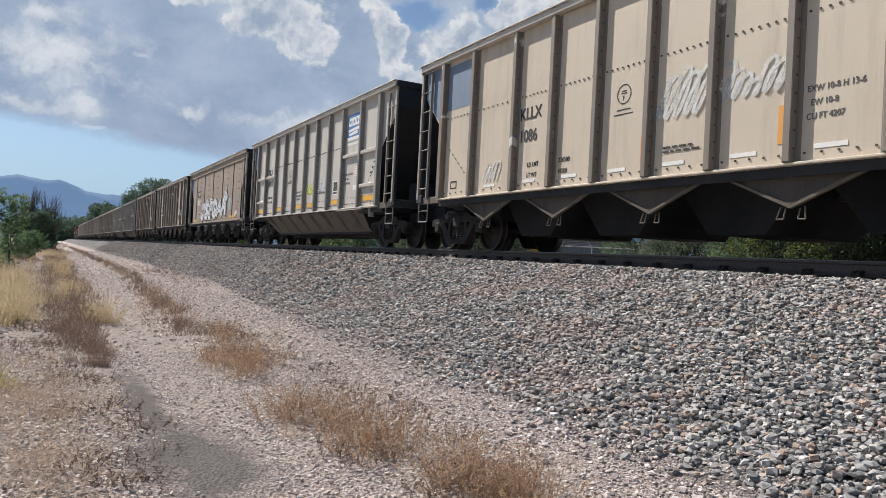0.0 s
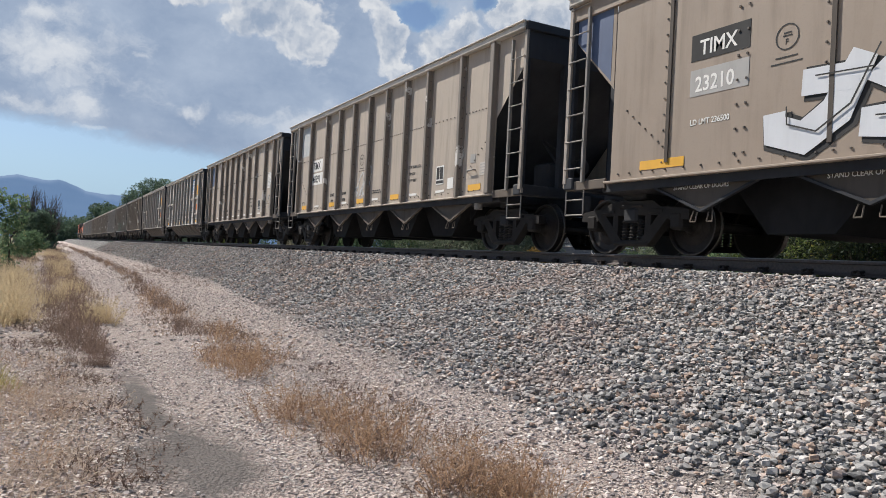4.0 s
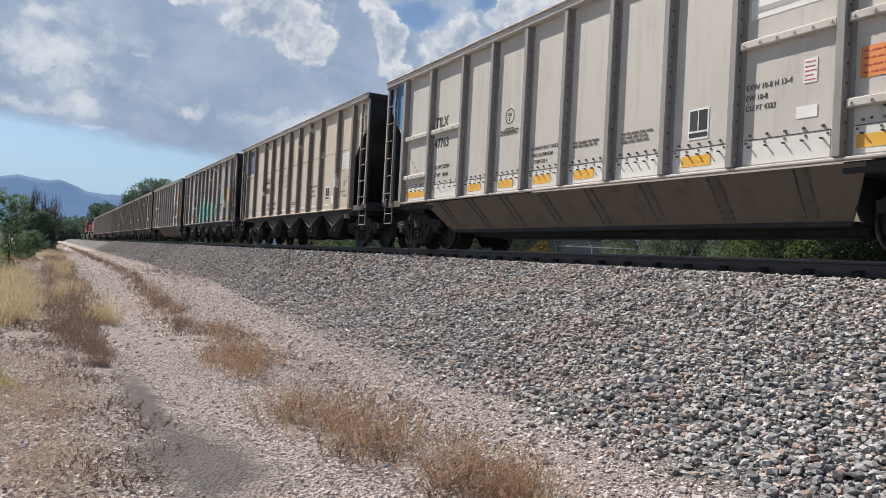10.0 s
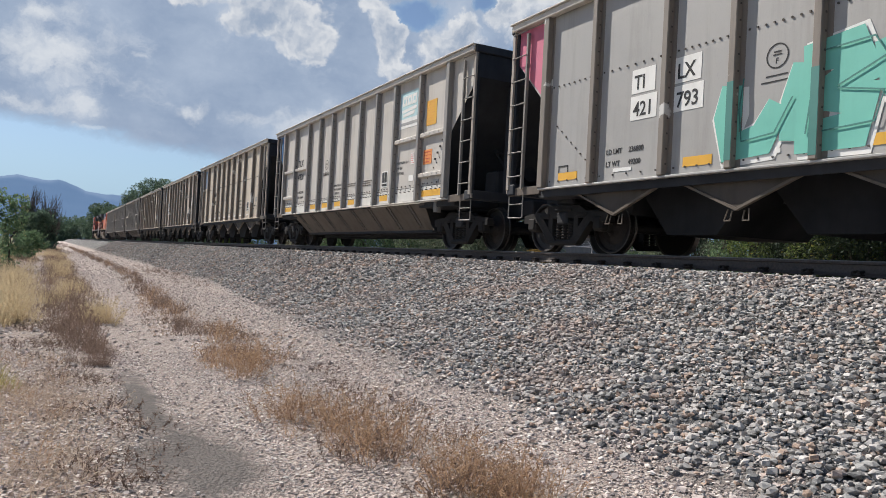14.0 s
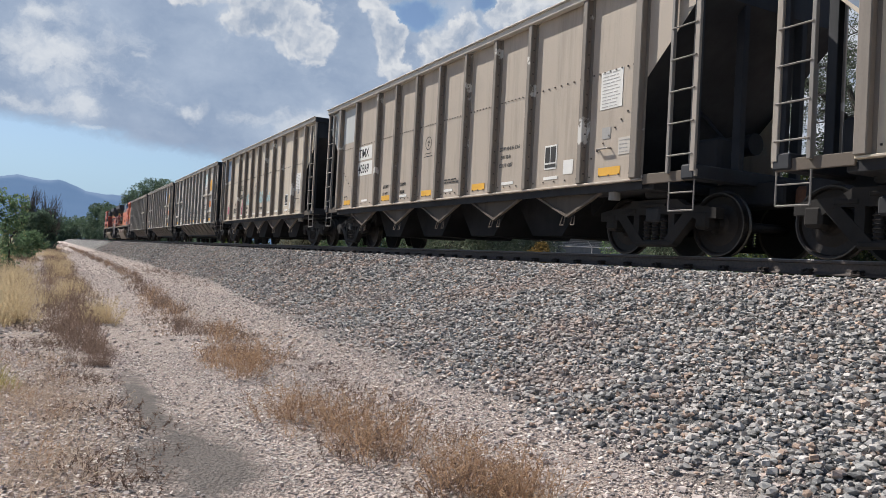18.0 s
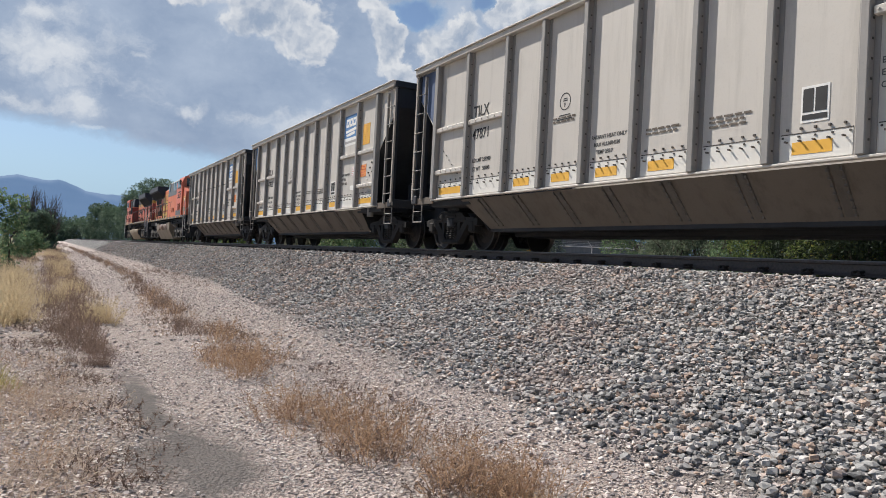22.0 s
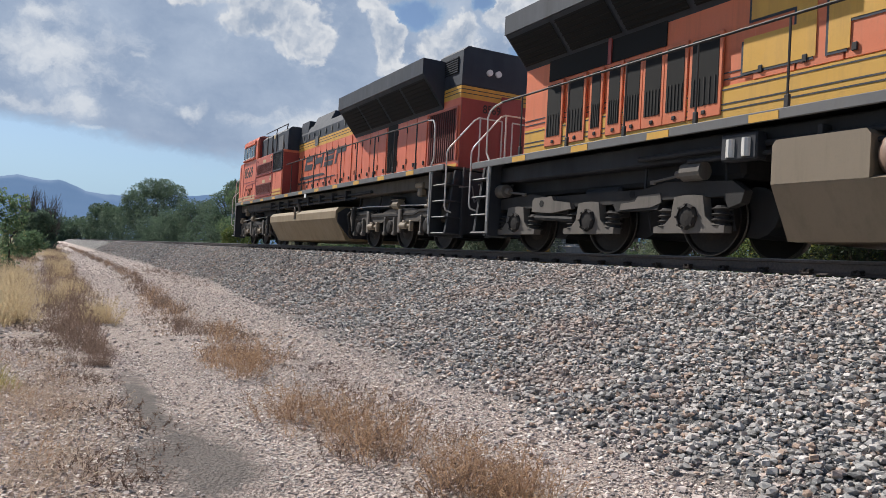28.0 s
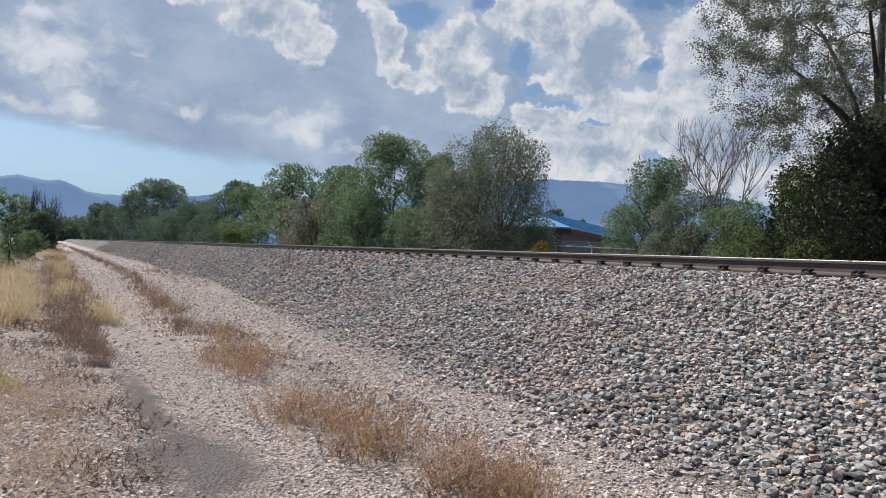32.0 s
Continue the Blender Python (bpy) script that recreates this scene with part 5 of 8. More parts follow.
            part("placard", Shape().box((x1 + sx * 0.032, 5.02, z1 + 0.13), (0.008, 0.42, 0.13)), M_PLACARD, p, "tan warning placard")
            part("placard", Shape().box((x1 + sx * 0.032, 3.98, z1 + 0.20), (0.008, 0.22, 0.16)), M_PLACARD, p, "tan warning placard")
        g = louvre("intake", lo, x1, 3.62, 2.46, 2.88, 3.54, 15, True, M_RAILING)
        part("intake_frame", Shape().box((x1 + sx * 0.02, 3.04, 3.56), (0.06, 1.24, 0.05)).box((x1 + sx * 0.02, 3.04, 2.85), (0.06, 1.24, 0.05)).box((x1 + sx * 0.02, 3.65, 3.2), (0.06, 0.05, 0.72)).box((x1 + sx * 0.02, 2.42, 3.2), (0.06, 0.05, 0.72)), M_LOCO_DARK, g)
        part("cabinet_door", Shape().box((x1 + sx * 0.012, 3.04, 2.42), (0.024, 1.25, 0.76), 0.006), M_LOCO, lo)
        part("door_seam", Shape().box((x1 + sx * 0.02, 3.26, 2.42), (0.014, 0.02, 0.76)), M_LOCO_RED, lo)
        part("cabinet_seam", Shape().box((x1 + sx * 0.006, 3.72, 2.76), (0.05, 0.05, 1.66)), M_LOCO_RED, lo)
        for z in (D + 0.08, D + 0.21):
            part("lower_stripe", Shape().box((x1 + sx * 0.026, 3.04, z), (0.01, 1.26, 0.085)), M_LOCO_YELLOW, lo, "faded yellow stripe")
        part("upper_cabinet", Shape().prism([(sx * 0.2, 3.6), (sx * 1.36, 3.6), (sx * 1.36, 4.36), (sx * 1.22, 4.50), (sx * 0.2, 4.50)], 6.30, 2.4, "y"), M_LOCO_DARK, lo, "dark upper electrical cabinet")
        for y in (5.35, 4.6, 3.95):
            part("cabinet_batten", Shape().box((sx * 1.37, y, 4.0), (0.04, 0.05, 0.76)), M_RAILING, lo)
        part("cabinet_plate", Shape().box((sx * 1.37, 3.3, 3.95), (0.02, 0.6, 0.55), 0.01), M_SILL, lo)
        part("placard", Shape().box((sx * 1.385, 4.25, 4.30), (0.008, 0.22, 0.14)), M_PLACARD, lo, "tan warning placard")
        part("roof_handrail", Shape().pipe([(sx * 1.25, 6.1, 4.66), (sx * 1.25, 2.9, 4.66)], 0.02, 6).pipe([(sx * 1.25, 2.9, 4.66), (sx * 1.40, 2.9, 3.6)], 0.02, 6).pipe([(sx * 1.25, 4.4, 4.66), (sx * 1.40, 4.4, 3.6)], 0.02, 6), M_RAILING, lo)
    # cab and nose
    cab = part("cab", Shape().prism([(-1.53, D), (1.53, D), (1.53, 4.40), (1.45, 4.56), (1.30, 4.60), (-1.30, 4.60), (-1.45, 4.56), (-1.53, 4.40)], 6.34, 8.70, "y"), M_LOCO, lo, "orange driver's cab")
    part("cab_roof", Shape().prism([(-1.2, 4.59), (1.2, 4.59), (1.0, 4.64), (-1.0, 4.64)], 6.34, 8.6, "y"), M_LOCO_DARK, cab)
    part("cab_back", Shape().box((0, 6.335, 4.08), (2.9, 0.02, 0.92)), M_LOCO_RED, cab, "back wall of the cab in shade-darkened red")
    part("nose", Shape().prism([(8.70, D), (9.84, D), (9.86, 2.6), (9.80, 3.48), (9.70, 3.62), (8.70, 3.70)], -1.45, 1.45, "x"), M_LOCO, lo, "orange short nose")
    part("windscreen", Shape().box((0, 8.71, 4.08), (2.3, 0.02, 0.55)), M_GLASS, cab)
    for sx in (-1, 1):
        x = sx * 1.53
        w = part("side_window", Shape().box((x + sx * 0.012, 7.67, 3.98), (0.03, 1.92, 0.54), 0.01), M_SILL, cab, "cab side window")
        for y, wd in ((8.36, 0.44), (7.86, 0.42), (7.42, 0.36), (6.98, 0.36)):
            part("pane", Shape().box((x + sx * 0.024, y, 3.98), (0.02, wd, 0.44)), M_GLASS, w)
            part("pane_frame", Shape().box((x + sx * 0.036, y + wd / 2 + 0.02, 3.98), (0.02, 0.035, 0.48)).box((x + sx * 0.036, y, 3.74), (0.02, wd, 0.03)), M_RAILING_PALE, w, "bright window frame")
        part("sun_visor", Shape().prism([(x, 4.30), (x + sx * 0.05, 4.29), (x + sx * 0.035, 4.46), (x, 4.48)], 6.70, 8.66, "y"), M_LOCO, cab, "orange rain visor over the windows")
        part("window_ledge", Shape().box((x + sx * 0.04, 7.66, 3.66), (0.10, 2.0, 0.05), 0.012), M_LOCO_PINK, cab)
        part("cab_seam", Shape().box((x + sx * 0.006, 7.5, 2.68), (0.02, 2.3, 0.025)).box((x + sx * 0.006, 8.66, 2.75), (0.02, 0.03, 1.7)).box((x + sx * 0.006, 6.40, 2.75), (0.02, 0.05, 1.7)).box((x + sx * 0.006, 6.95, 2.28), (0.02, 0.02, 0.62)), M_LOCO_RED, cab)
        part("door_outline", Shape().prism([(8.52, 1.96), (8.10, 2.56), (6.46, 2.60), (6.46, 2.57), (8.08, 2.53), (8.48, 1.96)], x + sx * 0.001, x + sx * 0.016, "x"), M_LOCO_RED, cab)
        for y, z in ((8.0, 2.36), (7.06, 2.36)):
            part("latch", Shape().box((x + sx * 0.01, y, z), (0.03, 0.07, 0.08), 0.008), M_MAROON, cab)
        for z in (D + 0.07, D + 0.18):
            part("stripe", Shape().box((x + sx * 0.008, 7.5, z), (0.012, 2.28, 0.06)), M_PLACARD, cab, "dusty yellow stripe")
            part("stripe", Shape().box((sx * 1.462, 9.26, z), (0.012, 1.14, 0.06)), M_PLACARD, lo, "dusty yellow stripe")
        part("nose_seam", Shape().box((sx * 1.456, 9.55, 2.75), (0.016, 0.02, 1.5)), M_LOCO_RED, lo)
        part("nose_rail", Shape().pipe([(sx * 1.2, 8.8, 3.72), (sx * 1.2, 8.8, 3.84), (sx * 1.2, 9.4, 3.82), (sx * 1.2, 9.4, 3.70)], 0.014, 5), M_RAILING, lo)
        louvre("nose_vent", lo, x + sx * 0.006, 7.77, 7.27, 2.10, 2.42, 6, False, M_LOCO)
    lettering("number", "8569", 0.46, M_INK, lo, -1.536, 8.44, 2.90, "black road number", 1.17)
    # fuel tank
    part("fuel_tank", Shape().prism([(-1.30, 1.20), (-1.44, 1.16), (-1.51, 1.06), (-1.51, 0.84), (-1.14, 0.18), (-1.04, 0.15), (1.04, 0.15), (1.14, 0.18), (1.51, 0.84), (1.51, 1.06), (1.44, 1.16), (1.30, 1.20)], -3.7, 3.78, "y"), M_TANK, lo, "tan faceted fuel tank")
    part("tank_end", Shape().prism([(-1.20, 1.16), (-1.45, 1.0), (-1.45, 0.72), (-1.02, 0.24), (1.02, 0.24), (1.45, 0.72), (1.45, 1.0), (1.20, 1.16)], -3.76, -3.70, "y"), M_BLACK, lo)
    for sx in (-1, 1):
        part("filler", Shape().rod((sx * 1.42, 0.2, 1.12), (sx * 1.50, 0.2, 1.42), 0.05, 8).box((sx * 1.525, 0.5, 1.12), (0.03, 0.16, 0.42), 0.01), M_PALEDUST, lo)
        part("sight_glass", Shape().box((sx * 1.545, 0.5, 1.10), (0.012, 0.06, 0.30)), M_RUST, lo, "rusty fuel gauge slot")
        part("fuel_sign", Shape().box((sx * 1.57, -0.75, 1.66), (0.01, 0.22, 0.13)), M_WHITE, lo, "small white sign")
    return lo


def loco_b():
    """The weathered one; built with its cab at +y and turned round."""
    D = 1.77
    lo = loco_frame("weathered orange locomotive with yellow stripes and twin air reservoirs", D, "block")
    hw = 0.97
    hood_shell(lo, -9.6, 4.2, hw, D, (2.34, 2.36), 4.2, M_LOCO_FADED, M_LOCO_FADED, 0.15)
    part("roof", Shape().prism([(-hw - 0.01, 3.72), (hw + 0.01, 3.72), (hw - 0.05, 4.15), (hw - 0.35, 4.42), (-hw + 0.35, 4.42), (-hw + 0.05, 4.15)], -9.6, 4.2, "y"), M_LOCO_DARK, lo)
    radiator(lo, -9.62, -3.9, hw, 4.15, 4.52, 3.55, M_LOCO_DARK)
    part("end_panel", Shape().box((0, -9.62, 2.75), (2 * hw - 0.02, 0.03, 1.9)), M_LOCO_FADED, lo)
    for sx in (-1, 1):
        x = sx * hw
        part("stripe", Shape().box((x + sx * 0.028, -2.7, 2.06), (0.012, 13.7, 0.56)), M_LOCO_YELLOW, lo, "yellow waist stripe")
        for z in (2.02, 2.10, 2.30):
            part("pinstripe", Shape().box((x + sx * 0.034, -2.7, z), (0.012, 13.7, 0.02)), M_LOCO_DARK, lo)
        doors(lo, sx, x, 4.0, -4.3, 2.36, 3.70, 13, M_LOCO_FADED, False)
        for y, w in ((-8.62, 0.40), (-7.98, 0.40), (-7.44, 0.22), (-6.98, 0.26), (-6.54, 0.30), (-6.10, 0.34), (-5.64, 0.34), (-5.08, 0.48)):
            f = part("radiator_door", Shape().box((x + sx * 0.030, y, 2.56), (0.05, w + 0.12, 1.20), 0.01), M_LOCO_FADED, lo, "sooty framed radiator door")
            part("door_opening", Shape().box((x + sx * 0.056, y, 2.62), (0.010, w, 0.96)), M_DARKHOLE, f)
            for i in range(5):
                part("slat", Shape().box((x + sx * 0.064, y + w * (i - 2) / 5, 2.34), (0.012, 0.018, 0.40)), M_DUSTY, f)
            part("latch", Shape().box((x + sx * 0.062, y, 2.04), (0.02, 0.07, 0.06), 0.008), M_RAILING, f)
        for y, w in ((-8.02, 1.66), (-6.50, 1.22)):
            part("air_intake", Shape().box((x + sx * 0.012, y, 3.40), (0.02, w, 0.42)), M_DARKHOLE, lo, "dark air intake")
        part("intake_divider", Shape().box((x + sx * 0.03, -7.15, 3.40), (0.04, 0.08, 0.46)), M_LOCO_RED, lo)
        railing(lo, sx * 1.50, 4.3, -9.66, D, 2.87, 10, M_RAILING)
        for i, k in enumerate("abcd"):
            heavy_letter(lo, M_LOCO_YELLOW, "tall yellow emblem bar", k, -4.45 + 1.22 * i + 1.06, 2.48, 1.06, 1.14, x + sx * 0.032, 0.0) if sx > 0 else heavy_letter(lo, M_LOCO_YELLOW, "tall yellow emblem bar", k, 0.75 - 1.32 * i, 2.50, 1.05, 0.98, x - 0.038, 0.0)
        part("upper_stripe", Shape().box((x + sx * 0.02, -0.2, 3.74), (0.02, 8.0, 0.09)), M_LOCO_YELLOW, lo)
        part("worn_paint", Shape().box((x + sx * 0.043, -0.8, 3.12), (0.004, 3.0, 1.30)), M_WORN, lo, "grey primer showing through worn paint")
        # grey-topped cabinets behind the cab
        part("cabinet", Shape().box((sx * 1.22, 5.3, (D + 3.3) / 2), (0.60, 2.3, 3.3 - D), 0.02), M_LOCO_FADED, lo, "orange equipment cabinet")
        part("upper_cabinet", Shape().prism([(sx * 0.3, 3.3), (sx * 1.50, 3.3), (sx * 1.44, 4.25), (sx * 1.2, 4.44), (sx * 0.3, 4.44)], 6.4, 2.1, "y"), M_SILL, lo, "grey upper cabinet")
        part("cabinet_lower", Shape().box((sx * 1.22, 3.15, (D + 3.3) / 2), (0.58, 2.0, 3.3 - D), 0.02), M_LOCO_FADED, lo, "orange equipment cabinet")
        for y, wd in ((5.75, 0.62), (4.95, 0.62), (2.65, 0.6)):
            part("window", Shape().box((sx * 1.475, y, 3.92), (0.04, wd, 0.56), 0.01), M_GLASS, lo, "dark cabinet window")
        for y in (5.2, 4.6):
            louvre("vent", lo, sx * 1.525, y + 0.16, y - 0.16, 2.1, 2.4, 5, False, M_LOCO_FADED)
    cab = part("cab", Shape().prism([(-1.53, D), (1.53, D), (1.53, 4.0), (1.36, 4.40), (1.0, 4.58), (-1.0, 4.58), (-1.36, 4.40), (-1.53, 4.0)], 6.4, 8.78, "y"), M_LOCO, lo, "orange driver's cab")
    part("nose", Shape().prism([(8.78, D), (9.92, D), (9.95, 3.24), (9.88, 3.36), (8.78, 3.74)], -1.42, 1.42, "x"), M_LOCO, lo, "orange short nose")
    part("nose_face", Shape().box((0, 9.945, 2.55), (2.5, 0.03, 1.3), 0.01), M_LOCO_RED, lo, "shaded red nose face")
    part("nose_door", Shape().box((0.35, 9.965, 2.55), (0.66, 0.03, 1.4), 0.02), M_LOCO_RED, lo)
    part("windscreen", Shape().box((0, 8.79, 4.02), (2.5, 0.03, 0.54), 0.01), M_GLASS, cab)
    part("wiper", Shape().rod((-0.9, 8.83, 3.80), (-0.1, 8.83, 3.77), 0.014, 5).rod((0.2, 8.83, 3.77), (1.0, 8.83, 3.80), 0.014, 5), M_RAILING_PALE, cab)
    part("roof_rail", Shape().pipe([(-0.5, 8.6, 4.58), (-0.5, 8.6, 4.70), (0.3, 8.6, 4.70), (0.3, 8.6, 4.58)], 0.015, 5), M_RAILING, cab)
    part("number_board", Shape().box((0, 8.80, 4.44), (1.5, 0.06, 0.22)), M_INK, cab)
    lettering("number", "5627", 0.13, M_SILL, cab, 0.30, 8.835, 4.38, turn=180)
    for sx in (-1, 1):
        x = sx * 1.53
        w = part("side_window", Shape().box((x + sx * 0.012, 7.62, 3.92), (0.03, 1.5, 0.56), 0.01), M_SILL, cab, "cab side window")
        for i in range(2):
            part("pane", Shape().box((x + sx * 0.024, 8.0 - 0.74 * i, 3.92), (0.02, 0.64, 0.44)), M_GLASS, w)
        for y in (7.9, 7.35):
            louvre("vent", lo, x, y + 0.24, y - 0.24, 2.12, 2.62, 8, False, M_LOCO)
        part("stripe", Shape().box((x + sx * 0.008, 7.5, D + 0.22), (0.012, 2.1, 0.34)), M_SILL, cab)
        part("stripe", Shape().box((sx * 1.426, 9.38, 2.86), (0.012, 0.78, 0.32)), M_LOCO_YELLOW, lo, "yellow striped nose panel")
        for z in (2.80, 2.92):
            part("pinstripe", Shape().box((sx * 1.434, 9.38, z), (0.010, 0.72, 0.025)), M_LOCO_RED, lo)
        part("primer_patch", Shape().box((sx * 1.426, 9.30, 2.18), (0.010, 1.0, 0.28)), M_TANK, lo, "worn primer on the nose")
        part("mirror", Shape().box((sx * 1.62, 8.5, 4.0), (0.10, 0.04, 0.34), 0.01), M_RAILING, lo)
    lettering("number", "5627", 0.48, M_INK, lo, 1.536, 7.0, 2.97, "black road number", 1.05, 90)
    # tank and reservoirs
    part("fuel_tank", Shape().prism([(-1.40, 0.90), (-1.50, 0.86), (-1.14, 0.20), (1.14, 0.20), (1.50, 0.86), (1.40, 0.90)], -3.55, 3.49, "y"), M_TANK_DULL, lo, "dull dusty fuel tank")
    for sx in (-1, 1):
        for y, w in ((-2.95, 1.20), (3.02, 0.94)):
            part("tank_shoulder", Shape().prism([(y - w / 2, 0.865), (y - w / 2, 1.34), (y - w / 2 + 0.05, 1.40), (y + w / 2 - 0.05, 1.40), (y + w / 2, 1.34), (y + w / 2, 0.865)], sx * 1.0, sx * 1.504, "x"), M_TANK_DULL, lo, "tall tan end of the tank")
        part("tank_back", Shape().box((sx * 0.80, 0, 1.10), (0.3, 5.2, 0.62)), M_UNDER, lo)
        for y0, y1 in ((-2.35, -0.25), (0.2, 2.25)):
            part("air_reservoir", Shape().lathe([(0.08, y0), (0.20, y0 + 0.05), (0.27, y0 + 0.15), (0.27, y1 - 0.15), (0.20, y1 - 0.05), (0.08, y1)], 24, "y", (sx * 1.25, 0, 1.12)), M_COPPER, lo, "brown air reservoir", smooth=True)
            for k in (0.25, 0.8):
                yy = y0 + (y1 - y0) * k
                part("strap", Shape().lathe([(0.274, yy - 0.012), (0.280, yy), (0.274, yy + 0.012)], 24, "y", (sx * 1.25, 0, 1.12)), M_TRUCK, lo)
        part("filter_box", Shape().box((sx * 1.40, -4.05, 1.38), (0.2, 0.55, 0.34), 0.02), M_BLACK, lo, "black filter housing")
        for dy in (-0.12, 0.12):
            part("filter_can", Shape().rod((sx * 1.48, -4.05 + dy, 1.25), (sx * 1.48, -4.05 + dy, 1.48), 0.07, 10), M_RAILING_PALE, lo)
    return lo


LOCO_A, LOCO_B = loco_a(), loco_b()
LOCO_A.matrix_basis = Matrix.Translation((TRACK_X, 292.35, RAIL_Z))
LOCO_B.matrix_basis = Matrix.Translation((TRACK_X, 269.9, RAIL_Z)) @ pose(0, 0, 0, 0, 0, 180)
LOCOS += [LOCO_A, LOCO_B]


# ---- distance: clouds, mountains ----
def direction(az, el):
    a, e = radians(az), radians(el)
    return Vector((math.sin(a) * math.cos(e), math.cos(a) * math.cos(e), math.sin(e)))


def cloud_material():
    m = bpy.data.materials.new("cloud")
    m.use_nodes = True
    t = m.node_tree
    t.nodes.clear()
    n = Nodes(t)
    uv = n.node("UVMap").outputs[0]                    # degrees of azimuth and elevation
    sep = n.node("SeparateXYZ")
    n.put(sep.inputs[0], uv)
    az, el = sep.outputs[0], sep.outputs[1]
    warp = n.vec("SCALE", n.vec("SUBTRACT", n.noise(uv, 0.34, 7, 0.6, True), (0.5, 0.5, 0.5)), 3.2)
    p = n.vec("ADD", uv, warp)

    def masses(at, rows, inner=0.1, outer=1.3):
        """Soft ellipses: azimuth, elevation, half width, half height, weight."""
        total = None
        for a, e, w, h, k in rows:
            d = n.vec("LENGTH", n.vec("DIVIDE", n.vec("SUBTRACT", at, (a, e, 0)), (w, h, 1)))
            v = n.span(d, outer, inner, 0.0, k, True)
            total = v if total is None else n.math("MAXIMUM", total, v)
        return total

    def billow(at):
        """Rounded puffs at three sizes."""
        total = None
        for scale, k in ((0.42, 0.5), (0.95, 0.3), (2.1, 0.2)):
            v = n.math("MULTIPLY", n.voronoi(at, scale), k)
            total = v if total is None else n.math("ADD", total, v)
        return n.math("SUBTRACT", 0.5, total)

    gap_rows = [(25.3, 18.6, 2.2, 1.5, 1.0), (30.4, 19.4, 1.0, 0.9, 0.9), (33.6, 15.2, 1.3, 1.6, 1.0), (44.5, 19.5, 3.2, 0.9, 1.0), (43.8, 15.3, 0.9, 0.8, 0.9), (36.9, 12.3, 2.4, 0.4, 0.8),
                (39.6, 10.9, 1.6, 0.35, 0.75), (44.2, 8.2, 0.7, 0.8, 0.8), (35.0, 13.2, 0.9, 0.5, 0.7), (54, 22, 6, 1.5, 0.8)]
    heap_rows = [(13.8, 17.6, 4.0, 1.9, 1.0), (16.4, 16.0, 2.4, 1.7, 1.0), (9.3, 18.4, 3.0, 1.1, 0.85), (17.6, 14.6, 1.0, 0.7, 0.8), (23.2, 16.8, 1.3, 2.8, 1.0), (24.0, 14.4, 1.3, 1.1, 0.9), (22.0, 18.8, 1.4, 0.8, 0.8),
                 (28.2, 15.4, 2.8, 2.3, 1.0), (28.9, 17.3, 1.5, 1.3, 1.0), (30.4, 13.0, 2.5, 1.6, 0.95), (26.0, 13.8, 1.8, 1.1, 0.9), (36.4, 18.0, 4.2, 2.6, 1.0), (32.3, 19.2, 1.5, 1.5, 0.9), (40.2, 16.4, 3.2, 3.2, 1.0), (36.2, 14.0, 2.4, 1.0, 0.9),
                 (46.6, 15.4, 2.6, 4.5, 1.0), (46.0, 11.0, 3.6, 3.2, 1.0), (38.6, 9.0, 5.4, 3.0, 1.0), (35.2, 11.6, 1.9, 0.9, 0.95), (42.0, 12.4, 4.0, 1.6, 0.95), (33.4, 7.6, 2.4, 1.4, 0.8), (52, 12, 7, 7, 1.0), (62, 16, 9, 9, 0.9), (53, 20, 7, 3, 0.9)]

    def thickness(at, fine):
        return n.math("ADD", n.math("ADD", masses(at, heap_rows, 0.25, 1.7), n.math("MULTIPLY", fine, 1.0)), n.math("MULTIPLY", billow(at), 0.65))

    nz = n.math("SUBTRACT", n.noise(p, 0.30, 10, 0.58), 0.5)
    to_sun = n.vec("ADD", p, (-0.40, 0.62, 0))
    nz_sun = n.math("SUBTRACT", n.noise(to_sun, 0.30, 10, 0.58), 0.5)
    soft = n.noise(n.vec("MULTIPLY", p, (0.75, 1.15, 1)), 0.26, 8, 0.62)
    hazy = n.noise(n.vec("MULTIPLY", uv, (0.8, 1.1, 1)), 0.16, 5, 0.55)
    gap = n.span(n.math("SUBTRACT", masses(p, gap_rows, 0.1, 1.5), n.math("MULTIPLY", nz, 1.1)), 0.22, 0.78, 0, 1, True)
    thick = n.math("SUBTRACT", thickness(p, nz), n.math("MULTIPLY", gap, 0.55))
    heap = n.span(thick, 0.26, 0.66, 0, 1, True)
    # the deck ends above a sloping lower edge
    edge = n.span(az, -4, 16, 8.0, 6.0)
    edge = n.math("SUBTRACT", edge, n.span(az, 20, 36, 0, 4.0))
    low = n.math("ADD", n.math("SUBTRACT", el, edge), n.math("MULTIPLY", n.math("SUBTRACT", soft, 0.5), 3.4))
    deck = n.math("MULTIPLY", n.span(low, -1.0, 1.0, 0, 1, True), n.math("SUBTRACT", 1.0, gap))
    fac = n.math("MULTIPLY", n.math("MAXIMUM", deck, heap), 0.985)
    # pale veils and streaks on the grey-blue deck
    veils = masses(p, [(-0.2, 12.6, 6.8, 3.8, 0.75), (-1.6, 14.9, 2.4, 0.9, 0.85), (-0.5, 9.4, 5.0, 0.9, 0.70), (2.2, 8.1, 1.6, 0.35, 0.9), (17.3, 9.4, 3.6, 1.5, 0.95), (13.0, 9.7, 2.4, 0.9, 0.7), (8.7, 9.8, 1.5, 0.8, 0.8),
                       (20.6, 8.2, 2.4, 0.8, 0.8), (5.0, 13.2, 1.0, 0.35, 0.6), (3, 20, 8, 2.5, 0.6)], 0.0, 1.35)
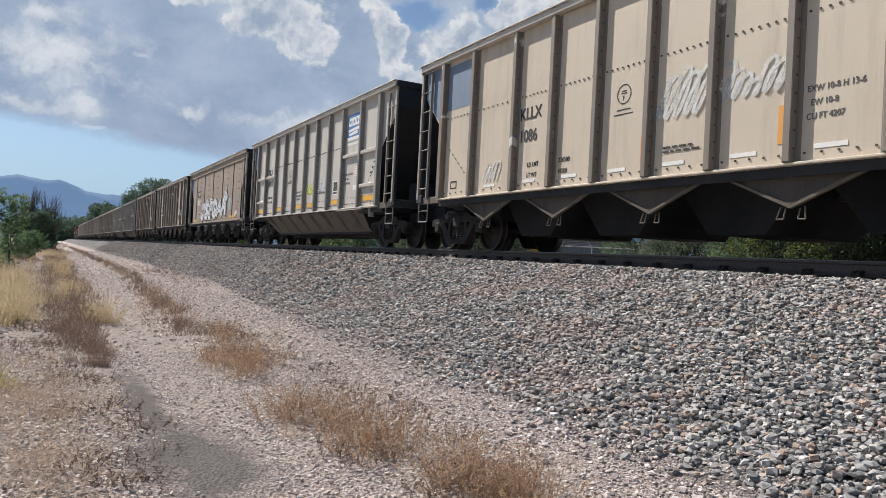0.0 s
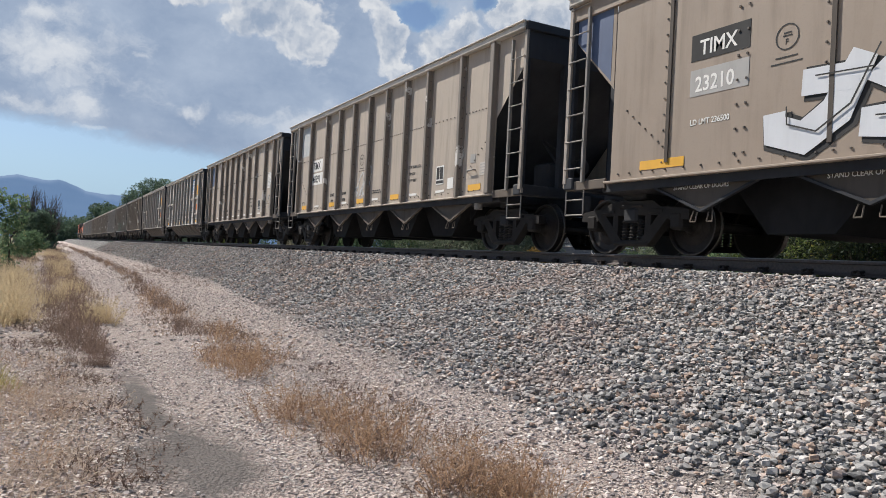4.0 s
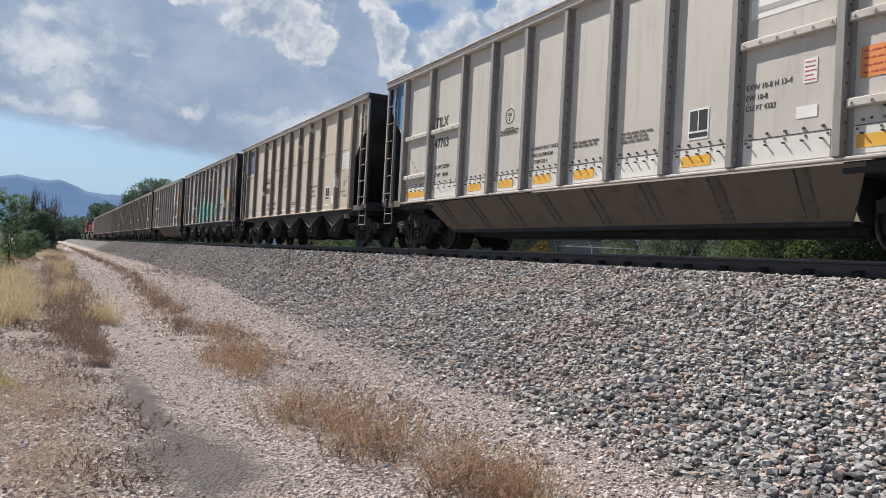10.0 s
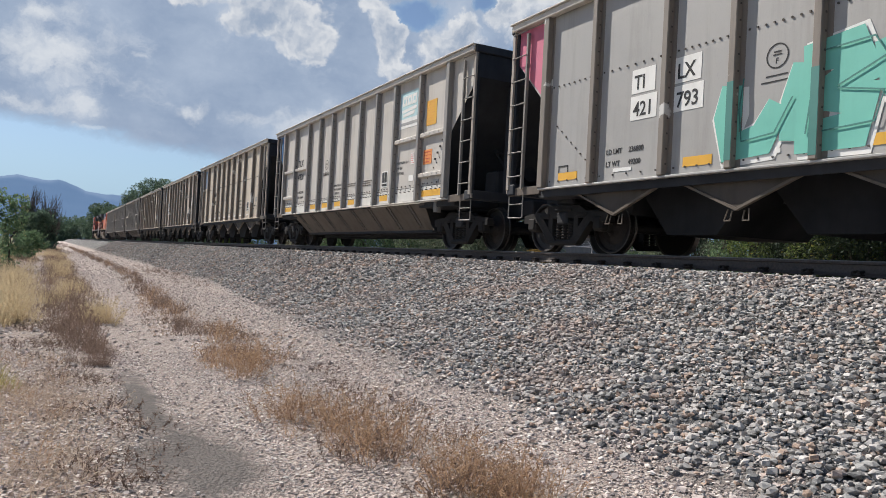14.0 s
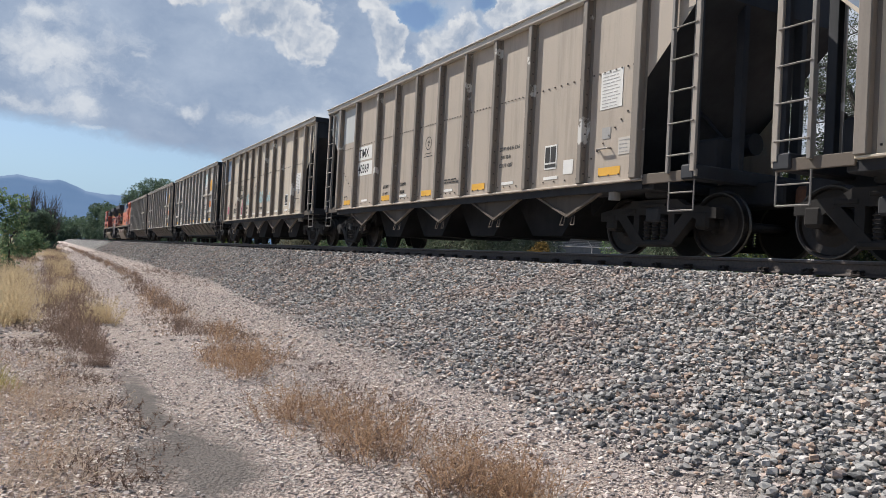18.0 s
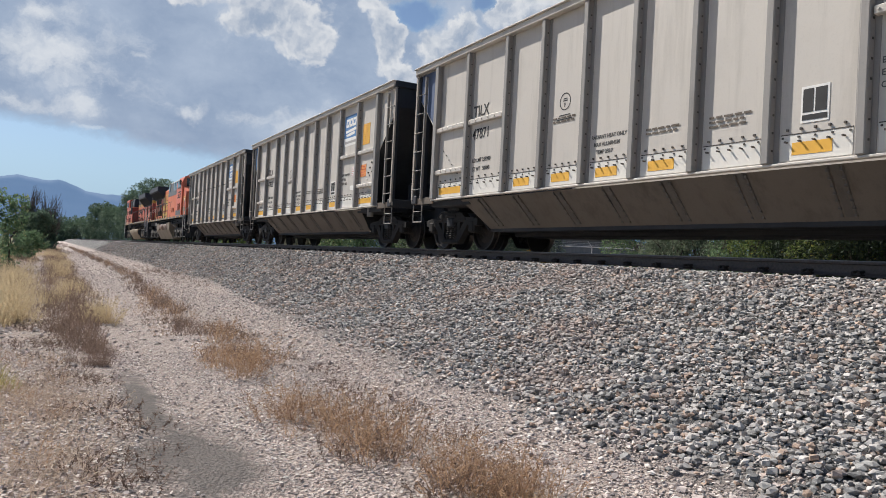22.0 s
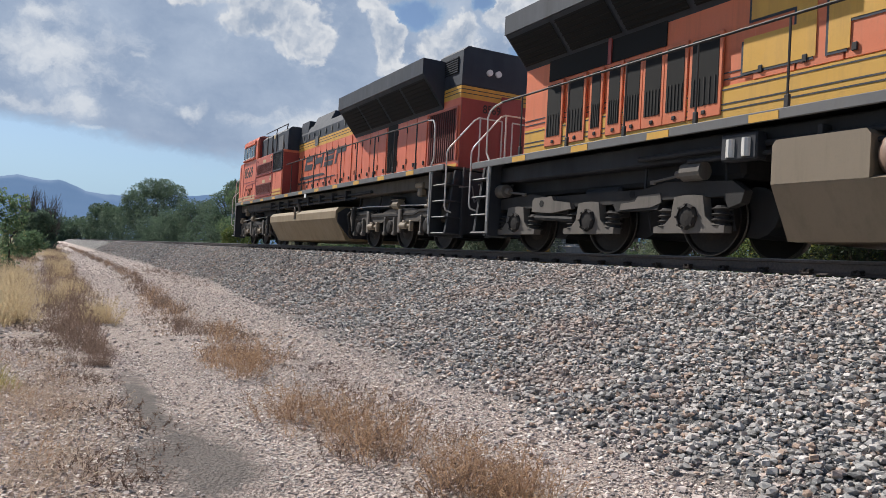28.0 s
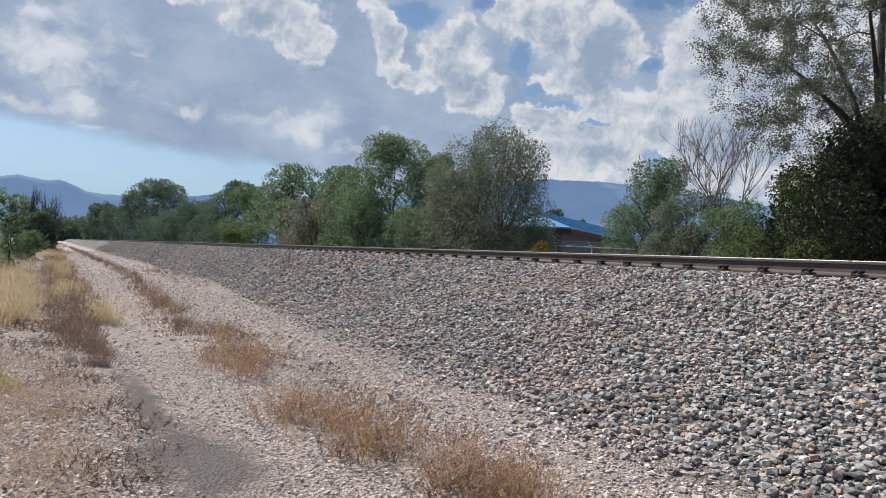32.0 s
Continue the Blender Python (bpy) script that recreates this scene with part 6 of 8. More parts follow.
    veil = n.span(n.math("ADD", veils, n.math("ADD", n.math("MULTIPLY", n.math("SUBTRACT", soft, 0.5), 2.1), n.math("MULTIPLY", nz, 0.7))), 0.12, 1.05, 0, 1, True)
    grey = n.mix(n.span(n.math("ADD", hazy, n.math("MULTIPLY", n.math("SUBTRACT", soft, 0.5), 0.5)), 0.34, 0.66), (0.245, 0.315, 0.44), (0.36, 0.43, 0.545))
    grey = n.mix(veil, grey, (0.60, 0.63, 0.675))
    # heaps: bright towards the sun and along their rims, grey where they are thick
    relief = n.math("SUBTRACT", n.math("ADD", n.math("MULTIPLY", nz, 0.75), n.math("MULTIPLY", billow(p), 0.75)), n.math("ADD", n.math("MULTIPLY", nz_sun, 0.75), n.math("MULTIPLY", billow(to_sun), 0.75)))
    shaded = masses(p, [(39.8, 15.4, 3.2, 2.8, 0.55), (28.9, 13.6, 2.4, 1.3, 0.35), (41.5, 8.0, 3.4, 1.2, 0.3), (36.0, 16.4, 2.0, 1.4, 0.3), (12.4, 16.4, 3.0, 0.9, 0.25), (49, 9, 4, 2, 0.3)], 0.0, 1.4)
    glow = n.math("ADD", n.math("ADD", 0.56, n.math("MULTIPLY", relief, 1.15)), n.math("SUBTRACT", n.span(thick, 0.55, 1.25, 0.16, -0.22), shaded))
    white = n.mix(n.span(glow, 0.10, 0.95, 0, 1, True), (0.265, 0.33, 0.44), (0.645, 0.66, 0.685))
    col = n.mix(heap, grey, white)
    # thin haze low over the hills
    haze = n.math("MULTIPLY", n.span(el, 9.0, 3.0), n.span(az, 24, 14, 0.0, 0.75))
    col = n.mix(fac, (0.28, 0.425, 0.585), col)
    fac = n.math("MAXIMUM", fac, haze)
    em = n.node("Emission")
    n.put(em.inputs[0], col)
    em.inputs[1].default_value = 0.95
    tr = n.node("BsdfTransparent")
    mx = n.node("MixShader")
    n.put(mx.inputs[0], fac)
    n.put(mx.inputs[1], tr.outputs[0])
    n.put(mx.inputs[2], em.outputs[0])
    out = n.node("OutputMaterial")
    n.put(out.inputs[0], mx.outputs[0])
    return m


def build_clouds():
    s = Shape()
    az = [-24 + 2.0 * i for i in range(58)]
    el = [-1 + 1.5 * j for j in range(22)]
    s.v = [tuple(direction(a, e) * 4600) for e in el for a in az]
    n = len(az)
    s.f = [(j * n + i, j * n + i + 1, (j + 1) * n + i + 1, (j + 1) * n + i) for j in range(len(el) - 1) for i in range(n - 1)]
    me = s.mesh("cloud_backdrop", cloud_material(), True)
    uv = me.uv_layers.new(name="sky")
    for lp in me.loops:
        i = lp.vertex_index
        uv.data[lp.index].uv = (az[i % n], el[i // n])
    return tagged(new("cloud_backdrop", me), "scattered white and grey cumulus clouds", "clouds", kind="structure")


CLOUDS = build_clouds()


def build_mountains():
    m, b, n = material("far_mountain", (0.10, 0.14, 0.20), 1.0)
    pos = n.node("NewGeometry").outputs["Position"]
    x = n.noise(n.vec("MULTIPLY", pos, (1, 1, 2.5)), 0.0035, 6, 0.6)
    # distance haze is put into this blue glow; the ridge is no lamp
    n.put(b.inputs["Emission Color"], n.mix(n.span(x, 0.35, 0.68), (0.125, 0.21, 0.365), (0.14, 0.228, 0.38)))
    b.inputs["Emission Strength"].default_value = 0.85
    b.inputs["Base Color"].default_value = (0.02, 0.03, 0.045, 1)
    key = [(-40, 4.2), (-12, 3.6), (-6, 4.1), (-3.2, 4.15), (-2.2, 4.3), (-1.2, 4.22), (0.1, 4.15), (1.0, 3.9), (2.0, 3.62), (3.2, 3.42), (4.6, 3.45), (7.5, 3.65), (10, 3.9), (18, 4.4), (26, 4.8), (31, 5.6), (34, 6.4), (36, 6.65), (39, 6.65), (42, 6.5), (45, 6.1), (52, 5.2), (60, 4.6), (75, 5.0), (95, 4.0)]
    ks, vs = [k for k, _ in key], [v for _, v in key]
    s = Shape()
    cols = [-40 + 0.25 * i for i in range(541)]
    rows = 9
    for a in cols:
        el = float(np.interp(a, ks, vs)) + 0.15 * noise.fractal(Vector((a * 0.7, 0.0, 0.0)), 1.0, 2.1, 5)
        top = 4300 * math.tan(radians(el))
        for k in range(rows):
            fr = k / (rows - 1)
            d = 3300 + 1000 * fr + 90 * noise.noise(Vector((a * 0.5, k * 0.8, 4.0)))
            v = direction(a, 0) * d
            s.v.append((v.x, v.y, top * fr ** 1.1 - 6))
    s.f = [(i * rows + k, (i + 1) * rows + k, (i + 1) * rows + k + 1, i * rows + k + 1) for i in range(len(cols) - 1) for k in range(rows - 1)]
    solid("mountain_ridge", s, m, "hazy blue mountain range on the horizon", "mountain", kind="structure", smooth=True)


build_mountains()


# ---- plants ----
def leaf_material(name, dark, light, dry=None, through=0.35):
    m, b, n = material(name, dark, 0.6)
    rnd = n.node("NewGeometry").outputs["Random Per Island"]
    pos = n.node("TexCoord").outputs["Object"]
    big = n.noise(pos, 0.45, 3)
    c = n.mix(n.span(n.math("ADD", rnd, n.math("MULTIPLY", big, 0.8)), 0.3, 1.5), dark, light)
    if dry:
        c = n.mix(n.span(rnd, 0.90, 0.98), c, dry)
    n.put(b.inputs["Base Color"], c)
    b.inputs["Roughness"].default_value = 0.6
    b.inputs["Specular IOR Level"].default_value = 0.2
    tl = n.node("BsdfTranslucent")
    n.put(tl.inputs[0], n.mix(0.5, c, light))
    mx = n.node("MixShader")
    mx.inputs[0].default_value = through
    out = [q for q in m.node_tree.nodes if q.type == "OUTPUT_MATERIAL"][0]
    n.put(mx.inputs[1], b.outputs[0])
    n.put(mx.inputs[2], tl.outputs[0])
    n.put(out.inputs[0], mx.outputs[0])
    return m


L_GREEN = leaf_material("cottonwood_leaves", (0.058, 0.108, 0.056), (0.19, 0.275, 0.145), (0.34, 0.31, 0.15), 0.45)
# near-black green: deep shade under the tall tree is put into the colour
L_SHADED = leaf_material("dark_leaves", (0.011, 0.021, 0.012), (0.042, 0.062, 0.030), None, 0.12)
L_WILLOW = leaf_material("willow_leaves", (0.075, 0.108, 0.072), (0.225, 0.27, 0.185), (0.29, 0.28, 0.20), 0.4)
L_GREYGREEN = leaf_material("grey_olive_leaves", (0.12, 0.125, 0.09), (0.26, 0.26, 0.19), (0.30, 0.27, 0.20), 0.4)
L_BRIGHT = leaf_material("bright_leaves", (0.055, 0.09, 0.026), (0.16, 0.205, 0.065), (0.33, 0.27, 0.06), 0.45)
L_RUSSET = leaf_material("russet_leaves", (0.12, 0.085, 0.03), (0.30, 0.20, 0.06), None, 0.35)
L_COTTON = leaf_material("pale_cottonwood_leaves", (0.056, 0.076, 0.052), (0.185, 0.212, 0.15), None, 0.4)
L_FAR = leaf_material("distant_leaves", (0.056, 0.096, 0.068), (0.145, 0.205, 0.135), None, 0.35)
M_BARK = speckled("bark", (0.085, 0.072, 0.06), (0.045, 0.038, 0.032), 12, 0.95, 0, 0.8, 0.03)
M_DEADWOOD = speckled("dead_wood", (0.19, 0.165, 0.145), (0.11, 0.095, 0.085), 12, 0.95)


def limbs(s, rng, start, way, length, r, depth, tips, spread=0.6, up=0.25):
    """A limb of three bent pieces that forks."""
    p, d = Vector(start), Vector(way).normalized()
    n = 3
    for i in range(n):
        q = p + d * length / n
        s.rod(p, q, r * (1 - 0.22 * i), max(4, 8 - 2 * (3 - depth)), r * (1 - 0.22 * (i + 1)), caps=False)
        p = q
        d = (d + Vector((rng.normal(0, 0.16), rng.normal(0, 0.16), rng.normal(up * 0.25, 0.10)))).normalized()
        if depth > 0 and i > 0:
            for _ in range(2 if depth > 1 else 1):
                side = Vector((rng.normal(), rng.normal(), rng.normal(0.3, 0.5))).normalized()
                limbs(s, rng, p, d + side * spread, length * rng.uniform(0.5, 0.72), r * 0.5, depth - 1, tips, spread, up)
    tips.append(p)
    if depth > 0:
        for _ in range(2):
            side = Vector((rng.normal(), rng.normal(), rng.normal(0.35, 0.4))).normalized()
            limbs(s, rng, p, d + side * spread * 0.8, length * rng.uniform(0.5, 0.7), r * 0.42, depth - 1, tips, spread, up)


def leaf_mesh(name, centres, rng, size, mat, droop=0.0, long=1.5):
    """Small pointed leaves with a fold, one at each place."""
    c = np.asarray(centres)
    m = len(c)
    d = rng.normal(size=(m, 3))
    d[:, 2] = d[:, 2] * (1 - droop) - droop * 1.6
    d /= np.linalg.norm(d, axis=1, keepdims=True) + 1e-9
    e = np.cross(d, rng.normal(size=(m, 3)))
    e /= np.linalg.norm(e, axis=1, keepdims=True) + 1e-9
    f = np.cross(d, e)
    s = (size * rng.uniform(0.6, 1.3, m))[:, None]
    w = s * 0.5 / long ** 0.5
    v = np.stack([c, c + d * s * 0.5 * long + e * w + f * w * 0.25, c + d * s * long, c + d * s * 0.5 * long - e * w + f * w * 0.25], 1).reshape(-1, 3)
    i = np.arange(m)[:, None] * 4
    F = i + np.array([[0, 1, 2, 3]])
    me = bpy.data.meshes.new(name)
    me.vertices.add(len(v))
    me.vertices.foreach_set("co", v.ravel().astype(np.float32))
    me.loops.add(F.size)
    me.loops.foreach_set("vertex_index", F.ravel().astype(np.int32))
    me.polygons.add(len(F))
    me.polygons.foreach_set("loop_start", np.arange(0, F.size, 4, dtype=np.int32))
    me.materials.append(mat)
    me.update(calc_edges=True)
    me.shade_flat()
    return me


def tree(name, label, x, y, height, width, leaves, size, mat, seed, low=0.12, lobes=14, droop=0.0, long=1.5, bark=None, dense=0.55, trunk=None, lean=(0, 0)):
    """Trunk and limbs, and a crown of leafy lobes with an uneven outline."""
    rng = np.random.default_rng(seed)
    t = thing(name, label, "bush" if "bush" in name else "tree", at=(x, y, ground_z(x, y) - 0.05))
    s = Shape()
    tips = []
    r = trunk or height * 0.022
    nstem = 1 if "tree" in name and height > 7 and droop == 0 else 3
    for k in range(nstem):
        w = Vector((rng.normal(lean[0], 0.10 + 0.12 * (nstem > 1)), rng.normal(lean[1], 0.10 + 0.12 * (nstem > 1)), 1))
        limbs(s, rng, (rng.normal(0, 0.1 * nstem), rng.normal(0, 0.1 * nstem), 0), w, height * 0.42, r / nstem ** 0.4, 2, tips)
    part("trunk", s, bark or M_BARK, t)
    pts = []
    per = leaves // lobes
    for k in range(lobes):
        a = rng.uniform(0, 2 * np.pi)
        hz = low + (1 - low) * ((k + rng.uniform(0.1, 0.9)) / lobes) ** 0.9
        env = max(0.12, math.sin(math.pi * (0.14 + 0.80 * hz)) ** 0.55)
        lr = width / 2 * rng.uniform(0.26, 0.42) * (0.75 + 0.25 * env)
        R = max(0, width / 2 * env - lr * 0.6) * math.sqrt(rng.random())
        c = np.array([R * math.cos(a), R * math.sin(a), min(height * hz, height - lr * 0.6)])
        g = rng.normal(size=(per, 3))
        g /= np.linalg.norm(g, axis=1, keepdims=True)
        rad = rng.random(per) ** (1 / 3) * (1 - dense) + dense * rng.uniform(0.7, 1.1, per)
        p = c + g * rad[:, None] * np.array([lr, lr, lr * (1.6 if droop else 0.9)])
        fq = 1.0 / max(0.35, lr * 0.5)
        ok = np.array([noise.noise(Vector((u[0] * fq, u[1] * fq, u[2] * fq + seed))) > -0.18 for u in p])
        pts.append(p[ok])
    p = np.concatenate(pts)
    p[:, 2] = np.maximum(p[:, 2], 0.15)
    crown = part("crown", leaf_mesh("crown", p, rng, size, mat, droop, long), None, t)
    crown["kind"] = "stuff"
    return t


def spot(az, dist):
    return dist * math.sin(radians(az)), dist * math.cos(radians(az))


def row_tree(az, dist, height, width, leaves, size, mat, seed, name="tree", label="leafy green tree beyond the railway track", **kw):
    x, y = spot(az, dist)
    return tree(name, label, x, y, height, width, leaves, size, mat, seed, **kw)


def spreading_tree(x, y):
    """A broad tree: limbs that branch towards many leafy sprays."""
    rng = np.random.default_rng(11)
    t = thing("tree", "tall dark cottonwood with open spreading limbs", "tree", at=(x, y, ground_z(x, y) - 0.05))
    s = Shape()
    nodes = []

    def limb(pts, r0, r1):
        k = 6
        path = [Vector(pts[0]).lerp(Vector(pts[1]), i / k).lerp(Vector(pts[1]).lerp(Vector(pts[2]), i / k), i / k) for i in range(k + 1)]
        for i in range(k):
            ra, rb = r0 + (r1 - r0) * i / k, r0 + (r1 - r0) * (i + 1) / k
            s.rod(path[i], path[i + 1], ra, 8, rb, caps=False)
            nodes.append((path[i + 1], rb))

    limb([(0, 0, 0), (0.1, 0.1, 2.4), (-0.1, 0.0, 4.6)], 0.32, 0.22)
    limb([(-0.1, 0, 4.6), (0.1, 0.2, 7.5), (0.3, 0.3, 12.0)], 0.20, 0.06)
    for k in range(9):
        a = 0.7 * k + rng.normal(0, 0.15)
        reach, z = rng.uniform(2.6, 4.2), rng.uniform(7.2, 11.0)
        z0 = 3.6 + 0.45 * k
        limb([(0, 0, z0), (math.cos(a) * reach * 0.4, math.sin(a) * reach * 0.4, z0 + (z - z0) * 0.65), (math.cos(a) * reach, math.sin(a) * reach, z)], 0.13, 0.04)
    # leafy sprays inside a broad crown, each on a twig from the nearest limb
    sprays = []
    while len(sprays) < 500:
        q = rng.normal(size=3)
        q = q / np.linalg.norm(q) * rng.uniform(0.25, 1.0) ** 0.5
        p = Vector((q[0] * 5.9, q[1] * 5.9, 9.6 + q[2] * 4.8))
        if noise.noise(p * 0.55 + Vector((7, 1, 3))) > -0.28:
            sprays.append(p)
    sprays.sort(key=lambda p: (p - Vector((0, 0, 7))).length)
    leaves = []
    for p in sprays:
        q, r = min(nodes, key=lambda nd: (nd[0] - p).length + max(0.0, nd[0].z - p.z) * 1.5)
        m = q.lerp(p, 0.5) + Vector((rng.normal(0, 0.12), rng.normal(0, 0.12), 0.12))
        r1 = min(r * 0.6, 0.035)
        s.rod(q, m, r1, 5, r1 * 0.7, caps=False)
        s.rod(m, p, r1 * 0.7, 5, 0.006, caps=False)
        nodes.append((m, r1 * 0.7))
        way = (p - q).normalized()
        for _ in range(5):
            d = (way + Vector(rng.normal(0, 0.55, 3))).normalized() * rng.uniform(0.35, 0.8)
            start = q.lerp(p, rng.uniform(0.5, 1.0))
            s.rod(start, start + d, 0.007, 3, 0.003, caps=False)
            k = 60
            along = rng.uniform(0.1, 1.1, (k, 1))
            leaves.append(np.array(start) + np.array(d) * along + rng.normal(0, 0.11, (k, 3)))
    part("trunk", s, M_BARK, t)
    crown = part("crown", leaf_mesh("crown", np.concatenate(leaves), rng, 0.052, L_COTTON, 0.15, 1.3), None, t)
    crown["kind"] = "stuff"


def build_trees():
    # tall dark tree beyond the track, and the thicket under it
    x, y = spot(59.0, 27.0)
    spreading_tree(x, y)
    row_tree(60.0, 30.0, 6.5, 8.5, 9000, 0.26, L_SHADED, 60, "bush", "dark shaded thicket behind the tall tree", low=0.02, lobes=26, dense=0.2)
    row_tree(53.0, 31.0, 3.6, 7.0, 6000, 0.20, L_SHADED, 61, "bush", "dark low thicket beyond the track", low=0.02, lobes=20, dense=0.2)
    row_tree(58.2, 24.5, 6.0, 6.4, 44000, 0.07, L_SHADED, 12, "bush", "dark leafy thicket under the tall tree", low=0.03, lobes=30, dense=0.3)
    row_tree(62.5, 25.0, 8.5, 6.6, 40000, 0.08, L_SHADED, 13, "bush", "dark ivy-hung thicket beyond the track", low=0.03, lobes=22, dense=0.3)
    row_tree(54.0, 25.5, 4.9, 4.8, 20000, 0.065, L_BRIGHT, 14, "bush", "yellow-green bush beyond the track", low=0.03, lobes=20, dense=0.35)
    row_tree(50.4, 27.5, 4.1, 5.0, 18000, 0.065, L_GREEN, 15, "bush", "green bush beside a bare tree", low=0.03, lobes=20, dense=0.35)
    row_tree(47.6, 30.5, 4.7, 4.6, 18000, 0.07, L_WILLOW, 16, "bush", "grey-green bush beyond the track", low=0.03, lobes=18, dense=0.35)
    row_tree(44.7, 33.0, 6.3, 4.9, 32000, 0.07, L_GREEN, 17, "bush", "tall green bush beside the blue-roofed shed", low=0.03, lobes=34, dense=0.35)
    row_tree(67.0, 26.0, 9.5, 7.5, 7000, 0.13, L_SHADED, 18, "tree", "dark tree beyond the railway track", low=0.05, lobes=18)
    row_tree(76.0, 27.0, 9.0, 7.5, 5000, 0.15, L_SHADED, 19, "tree", "dark tree beyond the railway track", low=0.05, lobes=16)
    row_tree(45.3, 33.6, 3.6, 3.6, 12000, 0.075, L_GREEN, 62, "bush", "green bush at the end of the shed", low=0.02, lobes=18, dense=0.3)
    row_tree(46.0, 31.5, 3.4, 4.0, 12000, 0.07, L_WILLOW, 63, "bush", "grey-green low bush beyond the track", low=0.02, lobes=18, dense=0.3)
    # bare tree
    rng = np.random.default_rng(5)
    bx, by = spot(49.0, 30.0)
    bare = thing("tree", "leafless grey tree among the bushes", "tree", at=(bx, by, ground_z(bx, by)))
    s, tips = Shape(), []
    limbs(s, rng, (0, 0, 0), (0.05, 0, 1), 3.3, 0.09, 4, tips, 0.58, 0.5)
    part("trunk", s, M_DEADWOOD, bare)
    # the long row
    row_tree(32.2, 45.0, 9.1, 8.6, 62000, 0.085, L_WILLOW, 21, "tree", "grey-green willow with hanging leaves", low=0.05, lobes=40, droop=0.5, long=2.2, dense=0.35)
    row_tree(28.8, 47.0, 7.0, 7.0, 32000, 0.09, L_WILLOW, 22, "tree", "low grey-green willow in the row", low=0.04, lobes=24, droop=0.45, long=2.2, dense=0.35)
    row_tree(35.2, 43.5, 3.4, 4.4, 12000, 0.085, L_WILLOW, 23, "bush", "willow bush beside the shed", low=0.03, lobes=14, droop=0.3, long=2.0)
    row_tree(24.4, 56.0, 10.6, 9.6, 42000, 0.12, L_GREEN, 24, "tree", "airy tall green cottonwood", low=0.10, lobes=36, dense=0.3)
    row_tree(28.0, 56.0, 9.6, 4.8, 15000, 0.12, L_GREEN, 25, "tree", "slender tall green cottonwood", low=0.10, lobes=20, dense=0.3)
    row_tree(21.6, 52.0, 6.2, 6.6, 18000, 0.11, L_GREEN, 26, "bush", "light green bush in the tree row", low=0.03, lobes=20)
    row_tree(25.5, 50.0, 4.8, 6.8, 16000, 0.11, L_GREEN, 27, "bush", "green bush in the tree row", low=0.03, lobes=18)
    row_tree(20.0, 62.0, 8.8, 8.4, 20000, 0.15, L_GREEN, 28, "tree", "green tree in the row beyond the track", low=0.05, lobes=24)
    row_tree(16.4, 66.0, 9.0, 8.8, 18000, 0.15, L_GREEN, 29, "tree", "green tree in the row beyond the track", low=0.05, lobes=24)
    row_tree(17.7, 57.0, 5.6, 6.6, 11000, 0.15, L_GREYGREEN, 30, "bush", "pale grey-olive bush in the row", low=0.03, lobes=20)
    row_tree(13.9, 78.0, 8.2, 9.0, 21600, 0.14, L_GREEN, 31, "tree", "green tree in the row beyond the track", low=0.04, lobes=20)
    row_tree(11.7, 86.0, 9.0, 8.6, 19200, 0.16, L_FAR, 32, "tree", "dark green tree in the row", low=0.04, lobes=20)
    row_tree(12.6, 74.0, 3.6, 4.6, 8400, 0.12, L_BRIGHT, 33, "bush", "bright green bush at the ballast", low=0.03, lobes=12)
    row_tree(10.6, 92.0, 5.6, 8.0, 12000, 0.16, L_FAR, 50, "bush", "green bush filling the tree row", low=0.03, lobes=14)
    row_tree(9.2, 104.0, 7.4, 11.0, 19200, 0.18, L_FAR, 34, "tree", "dark green tree in the row", low=0.04, lobes=20)
    row_tree(6.6, 128.0, 11.8, 13.0, 31200, 0.20, L_FAR, 35, "tree", "broad round green tree", low=0.05, lobes=34, dense=0.6)
    row_tree(7.9, 112.0, 6.0, 11.0, 14400, 0.18, L_FAR, 36, "tree", "dark tree before a taller round one", low=0.03, lobes=16)
    row_tree(4.6, 195.0, 10.0, 14.0, 14400, 0.27, L_FAR, 37, "tree", "dark distant tree by the line", low=0.03, lobes=18)
    row_tree(3.3, 265.0, 13.5, 19.0, 6000, 0.6, L_FAR, 38, "tree", "dark distant tree by the line", low=0.03, lobes=18)
    row_tree(1.9, 420.0, 12.0, 30.0, 5000, 0.9, L_FAR, 39, "tree", "dark distant trees at the vanishing line", low=0.03, lobes=18)
    row_tree(0.4, 430.0, 11.0, 30.0, 5000, 0.9, L_FAR, 40, "tree", "dark distant trees at the vanishing line", low=0.03, lobes=18)
    # this side of the line
    row_tree(-3.2, 30.0, 2.9, 2.4, 3600, 0.085, L_GREEN, 41, "bush", "dark green bush at the weedy verge", low=0.04, lobes=16, dense=0.35)
    row_tree(-6.4, 28.0, 3.2, 3.4, 5000, 0.10, L_FAR, 42, "bush", "dark green bush at the weedy verge", low=0.04, lobes=14)
    row_tree(-1.7, 44.0, 1.5, 2.6, 3500, 0.10, L_GREEN, 43, "bush", "yellow-green bush at the weedy verge", low=0.04, lobes=10)
    row_tree(-0.5, 78.0, 3.6, 4.0, 4000, 0.22, L_FAR, 44, "bush", "dark bush below bare poplars", low=0.04, lobes=12)
    row_tree(-1.6, 80.0, 3.4, 4.0, 3000, 0.22, L_FAR, 45, "bush", "dark bush below bare poplars", low=0.04, lobes=12)
    rng = np.random.default_rng(9)
